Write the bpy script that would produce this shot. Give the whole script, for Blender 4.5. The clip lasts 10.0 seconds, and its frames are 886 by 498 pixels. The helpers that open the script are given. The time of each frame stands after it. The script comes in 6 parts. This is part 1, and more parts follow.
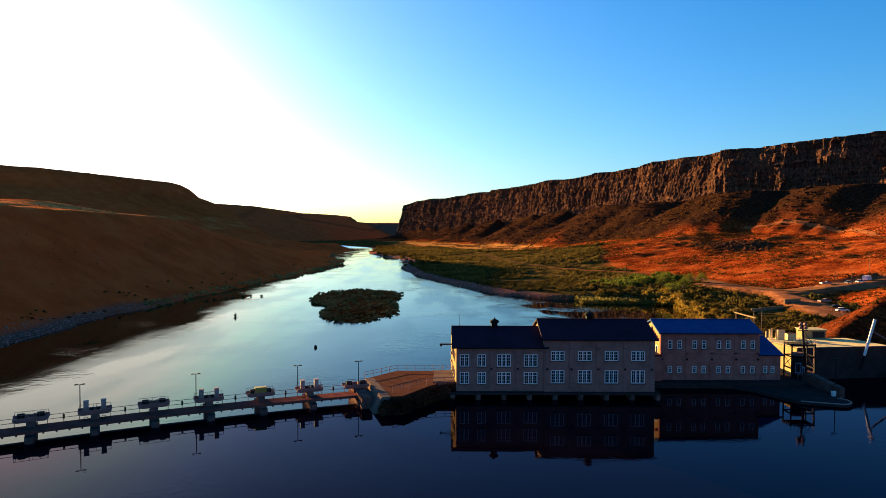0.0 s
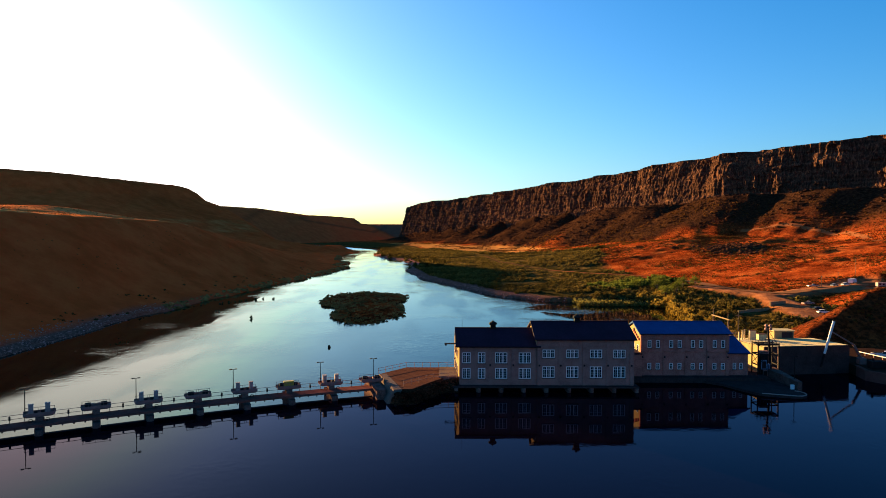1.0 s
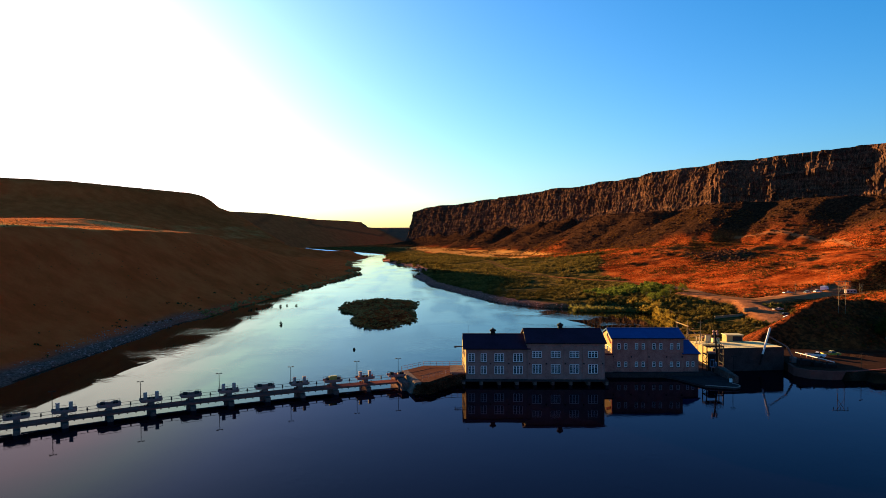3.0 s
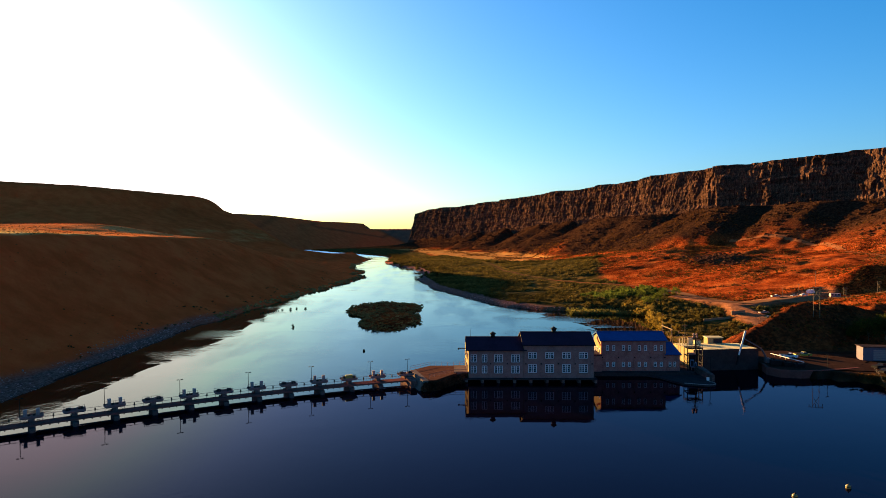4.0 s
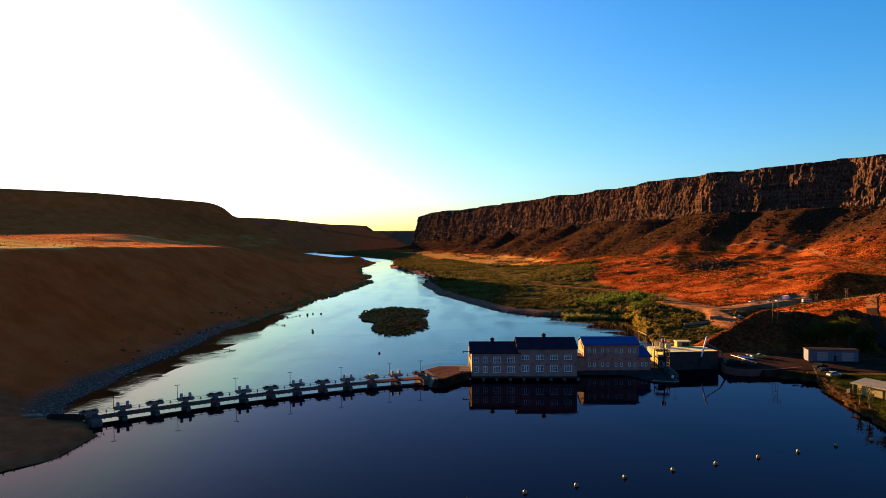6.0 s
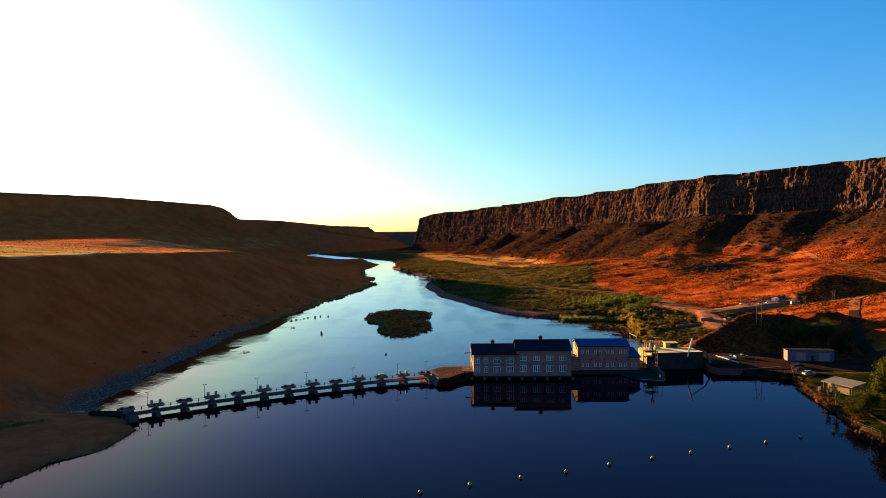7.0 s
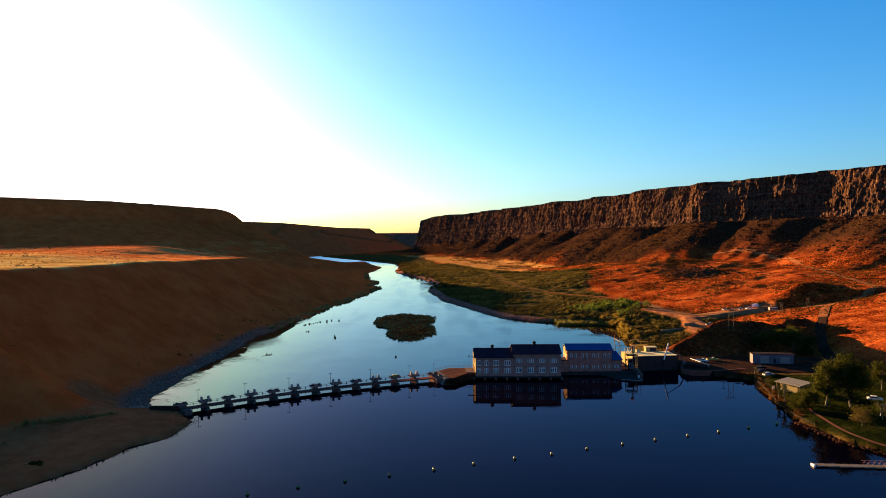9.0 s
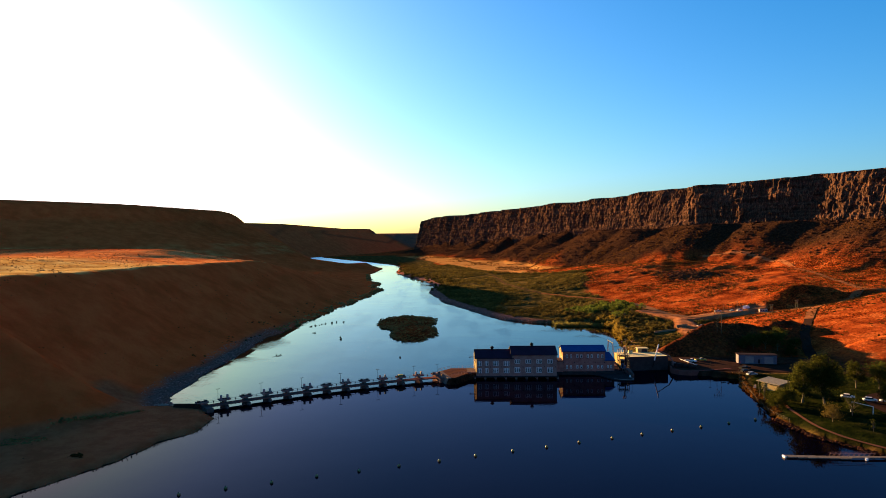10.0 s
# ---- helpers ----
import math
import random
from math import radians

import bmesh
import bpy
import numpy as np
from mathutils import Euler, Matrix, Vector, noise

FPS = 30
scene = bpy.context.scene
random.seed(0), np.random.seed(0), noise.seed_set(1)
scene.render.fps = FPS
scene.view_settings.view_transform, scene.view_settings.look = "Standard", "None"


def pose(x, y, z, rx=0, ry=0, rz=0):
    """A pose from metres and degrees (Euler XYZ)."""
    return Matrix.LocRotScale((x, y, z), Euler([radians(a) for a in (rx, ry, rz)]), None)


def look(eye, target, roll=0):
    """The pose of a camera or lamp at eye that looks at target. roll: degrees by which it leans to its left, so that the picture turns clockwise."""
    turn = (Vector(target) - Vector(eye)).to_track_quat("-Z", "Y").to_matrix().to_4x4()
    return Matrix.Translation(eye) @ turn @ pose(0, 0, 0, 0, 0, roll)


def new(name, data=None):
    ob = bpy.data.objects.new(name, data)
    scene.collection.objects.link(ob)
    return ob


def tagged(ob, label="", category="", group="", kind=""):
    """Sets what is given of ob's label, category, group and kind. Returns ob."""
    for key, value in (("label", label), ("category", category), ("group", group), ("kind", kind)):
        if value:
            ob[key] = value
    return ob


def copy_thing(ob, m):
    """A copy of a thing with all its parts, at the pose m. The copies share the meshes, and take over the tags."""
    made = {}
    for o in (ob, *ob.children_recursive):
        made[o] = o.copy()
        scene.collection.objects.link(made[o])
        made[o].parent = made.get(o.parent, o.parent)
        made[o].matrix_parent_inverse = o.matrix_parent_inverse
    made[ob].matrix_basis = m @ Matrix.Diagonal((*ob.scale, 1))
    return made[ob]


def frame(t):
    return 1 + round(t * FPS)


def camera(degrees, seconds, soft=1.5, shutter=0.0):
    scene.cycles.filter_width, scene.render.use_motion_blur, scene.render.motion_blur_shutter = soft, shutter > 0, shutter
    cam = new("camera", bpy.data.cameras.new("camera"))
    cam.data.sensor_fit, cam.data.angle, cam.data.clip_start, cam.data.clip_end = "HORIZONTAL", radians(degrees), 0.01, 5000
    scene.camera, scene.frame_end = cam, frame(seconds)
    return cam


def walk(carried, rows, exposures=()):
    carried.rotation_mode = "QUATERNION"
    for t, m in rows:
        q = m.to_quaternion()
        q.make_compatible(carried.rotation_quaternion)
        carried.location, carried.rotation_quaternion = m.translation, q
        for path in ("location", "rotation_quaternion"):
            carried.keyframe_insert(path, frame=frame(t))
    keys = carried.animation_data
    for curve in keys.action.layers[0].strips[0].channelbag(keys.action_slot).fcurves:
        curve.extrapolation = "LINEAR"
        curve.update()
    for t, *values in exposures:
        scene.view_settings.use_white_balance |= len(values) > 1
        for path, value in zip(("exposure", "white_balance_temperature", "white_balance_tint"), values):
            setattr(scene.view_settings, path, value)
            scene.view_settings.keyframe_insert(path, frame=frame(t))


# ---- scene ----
# camera: t, x, y, z, yaw, pitch, roll
cam = camera(69.52, 10.0, soft=0.4)
EXPOSURES = [(0.0, 2.38), (10.0, 2.38)]
ROWS = [
    (0.0, 0.00, 0.00, 31.97, 0.000, -1.689, -0.177),
    (0.5, -0.04, -8.05, 33.10, 0.123, -1.638, -0.141),
    (1.0, -0.31, -16.57, 34.61, 0.269, -1.610, -0.092),
    (1.5, -0.47, -25.47, 36.16, 0.411, -1.570, -0.010),
    (2.0, -0.76, -34.32, 37.76, 0.553, -1.528, 0.057),
    (2.5, -0.94, -43.56, 39.46, 0.694, -1.480, 0.100),
    (4.0, -1.94, -71.60, 44.90, 0.916, -1.354, 0.170),
    (4.5, -2.24, -80.71, 46.69, 0.985, -1.356, 0.235),
    (5.0, -2.52, -90.12, 48.82, 1.056, -1.344, 0.261),
    (5.5, -2.78, -99.40, 50.71, 1.068, -1.323, 0.272),
    (7.0, -3.63, -126.69, 56.45, 1.208, -1.298, 0.502),
    (7.5, -4.14, -135.53, 58.38, 1.206, -1.299, 0.469),
    (8.0, -4.71, -144.30, 60.36, 1.193, -1.279, 0.451),
    (8.5, -5.16, -153.14, 62.31, 1.212, -1.295, 0.453),
    (9.0, -5.44, -161.81, 64.40, 1.211, -1.288, 0.432),
    (9.5, -5.91, -170.34, 66.27, 1.207, -1.288, 0.452),
    (10.0, -6.45, -179.13, 68.26, 1.180, -1.309, 0.482),
]
walk(cam, [(t, pose(x, y, z, 90 + pitch, roll, yaw)) for t, x, y, z, yaw, pitch, roll in ROWS], EXPOSURES)

# ---- light ----
SUN_AZ, SUN_EL = -38.0, 7.2          # degrees from +y towards +x, and above the horizon
world = bpy.data.worlds.new("sky")
scene.world = world
world.use_nodes = True
wn, wl = world.node_tree.nodes, world.node_tree.links
wn.clear()
sky = wn.new("ShaderNodeTexSky")
sky.sky_type = "NISHITA"
sky.sun_disc = False
sky.sun_elevation, sky.sun_rotation = radians(SUN_EL), radians(SUN_AZ)
sky.altitude, sky.air_density, sky.dust_density, sky.ozone_density = 700, 1.0, 2.5, 3.0
sky_gain = wn.new("ShaderNodeHueSaturation")
sky_gain.inputs["Saturation"].default_value = 1.2
tint = wn.new("ShaderNodeVectorMath")          # air light that the single-scattering sky leaves out
tint.operation = "MULTIPLY_ADD"
tint.inputs[1].default_value, tint.inputs[2].default_value = (0.8, 1.02, 1.22), (-0.1, 0.05, 0.18)
cap = wn.new("ShaderNodeVectorMath")
cap.operation = "MINIMUM"
cap.inputs[1].default_value = (8.2, 7.4, 6.8)
bg = wn.new("ShaderNodeBackground")
bg.inputs["Strength"].default_value = 0.05
wout = wn.new("ShaderNodeOutputWorld")
wl.new(sky.outputs[0], sky_gain.inputs["Color"])
wl.new(sky_gain.outputs[0], tint.inputs[0])
floor_ = wn.new("ShaderNodeVectorMath")
floor_.operation = "MAXIMUM"
floor_.inputs[1].default_value = (0.02, 0.02, 0.02)
wl.new(tint.outputs[0], floor_.inputs[0])
wl.new(floor_.outputs[0], cap.inputs[0])
wl.new(cap.outputs[0], bg.inputs["Color"])
wl.new(bg.outputs[0], wout.inputs["Surface"])

sun = new("sun", bpy.data.lights.new("sun", "SUN"))
sun.data.energy, sun.data.angle, sun.data.color = 5.0, radians(0.6), (1.0, 0.7, 0.27)
sa, se = radians(SUN_AZ), radians(SUN_EL)
sun.matrix_world = look((0, 0, 300), (-math.sin(sa) * math.cos(se), -math.cos(sa) * math.cos(se), 300 - math.sin(se)))


# ---- materials ----
def material(name, colours, scale=1.0, rough=0.8, bump=0.0, fine=8.0, metal=0.0, spec=0.3, vary=0.0, stretch=(1, 1, 1), detail=6.0, through_light=0.0):
    """Two scales of noise between two or three colours, with relief. scale: patches per metre. vary: change from piece to piece."""
    m = bpy.data.materials.new(name)
    m.use_nodes = True
    n, l = m.node_tree.nodes, m.node_tree.links
    b = n["Principled BSDF"]
    b.inputs["Roughness"].default_value, b.inputs["Metallic"].default_value = rough, metal
    b.inputs["Specular IOR Level"].default_value = spec
    geo = n.new("ShaderNodeNewGeometry")
    mp = n.new("ShaderNodeMapping")
    mp.inputs["Scale"].default_value = stretch
    l.new(geo.outputs["Position"], mp.inputs["Vector"])
    big, small = n.new("ShaderNodeTexNoise"), n.new("ShaderNodeTexNoise")
    for tex, s in ((big, scale), (small, scale * fine)):
        tex.inputs["Scale"].default_value, tex.inputs["Detail"].default_value = s, detail
        tex.inputs["Roughness"].default_value = 0.6
        l.new(mp.outputs[0], tex.inputs["Vector"])
    mixn = n.new("ShaderNodeMath")
    mixn.operation = "MULTIPLY_ADD"
    mixn.inputs[1].default_value, mixn.inputs[2].default_value = 0.45, 0.0
    half = n.new("ShaderNodeMath")
    half.operation = "MULTIPLY_ADD"
    half.inputs[1].default_value = 0.55
    l.new(small.outputs["Fac"], mixn.inputs[0])
    l.new(big.outputs["Fac"], half.inputs[0])
    l.new(mixn.outputs[0], half.inputs[2])
    ramp = n.new("ShaderNodeValToRGB")
    l.new(half.outputs[0], ramp.inputs[0])
    els = ramp.color_ramp.elements
    while len(els) < len(colours):
        els.new(0.5)
    for i, c in enumerate(colours):
        els[i].position = 0.36 + 0.28 * i / max(1, len(colours) - 1)
        els[i].color = (*c, 1)
    col = ramp.outputs["Color"]
    if vary:
        info = n.new("ShaderNodeObjectInfo")
        isl = n.new("ShaderNodeNewGeometry")
        add = n.new("ShaderNodeMath")
        add.operation = "ADD"
        l.new(info.outputs["Random"], add.inputs[0])
        l.new(isl.outputs["Random Per Island"], add.inputs[1])
        rng = n.new("ShaderNodeMapRange")
        rng.inputs["From Max"].default_value = 2.0
        rng.inputs["To Min"].default_value, rng.inputs["To Max"].default_value = 1 - vary, 1 + vary
        l.new(add.outputs[0], rng.inputs["Value"])
        hsv = n.new("ShaderNodeHueSaturation")
        l.new(rng.outputs[0], hsv.inputs["Value"])
        l.new(col, hsv.inputs["Color"])
        col = hsv.outputs["Color"]
    l.new(col, b.inputs["Base Color"])
    if through_light:
        tr = n.new("ShaderNodeBsdfTranslucent")
        l.new(col, tr.inputs["Color"])
        mx = n.new("ShaderNodeMixShader")
        mx.inputs[0].default_value = through_light
        l.new(b.outputs[0], mx.inputs[1])
        l.new(tr.outputs[0], mx.inputs[2])
        l.new(mx.outputs[0], n["Material Output"].inputs["Surface"])
    if bump:
        bn = n.new("ShaderNodeBump")
        bn.inputs["Strength"].default_value, bn.inputs["Distance"].default_value = 0.8, bump
        l.new(half.outputs[0], bn.inputs["Height"])
        l.new(bn.outputs[0], b.inputs["Normal"])
    return m


def water_material(name, colour, bump, scale, rough=0.02, ior=1.16, gloss=None, ruffled=0.0):
    m = bpy.data.materials.new(name)
    m.use_nodes = True
    n, l = m.node_tree.nodes, m.node_tree.links
    b = n["Principled BSDF"]
    b.inputs["Base Color"].default_value = (*colour, 1)
    b.inputs["Roughness"].default_value, b.inputs["IOR"].default_value = rough, ior
    geo = n.new("ShaderNodeNewGeometry")
    t1, t2 = n.new("ShaderNodeTexNoise"), n.new("ShaderNodeTexNoise")
    t1.inputs["Scale"].default_value, t1.inputs["Detail"].default_value = scale, 4
    t2.inputs["Scale"].default_value, t2.inputs["Detail"].default_value = scale * 0.06, 3
    for t in (t1, t2):
        l.new(geo.outputs["Position"], t.inputs["Vector"])
    ramp = n.new("ShaderNodeMapRange")
    ramp.inputs["From Min"].default_value, ramp.inputs["From Max"].default_value = 0.45, 0.7
    l.new(t2.outputs["Fac"], ramp.inputs["Value"])
    mul = n.new("ShaderNodeMath")
    mul.operation = "MULTIPLY"
    l.new(t1.outputs["Fac"], mul.inputs[0])
    l.new(ramp.outputs[0], mul.inputs[1])
    bn = n.new("ShaderNodeBump")
    bn.inputs["Strength"].default_value, bn.inputs["Distance"].default_value = 1.0, bump
    l.new(mul.outputs[0], bn.inputs["Height"])
    l.new(bn.outputs[0], b.inputs["Normal"])
    if gloss:           # a tinted mirror over a dark body
        b.inputs["Specular IOR Level"].default_value = 0.0
        gl, fr, mx = n.new("ShaderNodeBsdfGlossy"), n.new("ShaderNodeFresnel"), n.new("ShaderNodeMixShader")
        gl.inputs["Color"].default_value, gl.inputs["Roughness"].default_value = (*gloss, 1), rough
        fr.inputs["IOR"].default_value = ior
        for node in (gl, fr):
            l.new(bn.outputs[0], node.inputs["Normal"])
        if ruffled:     # streaks of ruffled water, and rapids up the river
            mp, t3, r3 = n.new("ShaderNodeMapping"), n.new("ShaderNodeTexNoise"), n.new("ShaderNodeMapRange")
            mp.inputs["Scale"].default_value, mp.inputs["Rotation"].default_value = (0.06, 0.013, 1), (0, 0, 0.25)
            t3.inputs["Scale"].default_value, t3.inputs["Detail"].default_value = 1.0, 5
            r3.inputs["From Min"].default_value, r3.inputs["From Max"].default_value = 0.42, 0.6
            r3.inputs["To Min"].default_value, r3.inputs["To Max"].default_value = rough, ruffled
            sep, r4, top = n.new("ShaderNodeSeparateXYZ"), n.new("ShaderNodeMapRange"), n.new("ShaderNodeMath")
            r4.inputs["From Min"].default_value, r4.inputs["From Max"].default_value = 1250, 1500
            r4.inputs["To Max"].default_value = 0.36
            top.operation = "MAXIMUM"
            l.new(geo.outputs["Position"], mp.inputs["Vector"])
            l.new(geo.outputs["Position"], sep.inputs[0])
            l.new(mp.outputs[0], t3.inputs["Vector"])
            l.new(t3.outputs["Fac"], r3.inputs["Value"])
            l.new(sep.outputs["Y"], r4.inputs["Value"])
            lee, share = n.new("ShaderNodeMapRange"), n.new("ShaderNodeMath")      # calm water under the hillside
            lee.inputs["From Min"].default_value, lee.inputs["From Max"].default_value = -120, -98
            share.operation = "MULTIPLY"
            l.new(sep.outputs["X"], lee.inputs["Value"])
            l.new(r3.outputs[0], share.inputs[0])
            l.new(lee.outputs[0], share.inputs[1])
            inlet, both = n.new("ShaderNodeMapRange"), n.new("ShaderNodeMath")     # and in the inlet
            inlet.inputs["From Min"].default_value, inlet.inputs["From Max"].default_value = 66, 30
            both.operation = "MULTIPLY"
            l.new(sep.outputs["X"], inlet.inputs["Value"])
            l.new(share.outputs[0], both.inputs[0])
            l.new(inlet.outputs[0], both.inputs[1])
            l.new(both.outputs[0], top.inputs[0])
            l.new(r4.outputs[0], top.inputs[1])
            l.new(top.outputs[0], gl.inputs["Roughness"])
        l.new(fr.outputs[0], mx.inputs[0])
        l.new(b.outputs[0], mx.inputs[1])
        l.new(gl.outputs[0], mx.inputs[2])
        l.new(mx.outputs[0], n["Material Output"].inputs["Surface"])
    return m


def ground_material(name):
    """Dry slopes, river gravel and green bottom land, chosen by the height, the steepness and the patches of noise."""
    m = bpy.data.materials.new(name)
    m.use_nodes = True
    n, l = m.node_tree.nodes, m.node_tree.links
    b = n["Principled BSDF"]
    b.inputs["Roughness"].default_value, b.inputs["Specular IOR Level"].default_value = 1.0, 0.0
    geo = n.new("ShaderNodeNewGeometry")

    def noise_at(scale, detail=6, rough=0.6):
        t = n.new("ShaderNodeTexNoise")
        t.inputs["Scale"].default_value, t.inputs["Detail"].default_value = scale, detail
        t.inputs["Roughness"].default_value = rough
        l.new(geo.outputs["Position"], t.inputs["Vector"])
        return t.outputs["Fac"]

    def ramp(fac, stops):
        r = n.new("ShaderNodeValToRGB")
        while len(r.color_ramp.elements) < len(stops):
            r.color_ramp.elements.new(0.5)
        for e, (p, c) in zip(r.color_ramp.elements, stops):
            e.position, e.color = p, (*c, 1)
        l.new(fac, r.inputs[0])
        return r.outputs["Color"]

    def mix(fac, a, c):
        x = n.new("ShaderNodeMix")
        x.data_type = "RGBA"
        l.new(fac, x.inputs["Factor"])
        l.new(a, x.inputs["A"])
        l.new(c, x.inputs["B"])
        return x.outputs["Result"]

    def attr(name):
        a = n.new("ShaderNodeAttribute")
        a.attribute_name = name
        return a.outputs["Fac"]

    dry = ramp(noise_at(0.06, 10, 0.7), [(0.36, (0.15, 0.021, 0.006)), (0.5, (0.39, 0.06, 0.0125)), (0.64, (0.58, 0.125, 0.028))])
    brush = ramp(noise_at(0.7, 5, 0.7), [(0.46, (0.06, 0.035, 0.018)), (0.56, (1, 1, 1))])
    mulc = n.new("ShaderNodeMix")
    mulc.data_type, mulc.blend_type = "RGBA", "MULTIPLY"
    patch = n.new("ShaderNodeMapRange")          # brushy stretches and bare ones
    patch.inputs["From Min"].default_value, patch.inputs["From Max"].default_value = 0.42, 0.6
    patch.inputs["To Min"].default_value, patch.inputs["To Max"].default_value = 0.42, 0.9
    l.new(noise_at(0.014, 4, 0.55), patch.inputs["Value"])
    l.new(patch.outputs[0], mulc.inputs["Factor"])
    l.new(dry, mulc.inputs["A"])
    l.new(brush, mulc.inputs["B"])
    dry2 = mulc.outputs["Result"]
    green = ramp(noise_at(0.09, 8, 0.7), [(0.38, (0.022, 0.017, 0.005)), (0.5, (0.06, 0.038, 0.010)), (0.6, (0.17, 0.085, 0.024))])
    gravel = ramp(noise_at(0.9, 6, 0.7), [(0.4, (0.12, 0.045, 0.03)), (0.6, (0.28, 0.115, 0.085))])
    basalt = ramp(noise_at(0.35, 8, 0.7), [(0.36, (0.012, 0.005, 0.003)), (0.5, (0.034, 0.013, 0.007)), (0.64, (0.075, 0.029, 0.014))])
    # dry-grass gold of the terrace; on the bench it paints the sunlit strip
    straw_sunlit = ramp(noise_at(0.05, 8, 0.65), [(0.38, (0.44, 0.18, 0.045)), (0.5, (0.6, 0.285, 0.075)), (0.62, (0.74, 0.41, 0.13))])
    # left slopes reddened and lightened to stand for glare over their shade
    shaded_soil = ramp(noise_at(0.05, 8, 0.65), [(0.38, (0.74, 0.074, 0.015)), (0.5, (0.84, 0.090, 0.019)), (0.62, (0.9, 0.112, 0.025))])
    c = mix(attr("shaded_soil"), dry2, shaded_soil)
    c = mix(attr("straw_sunlit"), c, straw_sunlit)
    lot = ramp(noise_at(0.2, 6, 0.6), [(0.4, (0.25, 0.082, 0.036)), (0.6, (0.36, 0.125, 0.058))])
    c = mix(attr("dirt"), c, lot)
    c = mix(attr("green"), c, green)
    # lawn kept near black: shadows of the trees are in this colour
    turf_in_shade = ramp(noise_at(0.15, 8, 0.7), [(0.4, (0.006, 0.008, 0.002)), (0.52, (0.012, 0.014, 0.003)), (0.64, (0.028, 0.023, 0.006))])
    c = mix(attr("lawn"), c, turf_in_shade)
    paving = ramp(noise_at(0.3, 6, 0.6), [(0.4, (0.03, 0.012, 0.007)), (0.6, (0.06, 0.026, 0.016))])
    c = mix(attr("paved"), c, paving)
    c = mix(attr("rock"), c, basalt)
    c = mix(attr("gravel"), c, gravel)
    l.new(c, b.inputs["Base Color"])
    bn = n.new("ShaderNodeBump")
    bn.inputs["Strength"].default_value, bn.inputs["Distance"].default_value = 0.9, 2.2
    l.new(noise_at(0.38, 9, 0.72), bn.inputs["Height"])
    l.new(bn.outputs[0], b.inputs["Normal"])
    return m


M_GROUND = ground_material("dry_ground")


def strata(m):
    """Level bands of darker and rustier rock across the columns."""
    n, l = m.node_tree.nodes, m.node_tree.links
    b = n["Principled BSDF"]
    col = b.inputs["Base Color"].links[0].from_socket
    geo, mp, tex = n.new("ShaderNodeNewGeometry"), n.new("ShaderNodeMapping"), n.new("ShaderNodeTexNoise")
    mp.inputs["Scale"].default_value = (0.012, 0.012, 0.22)
    tex.inputs["Scale"].default_value, tex.inputs["Detail"].default_value = 1.0, 6
    rmp = n.new("ShaderNodeValToRGB")
    rmp.color_ramp.elements[0].position, rmp.color_ramp.elements[0].color = 0.4, (0.25, 0.22, 0.2, 1)
    rmp.color_ramp.elements[1].position, rmp.color_ramp.elements[1].color = 0.6, (1.5, 1.35, 1.2, 1)
    mx = n.new("ShaderNodeMix")
    mx.data_type, mx.blend_type = "RGBA", "MULTIPLY"
    mx.inputs["Factor"].default_value = 0.4
    l.new(geo.outputs["Position"], mp.inputs["Vector"])
    l.new(mp.outputs[0], tex.inputs["Vector"])
    l.new(tex.outputs["Fac"], rmp.inputs[0])
    l.new(col, mx.inputs["A"])
    l.new(rmp.outputs[0], mx.inputs["B"])
    l.new(mx.outputs["Result"], b.inputs["Base Color"])
    return m


M_CLIFF = material("basalt", [(0.016, 0.008, 0.006), (0.066, 0.029, 0.019), (0.22, 0.095, 0.055)], 0.25, 1.0, 2.2, 4, spec=0.0, stretch=(2.2, 2.2, 0.5))
strata(M_CLIFF)
M_POND = water_material("still_water", (0.0014, 0.0008, 0.003), 0.02, 0.8, 0.02, 1.11, (0.88, 0.78, 1.0))
M_RIVER = water_material("running_water", (0.0015, 0.002, 0.0025), 0.085, 0.55, 0.03, 1.22, (0.92, 1.0, 0.95), 0.17)
M_INLET = water_material("inlet_water", (0.006, 0.004, 0.002), 0.008, 0.6, 0.02, 1.22)
M_WALL = material("grey_stucco", [(0.21, 0.086, 0.072), (0.285, 0.122, 0.10), (0.335, 0.148, 0.122)], 0.5, 1.0, 0.01, spec=0.0)
M_BRICK = material("tan_brick", [(0.24, 0.072, 0.056), (0.36, 0.112, 0.088), (0.46, 0.155, 0.12)], 0.6, 1.0, 0.01, spec=0.0)
M_ROOF = material("dark_blue_roofing", [(0.022, 0.008, 0.016), (0.038, 0.013, 0.027)], 0.25, 0.8, 0.008, spec=0.04)
M_BLUE = material("blue_metal_roofing", [(0.011, 0.042, 0.13), (0.016, 0.062, 0.18)], 0.5, 0.7, 0.004, spec=0.05)
M_CONC = material("concrete", [(0.075, 0.034, 0.029), (0.13, 0.065, 0.054), (0.2, 0.105, 0.088)], 0.6, 1.0, 0.02, spec=0.0)
M_DECK = material("weathered_deck", [(0.125, 0.038, 0.03), (0.195, 0.062, 0.049)], 0.7, 1.0, 0.02, spec=0.0)
M_STEEL = material("grey_painted_steel", [(0.19, 0.08, 0.068), (0.29, 0.125, 0.108)], 1.5, 0.6, 0, metal=0.1, spec=0.1)
M_DARK = material("dark_steel", [(0.010, 0.007, 0.007), (0.024, 0.017, 0.016)], 1.5, 0.8, 0, spec=0.05)
M_WHITE = material("white_paint", [(0.74, 0.56, 0.53), (0.84, 0.66, 0.63)], 1.0, 0.7, spec=0.1)
M_GLASS = material("window_glass", [(0.006, 0.006, 0.008), (0.012, 0.012, 0.015)], 0.8, 0.12, 0, spec=0.25)
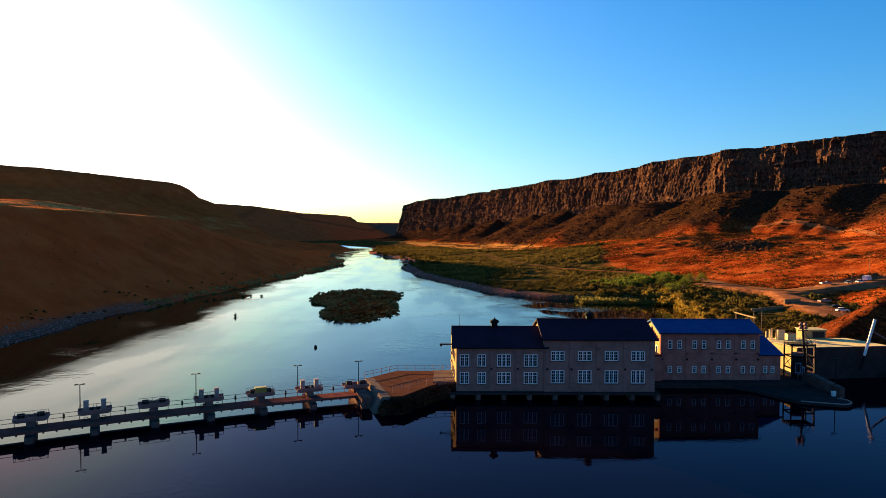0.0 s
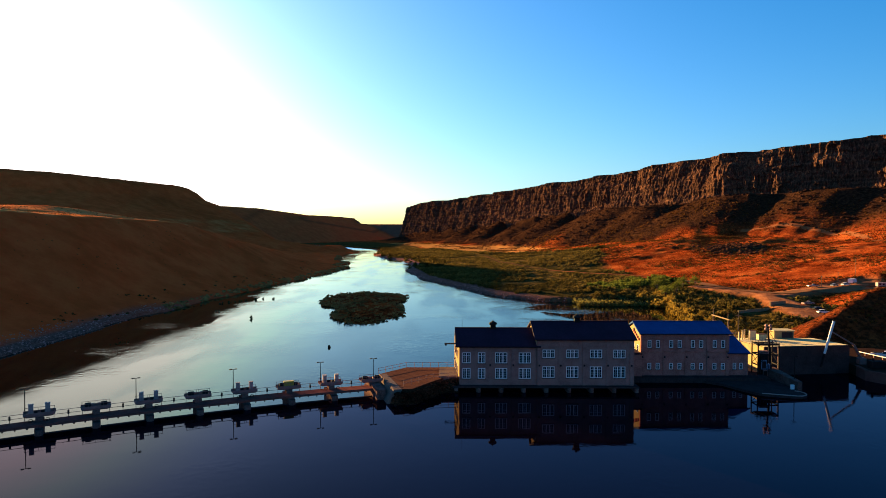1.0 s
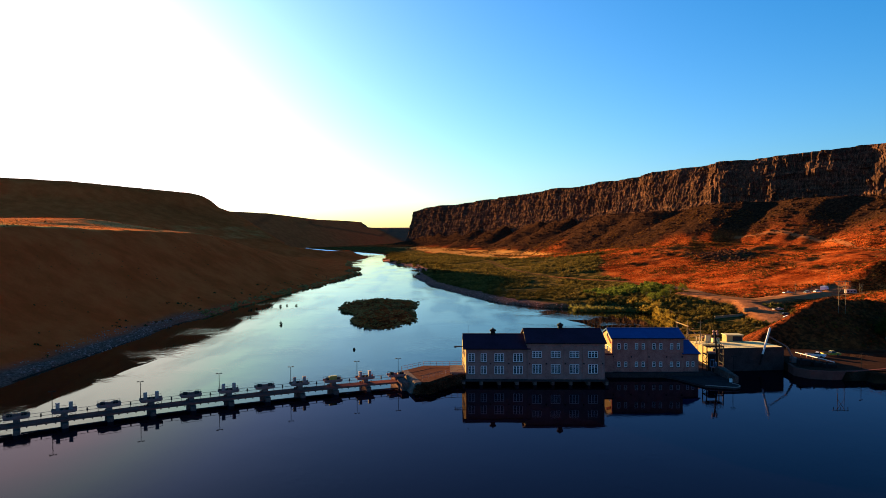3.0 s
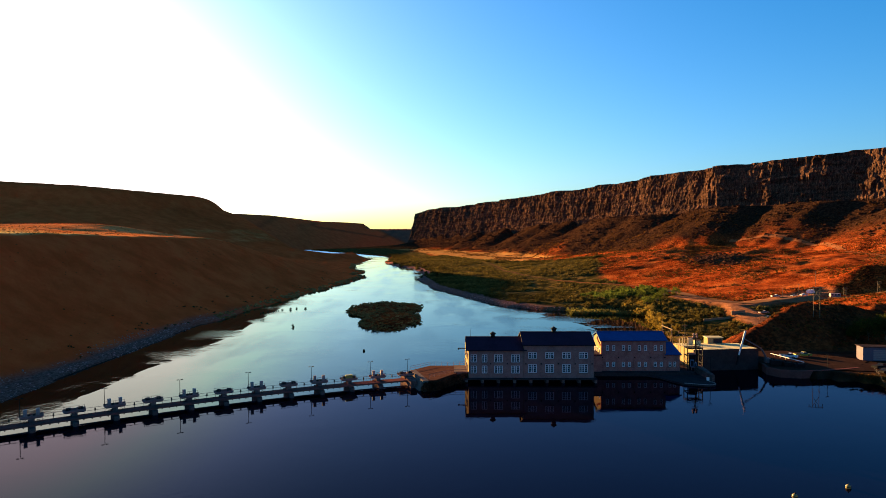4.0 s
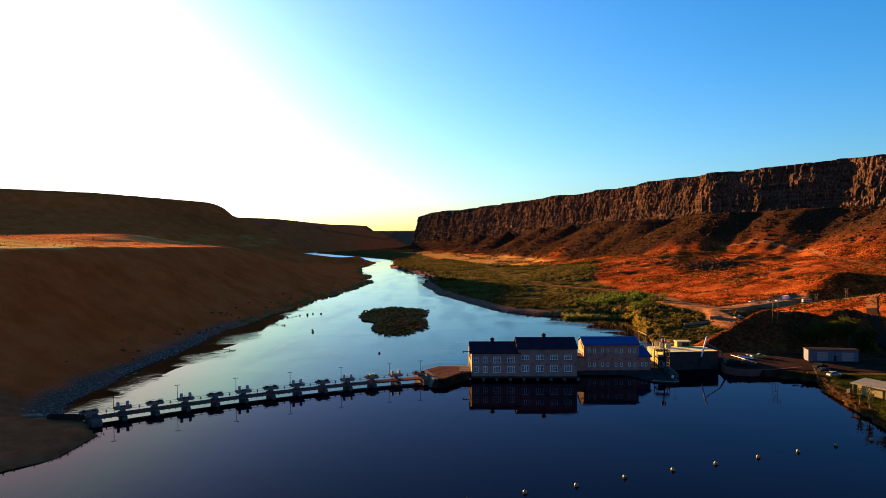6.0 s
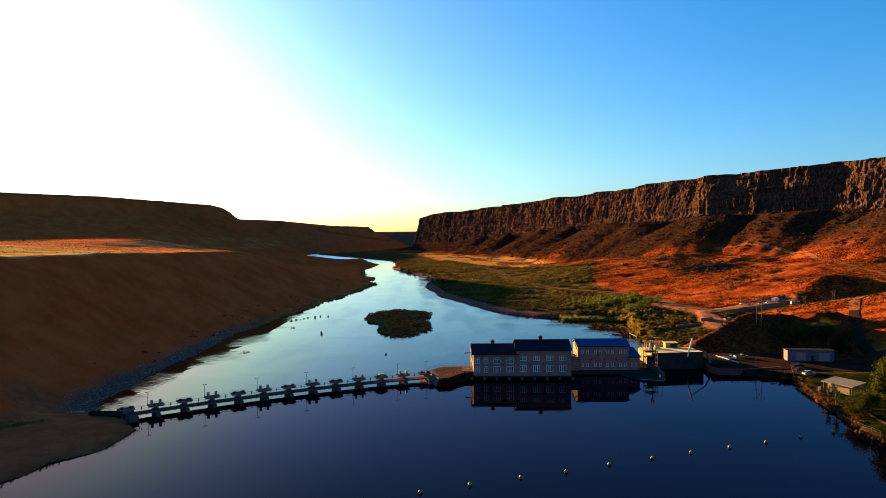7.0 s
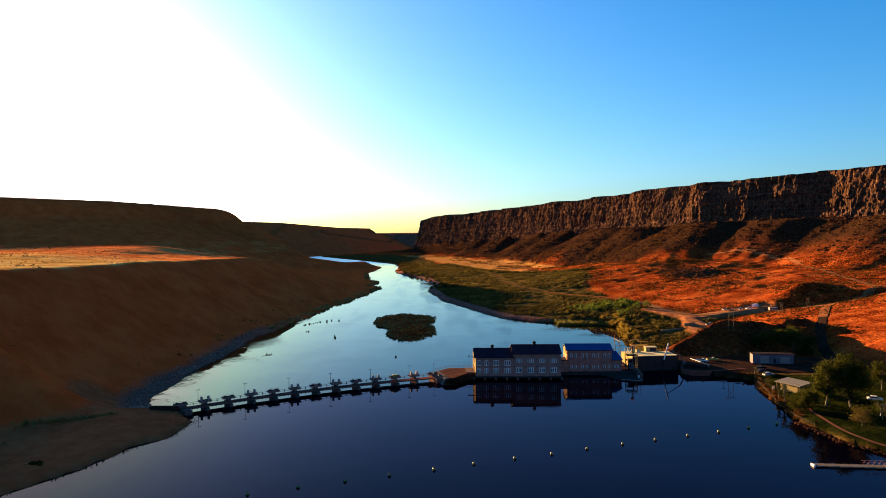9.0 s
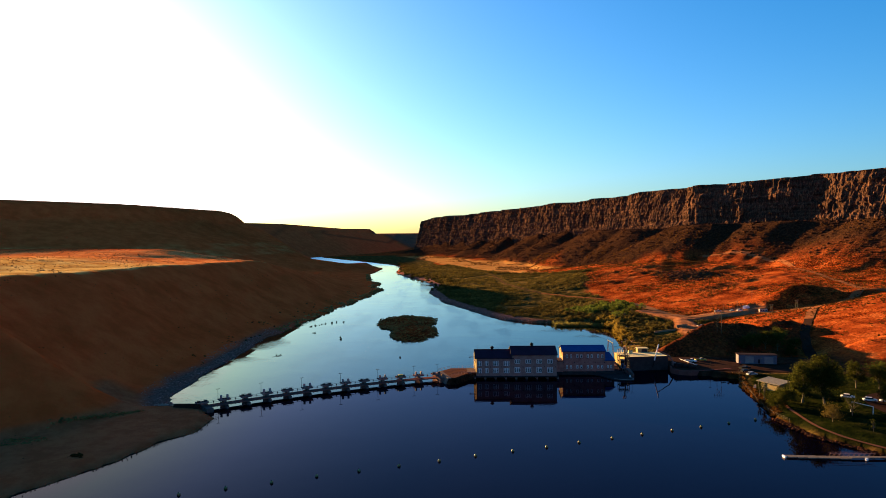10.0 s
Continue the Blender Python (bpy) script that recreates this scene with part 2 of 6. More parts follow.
M_PAVING = material("brown_paving", [(0.08, 0.03, 0.018), (0.125, 0.05, 0.032)], 0.5, 1.0, 0.03, spec=0.0)
M_ROOFLT = material("pale_flat_roofing", [(0.5, 0.35, 0.17), (0.66, 0.48, 0.26)], 0.35, 1.0, 0.02, spec=0.0)
M_BARK = material("bark", [(0.07, 0.043, 0.027), (0.17, 0.112, 0.07)], 3.0, 0.95, 0.02)
M_LEAF = material("leaves", [(0.018, 0.02, 0.003), (0.045, 0.042, 0.007), (0.10, 0.078, 0.013)], 0.6, 0.9, 0, vary=0.45, spec=0.0, through_light=0.35)
M_SHRUB = material("riverside_shrubs", [(0.046, 0.031, 0.008), (0.10, 0.063, 0.014), (0.18, 0.104, 0.026)], 0.03, 0.95, 0, vary=0.55, spec=0.0, through_light=0.25)
M_SAGE = material("sagebrush", [(0.05, 0.018, 0.005), (0.14, 0.052, 0.013)], 0.03, 1.0, 0, vary=0.5, spec=0.0, through_light=0.3)
M_ROCK = material("loose_basalt_rock", [(0.014, 0.005, 0.003), (0.11, 0.038, 0.019)], 0.3, 1.0, 0.05, vary=0.7, spec=0.0)
M_DIRT = material("dirt_road", [(0.19, 0.07, 0.03), (0.27, 0.108, 0.05)], 0.2, 1.0, 0.03, spec=0.0)
M_ASPHALT = material("worn_asphalt", [(0.028, 0.012, 0.008), (0.05, 0.022, 0.015)], 0.3, 1.0, 0.02, spec=0.0)
M_YELLOW = material("yellow_paint", [(0.3, 0.18, 0.02), (0.42, 0.26, 0.03)], 2.0, 0.5)
M_STONE = material("bank_cobbles", [(0.34, 0.13, 0.105), (0.56, 0.23, 0.19)], 0.4, 1.0, 0, vary=0.5, spec=0.0)
M_CABINET = material("dull_grey_enamel", [(0.3, 0.17, 0.15), (0.4, 0.235, 0.21)], 1.5, 0.6, 0, spec=0.1)
M_SHEETROOF = material("pale_sheet_roofing", [(0.27, 0.185, 0.12), (0.36, 0.25, 0.165)], 0.5, 0.8, 0.01, spec=0.1)
M_TANROOF = material("tan_roofing", [(0.2, 0.125, 0.065), (0.28, 0.18, 0.1)], 0.5, 1.0, 0.01, spec=0.0)
M_BUOY = material("faded_buoy", [(0.16, 0.10, 0.03), (0.3, 0.2, 0.07)], 2.0, 0.5)
# on the plant's front and the shed roof this dark stands for shade
M_DARKFACE = material("dark_matt_face", [(0.032, 0.018, 0.017), (0.062, 0.037, 0.035)], 0.5, 1.0, 0.02, spec=0.0)
M_PALE = material("pale_concrete", [(0.12, 0.075, 0.058), (0.18, 0.115, 0.092)], 0.6, 1.0, 0.02, spec=0.0)
M_ISLE = material("island_shrubs", [(0.16, 0.068, 0.023), (0.34, 0.145, 0.045), (0.5, 0.215, 0.072)], 0.05, 0.9, 0, vary=0.5, spec=0.0, through_light=0.35)
# lit copy of the wall colours, golden as low sun leaves them
M_SUNLIT_TAN = material("sunlit_tan_render", [(0.26, 0.165, 0.075), (0.36, 0.235, 0.11)], 0.6, 1.0, 0.01, spec=0.0)
M_TRACK = material("earth_track", [(0.2, 0.055, 0.02), (0.28, 0.088, 0.034)], 0.2, 1.0, 0.03, spec=0.0)
M_DOCK = material("weathered_dock_boards", [(0.09, 0.06, 0.05), (0.17, 0.12, 0.1)], 1.5, 0.9, 0.01, spec=0.05)
M_SHED = material("lilac_grey_sheeting", [(0.13, 0.082, 0.10), (0.17, 0.11, 0.13)], 0.5, 0.7, 0, spec=0.1)
M_PALEBLUE = material("pale_blue_enamel", [(0.10, 0.13, 0.2), (0.14, 0.18, 0.27)], 1.5, 0.6, 0, spec=0.1)
M_WILLOW = material("green_willow", [(0.045, 0.05, 0.008), (0.10, 0.105, 0.016), (0.17, 0.16, 0.025)], 0.1, 0.9, 0, vary=0.4, spec=0.0, through_light=0.35)
M_GOLD = material("golden_willow", [(0.10, 0.055, 0.010), (0.22, 0.125, 0.02), (0.34, 0.2, 0.035)], 0.1, 0.9, 0, vary=0.4, spec=0.0, through_light=0.35)
M_TWIG = material("pale_dry_twigs", [(0.3, 0.17, 0.13), (0.55, 0.36, 0.3)], 0.8, 1.0, 0, vary=0.3, spec=0.0, through_light=0.3)
M_SILVER = material("silver_car_paint", [(0.3, 0.26, 0.26), (0.36, 0.32, 0.32)], 1.0, 0.4, 0, metal=0.3, spec=0.3)
M_REED = material("reeds", [(0.09, 0.07, 0.016), (0.19, 0.135, 0.03)], 0.4, 0.85, 0, vary=0.4, spec=0.05, through_light=0.4)


# ---- building blocks ----
def part(name, bm, mat, parent=None, label="", smooth=False):
    me = bpy.data.meshes.new(name)
    bm.to_mesh(me)
    bm.free()
    me.materials.append(mat)
    if smooth:
        me.polygons.foreach_set("use_smooth", [True] * len(me.polygons))
    ob = new(name, me)
    if parent is not None:
        ob.parent = parent
    if label:
        ob["label"] = label
    return ob


def thing(name, label, category, group="", at=None, kind=""):
    ob = new(name)
    ob.matrix_basis = at if at is not None else Matrix()
    return tagged(ob, label, category, group, kind)


def box(bm, x0, x1, y0, y1, z0, z1, m=None):
    v = [bm.verts.new((x, y, z)) for z in (z0, z1) for y in (y0, y1) for x in (x0, x1)]
    if m is not None:
        for q in v:
            q.co = m @ q.co
    for f in ((0, 2, 3, 1), (4, 5, 7, 6), (0, 1, 5, 4), (2, 6, 7, 3), (0, 4, 6, 2), (1, 3, 7, 5)):
        bm.faces.new([v[i] for i in f])
    return bm


def boxes(*rows):
    bm = bmesh.new()
    for r in rows:
        box(bm, *r)
    return bm


def prism(bm, outline, z0, z1):
    """An upright prism over an outline of (x, y), anticlockwise. z1 may be a list."""
    zs = z1 if isinstance(z1, (list, tuple)) else [z1] * len(outline)
    lo = [bm.verts.new((x, y, z0)) for x, y in outline]
    hi = [bm.verts.new((x, y, z)) for (x, y), z in zip(outline, zs)]
    bm.faces.new(lo[::-1])
    bm.faces.new(hi)
    n = len(outline)
    for i in range(n):
        bm.faces.new((lo[i], lo[(i + 1) % n], hi[(i + 1) % n], hi[i]))
    return bm


def rod(bm, a, b, r0, r1=None, sides=8):
    a, b = Vector(a), Vector(b)
    r1 = r0 if r1 is None else r1
    q = (b - a).to_track_quat("Z", "Y")
    ring = []
    for p, r in ((a, r0), (b, r1)):
        ring.append([bm.verts.new(p + q @ Vector((r * math.cos(k * math.tau / sides), r * math.sin(k * math.tau / sides), 0))) for k in range(sides)])
    for k in range(sides):
        bm.faces.new((ring[0][k], ring[0][(k + 1) % sides], ring[1][(k + 1) % sides], ring[1][k]))
    bm.faces.new(ring[0][::-1])
    bm.faces.new(ring[1])
    return bm


def mesh_from(name, verts, faces, mat, smooth=False):
    me = bpy.data.meshes.new(name)
    me.from_pydata(verts if isinstance(verts, list) else verts.tolist(), [], faces if isinstance(faces, list) else faces.tolist())
    me.materials.append(mat)
    if smooth:
        me.polygons.foreach_set("use_smooth", [True] * len(me.polygons))
    return me


# ---- the lie of the land ----
def lattice(ix, iy, seed):
    h = (ix * 374761393 + iy * 668265263 + seed * 1274126177) & 0x7FFFFFFF
    h = ((h ^ (h >> 13)) * 1103515245) & 0x7FFFFFFF
    return ((h ^ (h >> 16)) & 0xFFFF) / 65535.0


def noise2(x, y, seed=0):
    ix, iy = np.floor(x).astype(np.int64), np.floor(y).astype(np.int64)
    fx, fy = x - ix, y - iy
    fx, fy = fx * fx * (3 - 2 * fx), fy * fy * (3 - 2 * fy)
    a, b = lattice(ix, iy, seed), lattice(ix + 1, iy, seed)
    c, d = lattice(ix, iy + 1, seed), lattice(ix + 1, iy + 1, seed)
    return a + (b - a) * fx + (c - a) * fy + (a - b - c + d) * fx * fy - 0.5


def fbm(x, y, seed=0, octaves=4):
    s, amp = 0, 1.0
    for k in range(octaves):
        s = s + amp * noise2(x * 2 ** k, y * 2 ** k, seed + k)
        amp *= 0.5
    return s


def smooth(a, b, x):
    t = np.clip((x - a) / (b - a), 0, 1)
    return t * t * (3 - 2 * t)


POND_Z, RIVER_Z = 0.0, -6.0
LEFT_Y = [-400, -150, -60, -15, 12, 31, 40, 57, 66, 80, 95, 115, 250, 350, 476, 514, 660, 684, 706, 780, 835, 1003, 1240, 1400, 1560, 1800, 1950, 2300, 2900, 4900]
LEFT_X = [-260, -170, -140, -124, -109, -104, -97, -97, -104, -118, -130, -139, -143, -137, -128, -119, -107, -103, -121, -120, -141, -166, -168, -260, -345, -480, -490, -350, -260, -260]
RIGHT_Y = [-400, -100, -20, 15, 33, 52, 71, 105, 118, 127, 150, 165, 200, 274, 318, 338, 350, 370, 413, 460, 532, 645, 724, 860, 918, 1068, 1284, 1400, 1563, 1800, 1950, 2080, 2300, 2900, 4900]
RIGHT_X = [210, 160, 140, 122, 111, 108, 112, 118, 123, 104, 100, 90, 95, 108, 116, 104, 56, 34, 15, -2, -25, -43, -39, -60, -92, -126, -131, -170, -252, -378, -460, -428, -341, -251, -251]
RIM_R = [(640, -300), (640, 300), (575, 600), (518, 745), (395, 905), (345, 1110), (287, 1280), (215, 1450), (120, 1720), (-10, 2000), (-95, 2165), (-135, 2240), (-152, 2266), (-120, 2420), (-90, 2700), (300, 3600)]
RIM_L = [(-1500, 600), (-1000, 830), (-670, 1065), (-560, 1292), (-650, 1480), (-640, 3800), (-525, 2300), (-345, 2930), (-400, 4200)]


def rim_distance(x, y, pts, z=None):
    """Distance to a polyline, signed (positive to the side of the river), and the height interpolated along it."""
    best, sign, height = np.full(x.shape, 1e9), np.ones(x.shape), np.zeros(x.shape)
    for i in range(len(pts) - 1):
        (ax, ay), (bx, by) = pts[i], pts[i + 1]
        dx, dy = bx - ax, by - ay
        t = np.clip(((x - ax) * dx + (y - ay) * dy) / (dx * dx + dy * dy), 0, 1)
        d = np.hypot(x - ax - t * dx, y - ay - t * dy)
        s = np.sign(dx * (y - ay) - dy * (x - ax))
        near = d < best
        best, sign = np.where(near, d, best), np.where(near, s, sign)
        if z is not None:
            height = np.where(near, z[i] + t * (z[i + 1] - z[i]), height)
    return best * sign, height


def dam_y(x):
    u = np.clip(x, -105, -14) + 24.2
    return np.where(x < -14, 116.3 + 0.39 * u - 0.0022 * u * u, np.where(x < 41, 130.0, np.where(x < 74, 141.0, 156.0)))


# turning area and its branches: x, y, half width
LOT = [[(155, 376, 6), (165, 345, 8), (176, 326, 9), (200, 334, 8), (236, 344, 7)], [(169, 320, 6), (163, 292, 8), (161, 271, 10), (157, 256, 8)]]


def lot_share(x, y):
    out = np.zeros(np.shape(x))
    for line in LOT:
        for (ax, ay, aw), (bx, by, bw) in zip(line, line[1:]):
            t = np.clip(((x - ax) * (bx - ax) + (y - ay) * (by - ay)) / ((bx - ax) ** 2 + (by - ay) ** 2), 0, 1)
            w = aw + t * (bw - aw)
            out = np.maximum(out, smooth(w + 3, w - 1, np.hypot(x - ax - t * (bx - ax), y - ay - t * (by - ay))))
    return out


RIM_L_Z = [150, 142, 134, 128, 116, 104, 96, 72, 72]
ROCK_Y = [600, 720, 800, 1000, 1250, 2300]
FOOT_Y, FOOT_Z = [600, 905, 1060, 1280, 1450, 1720, 2000, 2250, 2600], [96, 90, 77, 64, 56, 46, 39, 33, 33]


def talus_cones():
    """Apex of each fan of fallen rock under the wall: x, y, height, steepness."""
    out, r, carry = [], random.Random(5), 0.0
    for (ax, ay), (bx, by) in zip(RIM_R, RIM_R[1:]):
        length = math.hypot(bx - ax, by - ay)
        while carry < length:
            f = carry / length
            px, py = ax + (bx - ax) * f, ay + (by - ay) * f
            nx, ny = -(by - ay) / length, (bx - ax) / length
            off = r.uniform(-6, 30)
            up = r.uniform(0, 1) ** 1.3 * np.interp(py, [900, 1500, 2200], [36, 22, 9])
            out.append((px + nx * off, py + ny * off, float(np.interp(py, FOOT_Y, FOOT_Z) + up), r.uniform(0.52, 0.68)))
            carry += r.uniform(30, 85)
        carry -= length
    return out


TALUS = talus_cones()
MOUND_1 = [(104, 172, 3), (122, 180, 11), (135, 187, 16.5), (143, 190, 17.5), (150, 192, 15.6), (157, 193, 16.6), (172, 197, 13.5), (190, 203, 10)]
MOUND_2 = [(174, 213, 7), (190, 222, 11.5), (206, 228, 6.5), (220, 233, 0)]
GREEN_Y, GREEN_X = [160, 330, 385, 430, 545, 600, 712, 800, 900, 1278, 1500, 1900], [190, 172, 160, 150, 138, 152, 176, 112, 60, -36, -85, -200]


def ridge(x, y, line, steep):
    """A heap of spoil with a sharp crest line and even flanks."""
    top = np.full(np.shape(x), -50.0)
    for (ax, ay, az), (bx, by, bz) in zip(line, line[1:]):
        t = np.clip(((x - ax) * (bx - ax) + (y - ay) * (by - ay)) / ((bx - ax) ** 2 + (by - ay) ** 2), 0, 1)
        top = np.maximum(top, az + t * (bz - az) - steep * np.hypot(x - ax - t * (bx - ax), y - ay - t * (by - ay)))
    return top


TRACK = [(330, 700), (363, 663), (385, 605), (368, 520), (348, 441), (334, 384), (325, 348)]


def line_distance(x, y, line):
    best = np.full(np.shape(x), 1e9)
    for (ax, ay), (bx, by) in zip(line, line[1:]):
        t = np.clip(((x - ax) * (bx - ax) + (y - ay) * (by - ay)) / ((bx - ax) ** 2 + (by - ay) ** 2), 0, 1)
        best = np.minimum(best, np.hypot(x - ax - t * (bx - ax), y - ay - t * (by - ay)))
    return best


def land(x, y):
    """Height of the ground, with the shares of rock, green and gravel; far off, gravel stands for haze."""
    xl, xr = np.interp(y, LEFT_Y, LEFT_X), np.interp(y, RIGHT_Y, RIGHT_X)
    wob = 5 * fbm(x / 40, y / 40, 11, 3) * smooth(140, 260, y)
    dl, dr = xl - x + wob, x - xr + wob
    base = np.where(y > dam_y(x), RIVER_Z, POND_Z)
    # left bank: shore shelf, long hillside, bench, and the mesa behind it
    shelf = np.interp(y, [-200, -20, 40, 75, 110, 300], [75, 62, 46, 22, 10, 12])
    bench_z = np.interp(y, [-400, 0, 130, 500, 580, 700, 900, 1100], [54, 53, 53, 46, 33, 18, 11, 3])
    run = np.interp(y, [-400, 130, 480, 640, 900], [95, 90, 84, 80, 95])
    k = (dl - shelf) / run
    hill = bench_z * (smooth(0, 1.08, k) * 0.5 + np.clip(k, 0, 1) * 0.5)
    hill = hill + (np.interp(y, [100, 400, 500], [5, 6, 12]) * smooth(0, 120, dl - shelf - run) + np.clip(dl - shelf - run, 0, 900) * 0.01) * smooth(760, 500, y)
    hill = hill + 1.0 * fbm(x / 60, y / 60, 19, 3) * np.clip(k, 0, 1) * smooth(0.2, 1, k)
    left = base + np.interp(dl, [-30, 0, 4, 14, 60], [-6, 0, 1.2, 1.6, 2.0]) + np.where(dl > shelf, hill, 0)
    ml, mz = rim_distance(x, y, RIM_L, RIM_L_Z)
    ml = -ml
    mesa = np.where(ml < 0, mz, mz - np.interp(ml, [0, 22, 42, 60, 120, 260, 400, 500, 900], [0, 4, 12, 30, 54, 98, 136, 145, 170]))
    mesa = mesa + 6 * fbm(x / 90, y / 90, 5, 4) * smooth(4, 60, ml)
    mesa = np.minimum(mesa, base + 1.8 + np.clip(dl - shelf, 0, 2000) * 0.5)
    left = np.where(dl > shelf, np.maximum(left, mesa), left)
    # low spur that the river swings round behind
    spur = 8.0 + 8 * np.exp(-((x + 207) / 34) ** 2 - ((y - 1262) / 70) ** 2) - 0.13 * (x + 260) - 0.061 * (y - 1195) + 0.5 * np.clip(-x - 0.235 * (y + 179), 0, 900) + 200 * smooth(1650, 1900, y)
    left = np.where((y > 1020) & (dl > 0), np.minimum(left, np.maximum(spur, base + np.interp(dl, [0, 4, 60], [0.2, 1.2, 1.8]))), left)
    # right bank: bottom land, long slope, talus under the cliff
    d, _ = rim_distance(x, y, RIM_R)
    foot = np.interp(y, FOOT_Y, FOOT_Z)
    far = smooth(680, 1020, y)
    prof = np.interp(d, [-15, 12, 50, 100, 150, 250, 300, 360, 430, 500, 620, 900], [0.98, 0.88, 0.64, 0.43, 0.32, 0.26, 0.215, 0.125, 0.015, -0.02, -0.03, -0.04])
    prof_far = np.interp(d, [-15, 12, 60, 110, 140, 180, 600, 900], [0.98, 0.86, 0.46, 0.12, 0.04, 0.0, -0.03, -0.04])
    slope = foot * (prof * (1 - far) + prof_far * far)
    cones = np.full(np.shape(x), -50.0)
    for cx, cy, cz, steep in TALUS:
        cones = np.maximum(cones, cz - steep * np.hypot(x - cx, y - cy))
    cones = cones + 2.2 * fbm(x / 16, y / 16, 29, 3)
    lift = np.clip(cones - slope, 0, 60)
    slope = slope + lift * smooth(-30, 0, d)
    # spurs and hollows running down the slope
    u, w = -0.45 * x + 0.89 * y, 0.89 * x + 0.45 * y
    hills = 7 * noise2(u / 95, w / 210, 21) + 5 * noise2(u / 44, w / 110, 22) + 2.4 * fbm(u / 20, w / 42, 25, 3) + 0.9 * fbm(x / 6, y / 6, 27, 2)
    slope = slope + hills * smooth(470, 260, d) * (1 - 0.85 * far) * (1 - 0.8 * smooth(34, 8, line_distance(x, y, TRACK)))
    bank = base + np.interp(dr, [-30, 0, 3, 10, 40, 90, 160, 260, 400], [-6, 0, 1.4, 2.4, 3.4, 5.0, 9, 22, 80]) + (1 - far) * np.interp(dr, [90, 160, 260, 400], [0, 3, 8, 8])
    right = np.minimum(slope, bank)
    near = smooth(210, 150, y) * smooth(60, 95, x)
    right = right * (1 - near) + np.maximum(right, np.minimum(bank, 3.2 + np.clip(x - 165, 0, 400) * 0.11)) * near
    mound = np.zeros(np.shape(x))
    for bx, by, bh in ((190, 347, 0.7), (206, 352, 0.8), (226, 350, 0.7), (240, 340, 1.0)):
        mound = mound + bh * np.exp(-((x - bx) / 8) ** 2 - ((y - by) / 5) ** 2)
    mound = mound + 7.0 * np.exp(-(((x - 275) * 0.9 + (y - 368) * 0.43) / 28) ** 2 - (((x - 280) * -0.43 + (y - 368) * 0.9) / 12) ** 2)
    right = right + mound * (1 + 0.22 * fbm(x / 22, y / 22, 31, 3) + 0.16 * fbm(x / 6, y / 6, 33, 3)) * smooth(2, 20, dr)
    heap = np.maximum(ridge(x, y, MOUND_1, 0.66), ridge(x, y, MOUND_2, 0.7)) + 1.5 * fbm(x / 14, y / 14, 31, 3)
    stony = smooth(0, 3, heap - right) * smooth(1, 8, dr)
    right = right + np.clip(heap - right, 0, 40) * smooth(1, 8, dr)
    pad = smooth(96, 100, x) * smooth(190, 172, x) * smooth(112, 122, y) * smooth(168, 160, y)
    right = right * (1 - pad) + 2.2 * pad
    right = right + np.interp(x, [186, 206, 270, 330], [0, 6, 10, 9]) * smooth(350, 280, y) * smooth(112, 165, y)
    lot = lot_share(x, y)
    right = right * (1 - lot) + (np.interp(y, [245, 285, 315], [-2.0, 0.6, 1.2]) + np.clip(x - 178, 0, 70) * 0.085) * lot
    mid = (xl + xr) / 2
    z = np.where(x < mid, left, right)
    z = np.where((dl < 0) & (dr < 0), np.where((y > dam_y(x) - 14) & (x < 0), -10.0, np.maximum(-10.0, base - 3.5)), z)
    edge = np.minimum(np.abs(dl), np.abs(dr))
    z = z + 0.5 * fbm(x / 9, y / 9, 41, 3) * smooth(3, 25, edge)
    # far end of the canyon
    z = np.where(y > 3600, np.maximum(z, 78 * smooth(3700, 4100, y)), z)
    onright = x >= mid
    edge_x = np.interp(y, GREEN_Y, GREEN_X) + 22 * fbm(x / 45, y / 45, 51, 3)
    green = np.where(onright & (y > 160) & (y < 1900), smooth(edge_x + 5, edge_x - 8, x) * smooth(np.interp(y, [330, 345], [-2, 2]), np.interp(y, [330, 420, 700], [1, 20, 14]), dr), 0)
    green = np.maximum(green, np.where(onright & (y < 130), smooth(70, 40, dr) * smooth(-1, 1.5, dr), 0))
    green = green * (1 - lot) * (1 - stony) * np.where((y > 135) & (y < 240), smooth(152, 134, x), 1)
    rock = np.where(onright, np.maximum(0.6 * stony, np.maximum(smooth(1.0, 6.0, lift) * smooth(215, 130, d), smooth(np.interp(y, ROCK_Y, [155, 185, 235, 205, 165, 145]), np.interp(y, ROCK_Y, [120, 145, 175, 155, 120, 95]), d + 45 * fbm(x / 50, y / 50, 61, 4)))), 0.5 * smooth(24, 8, ml) * smooth(-5, 2, ml))
    # river gravel; the last term greys the far left mesa in place of haze
    gravel = np.where(onright, smooth(19, 10, dr + 8 * fbm(x / 20, y / 20, 63, 2)) * smooth(335, 370, y) * smooth(1500, 900, y), np.maximum(smooth(16, 9, dl + 4 * fbm(x / 14, y / 14, 67, 2)) * smooth(62, 84, y) * smooth(420, 220, y), 0.1 * smooth(1200, 1900, y)))
    # far end of the canyon greyed to stand for haze
    gravel = np.maximum(gravel, 0.5 * smooth(3300, 3700, y))
    return z, green, rock, gravel


def land_z(x, y):
    return float(land(np.array([float(x)]), np.array([float(y)]))[0][0])


def graded(lo, hi, centre0, centre1, fine, growth):
    out = list(np.arange(centre0, centre1, fine))
    s, p = fine, centre0
    while p > lo:
        s *= growth
        p -= s
        out.insert(0, p)
    s, p = fine, out[-1]
    while p < hi:
        s *= growth
        p += s
        out.append(p)
    return np.array(out)


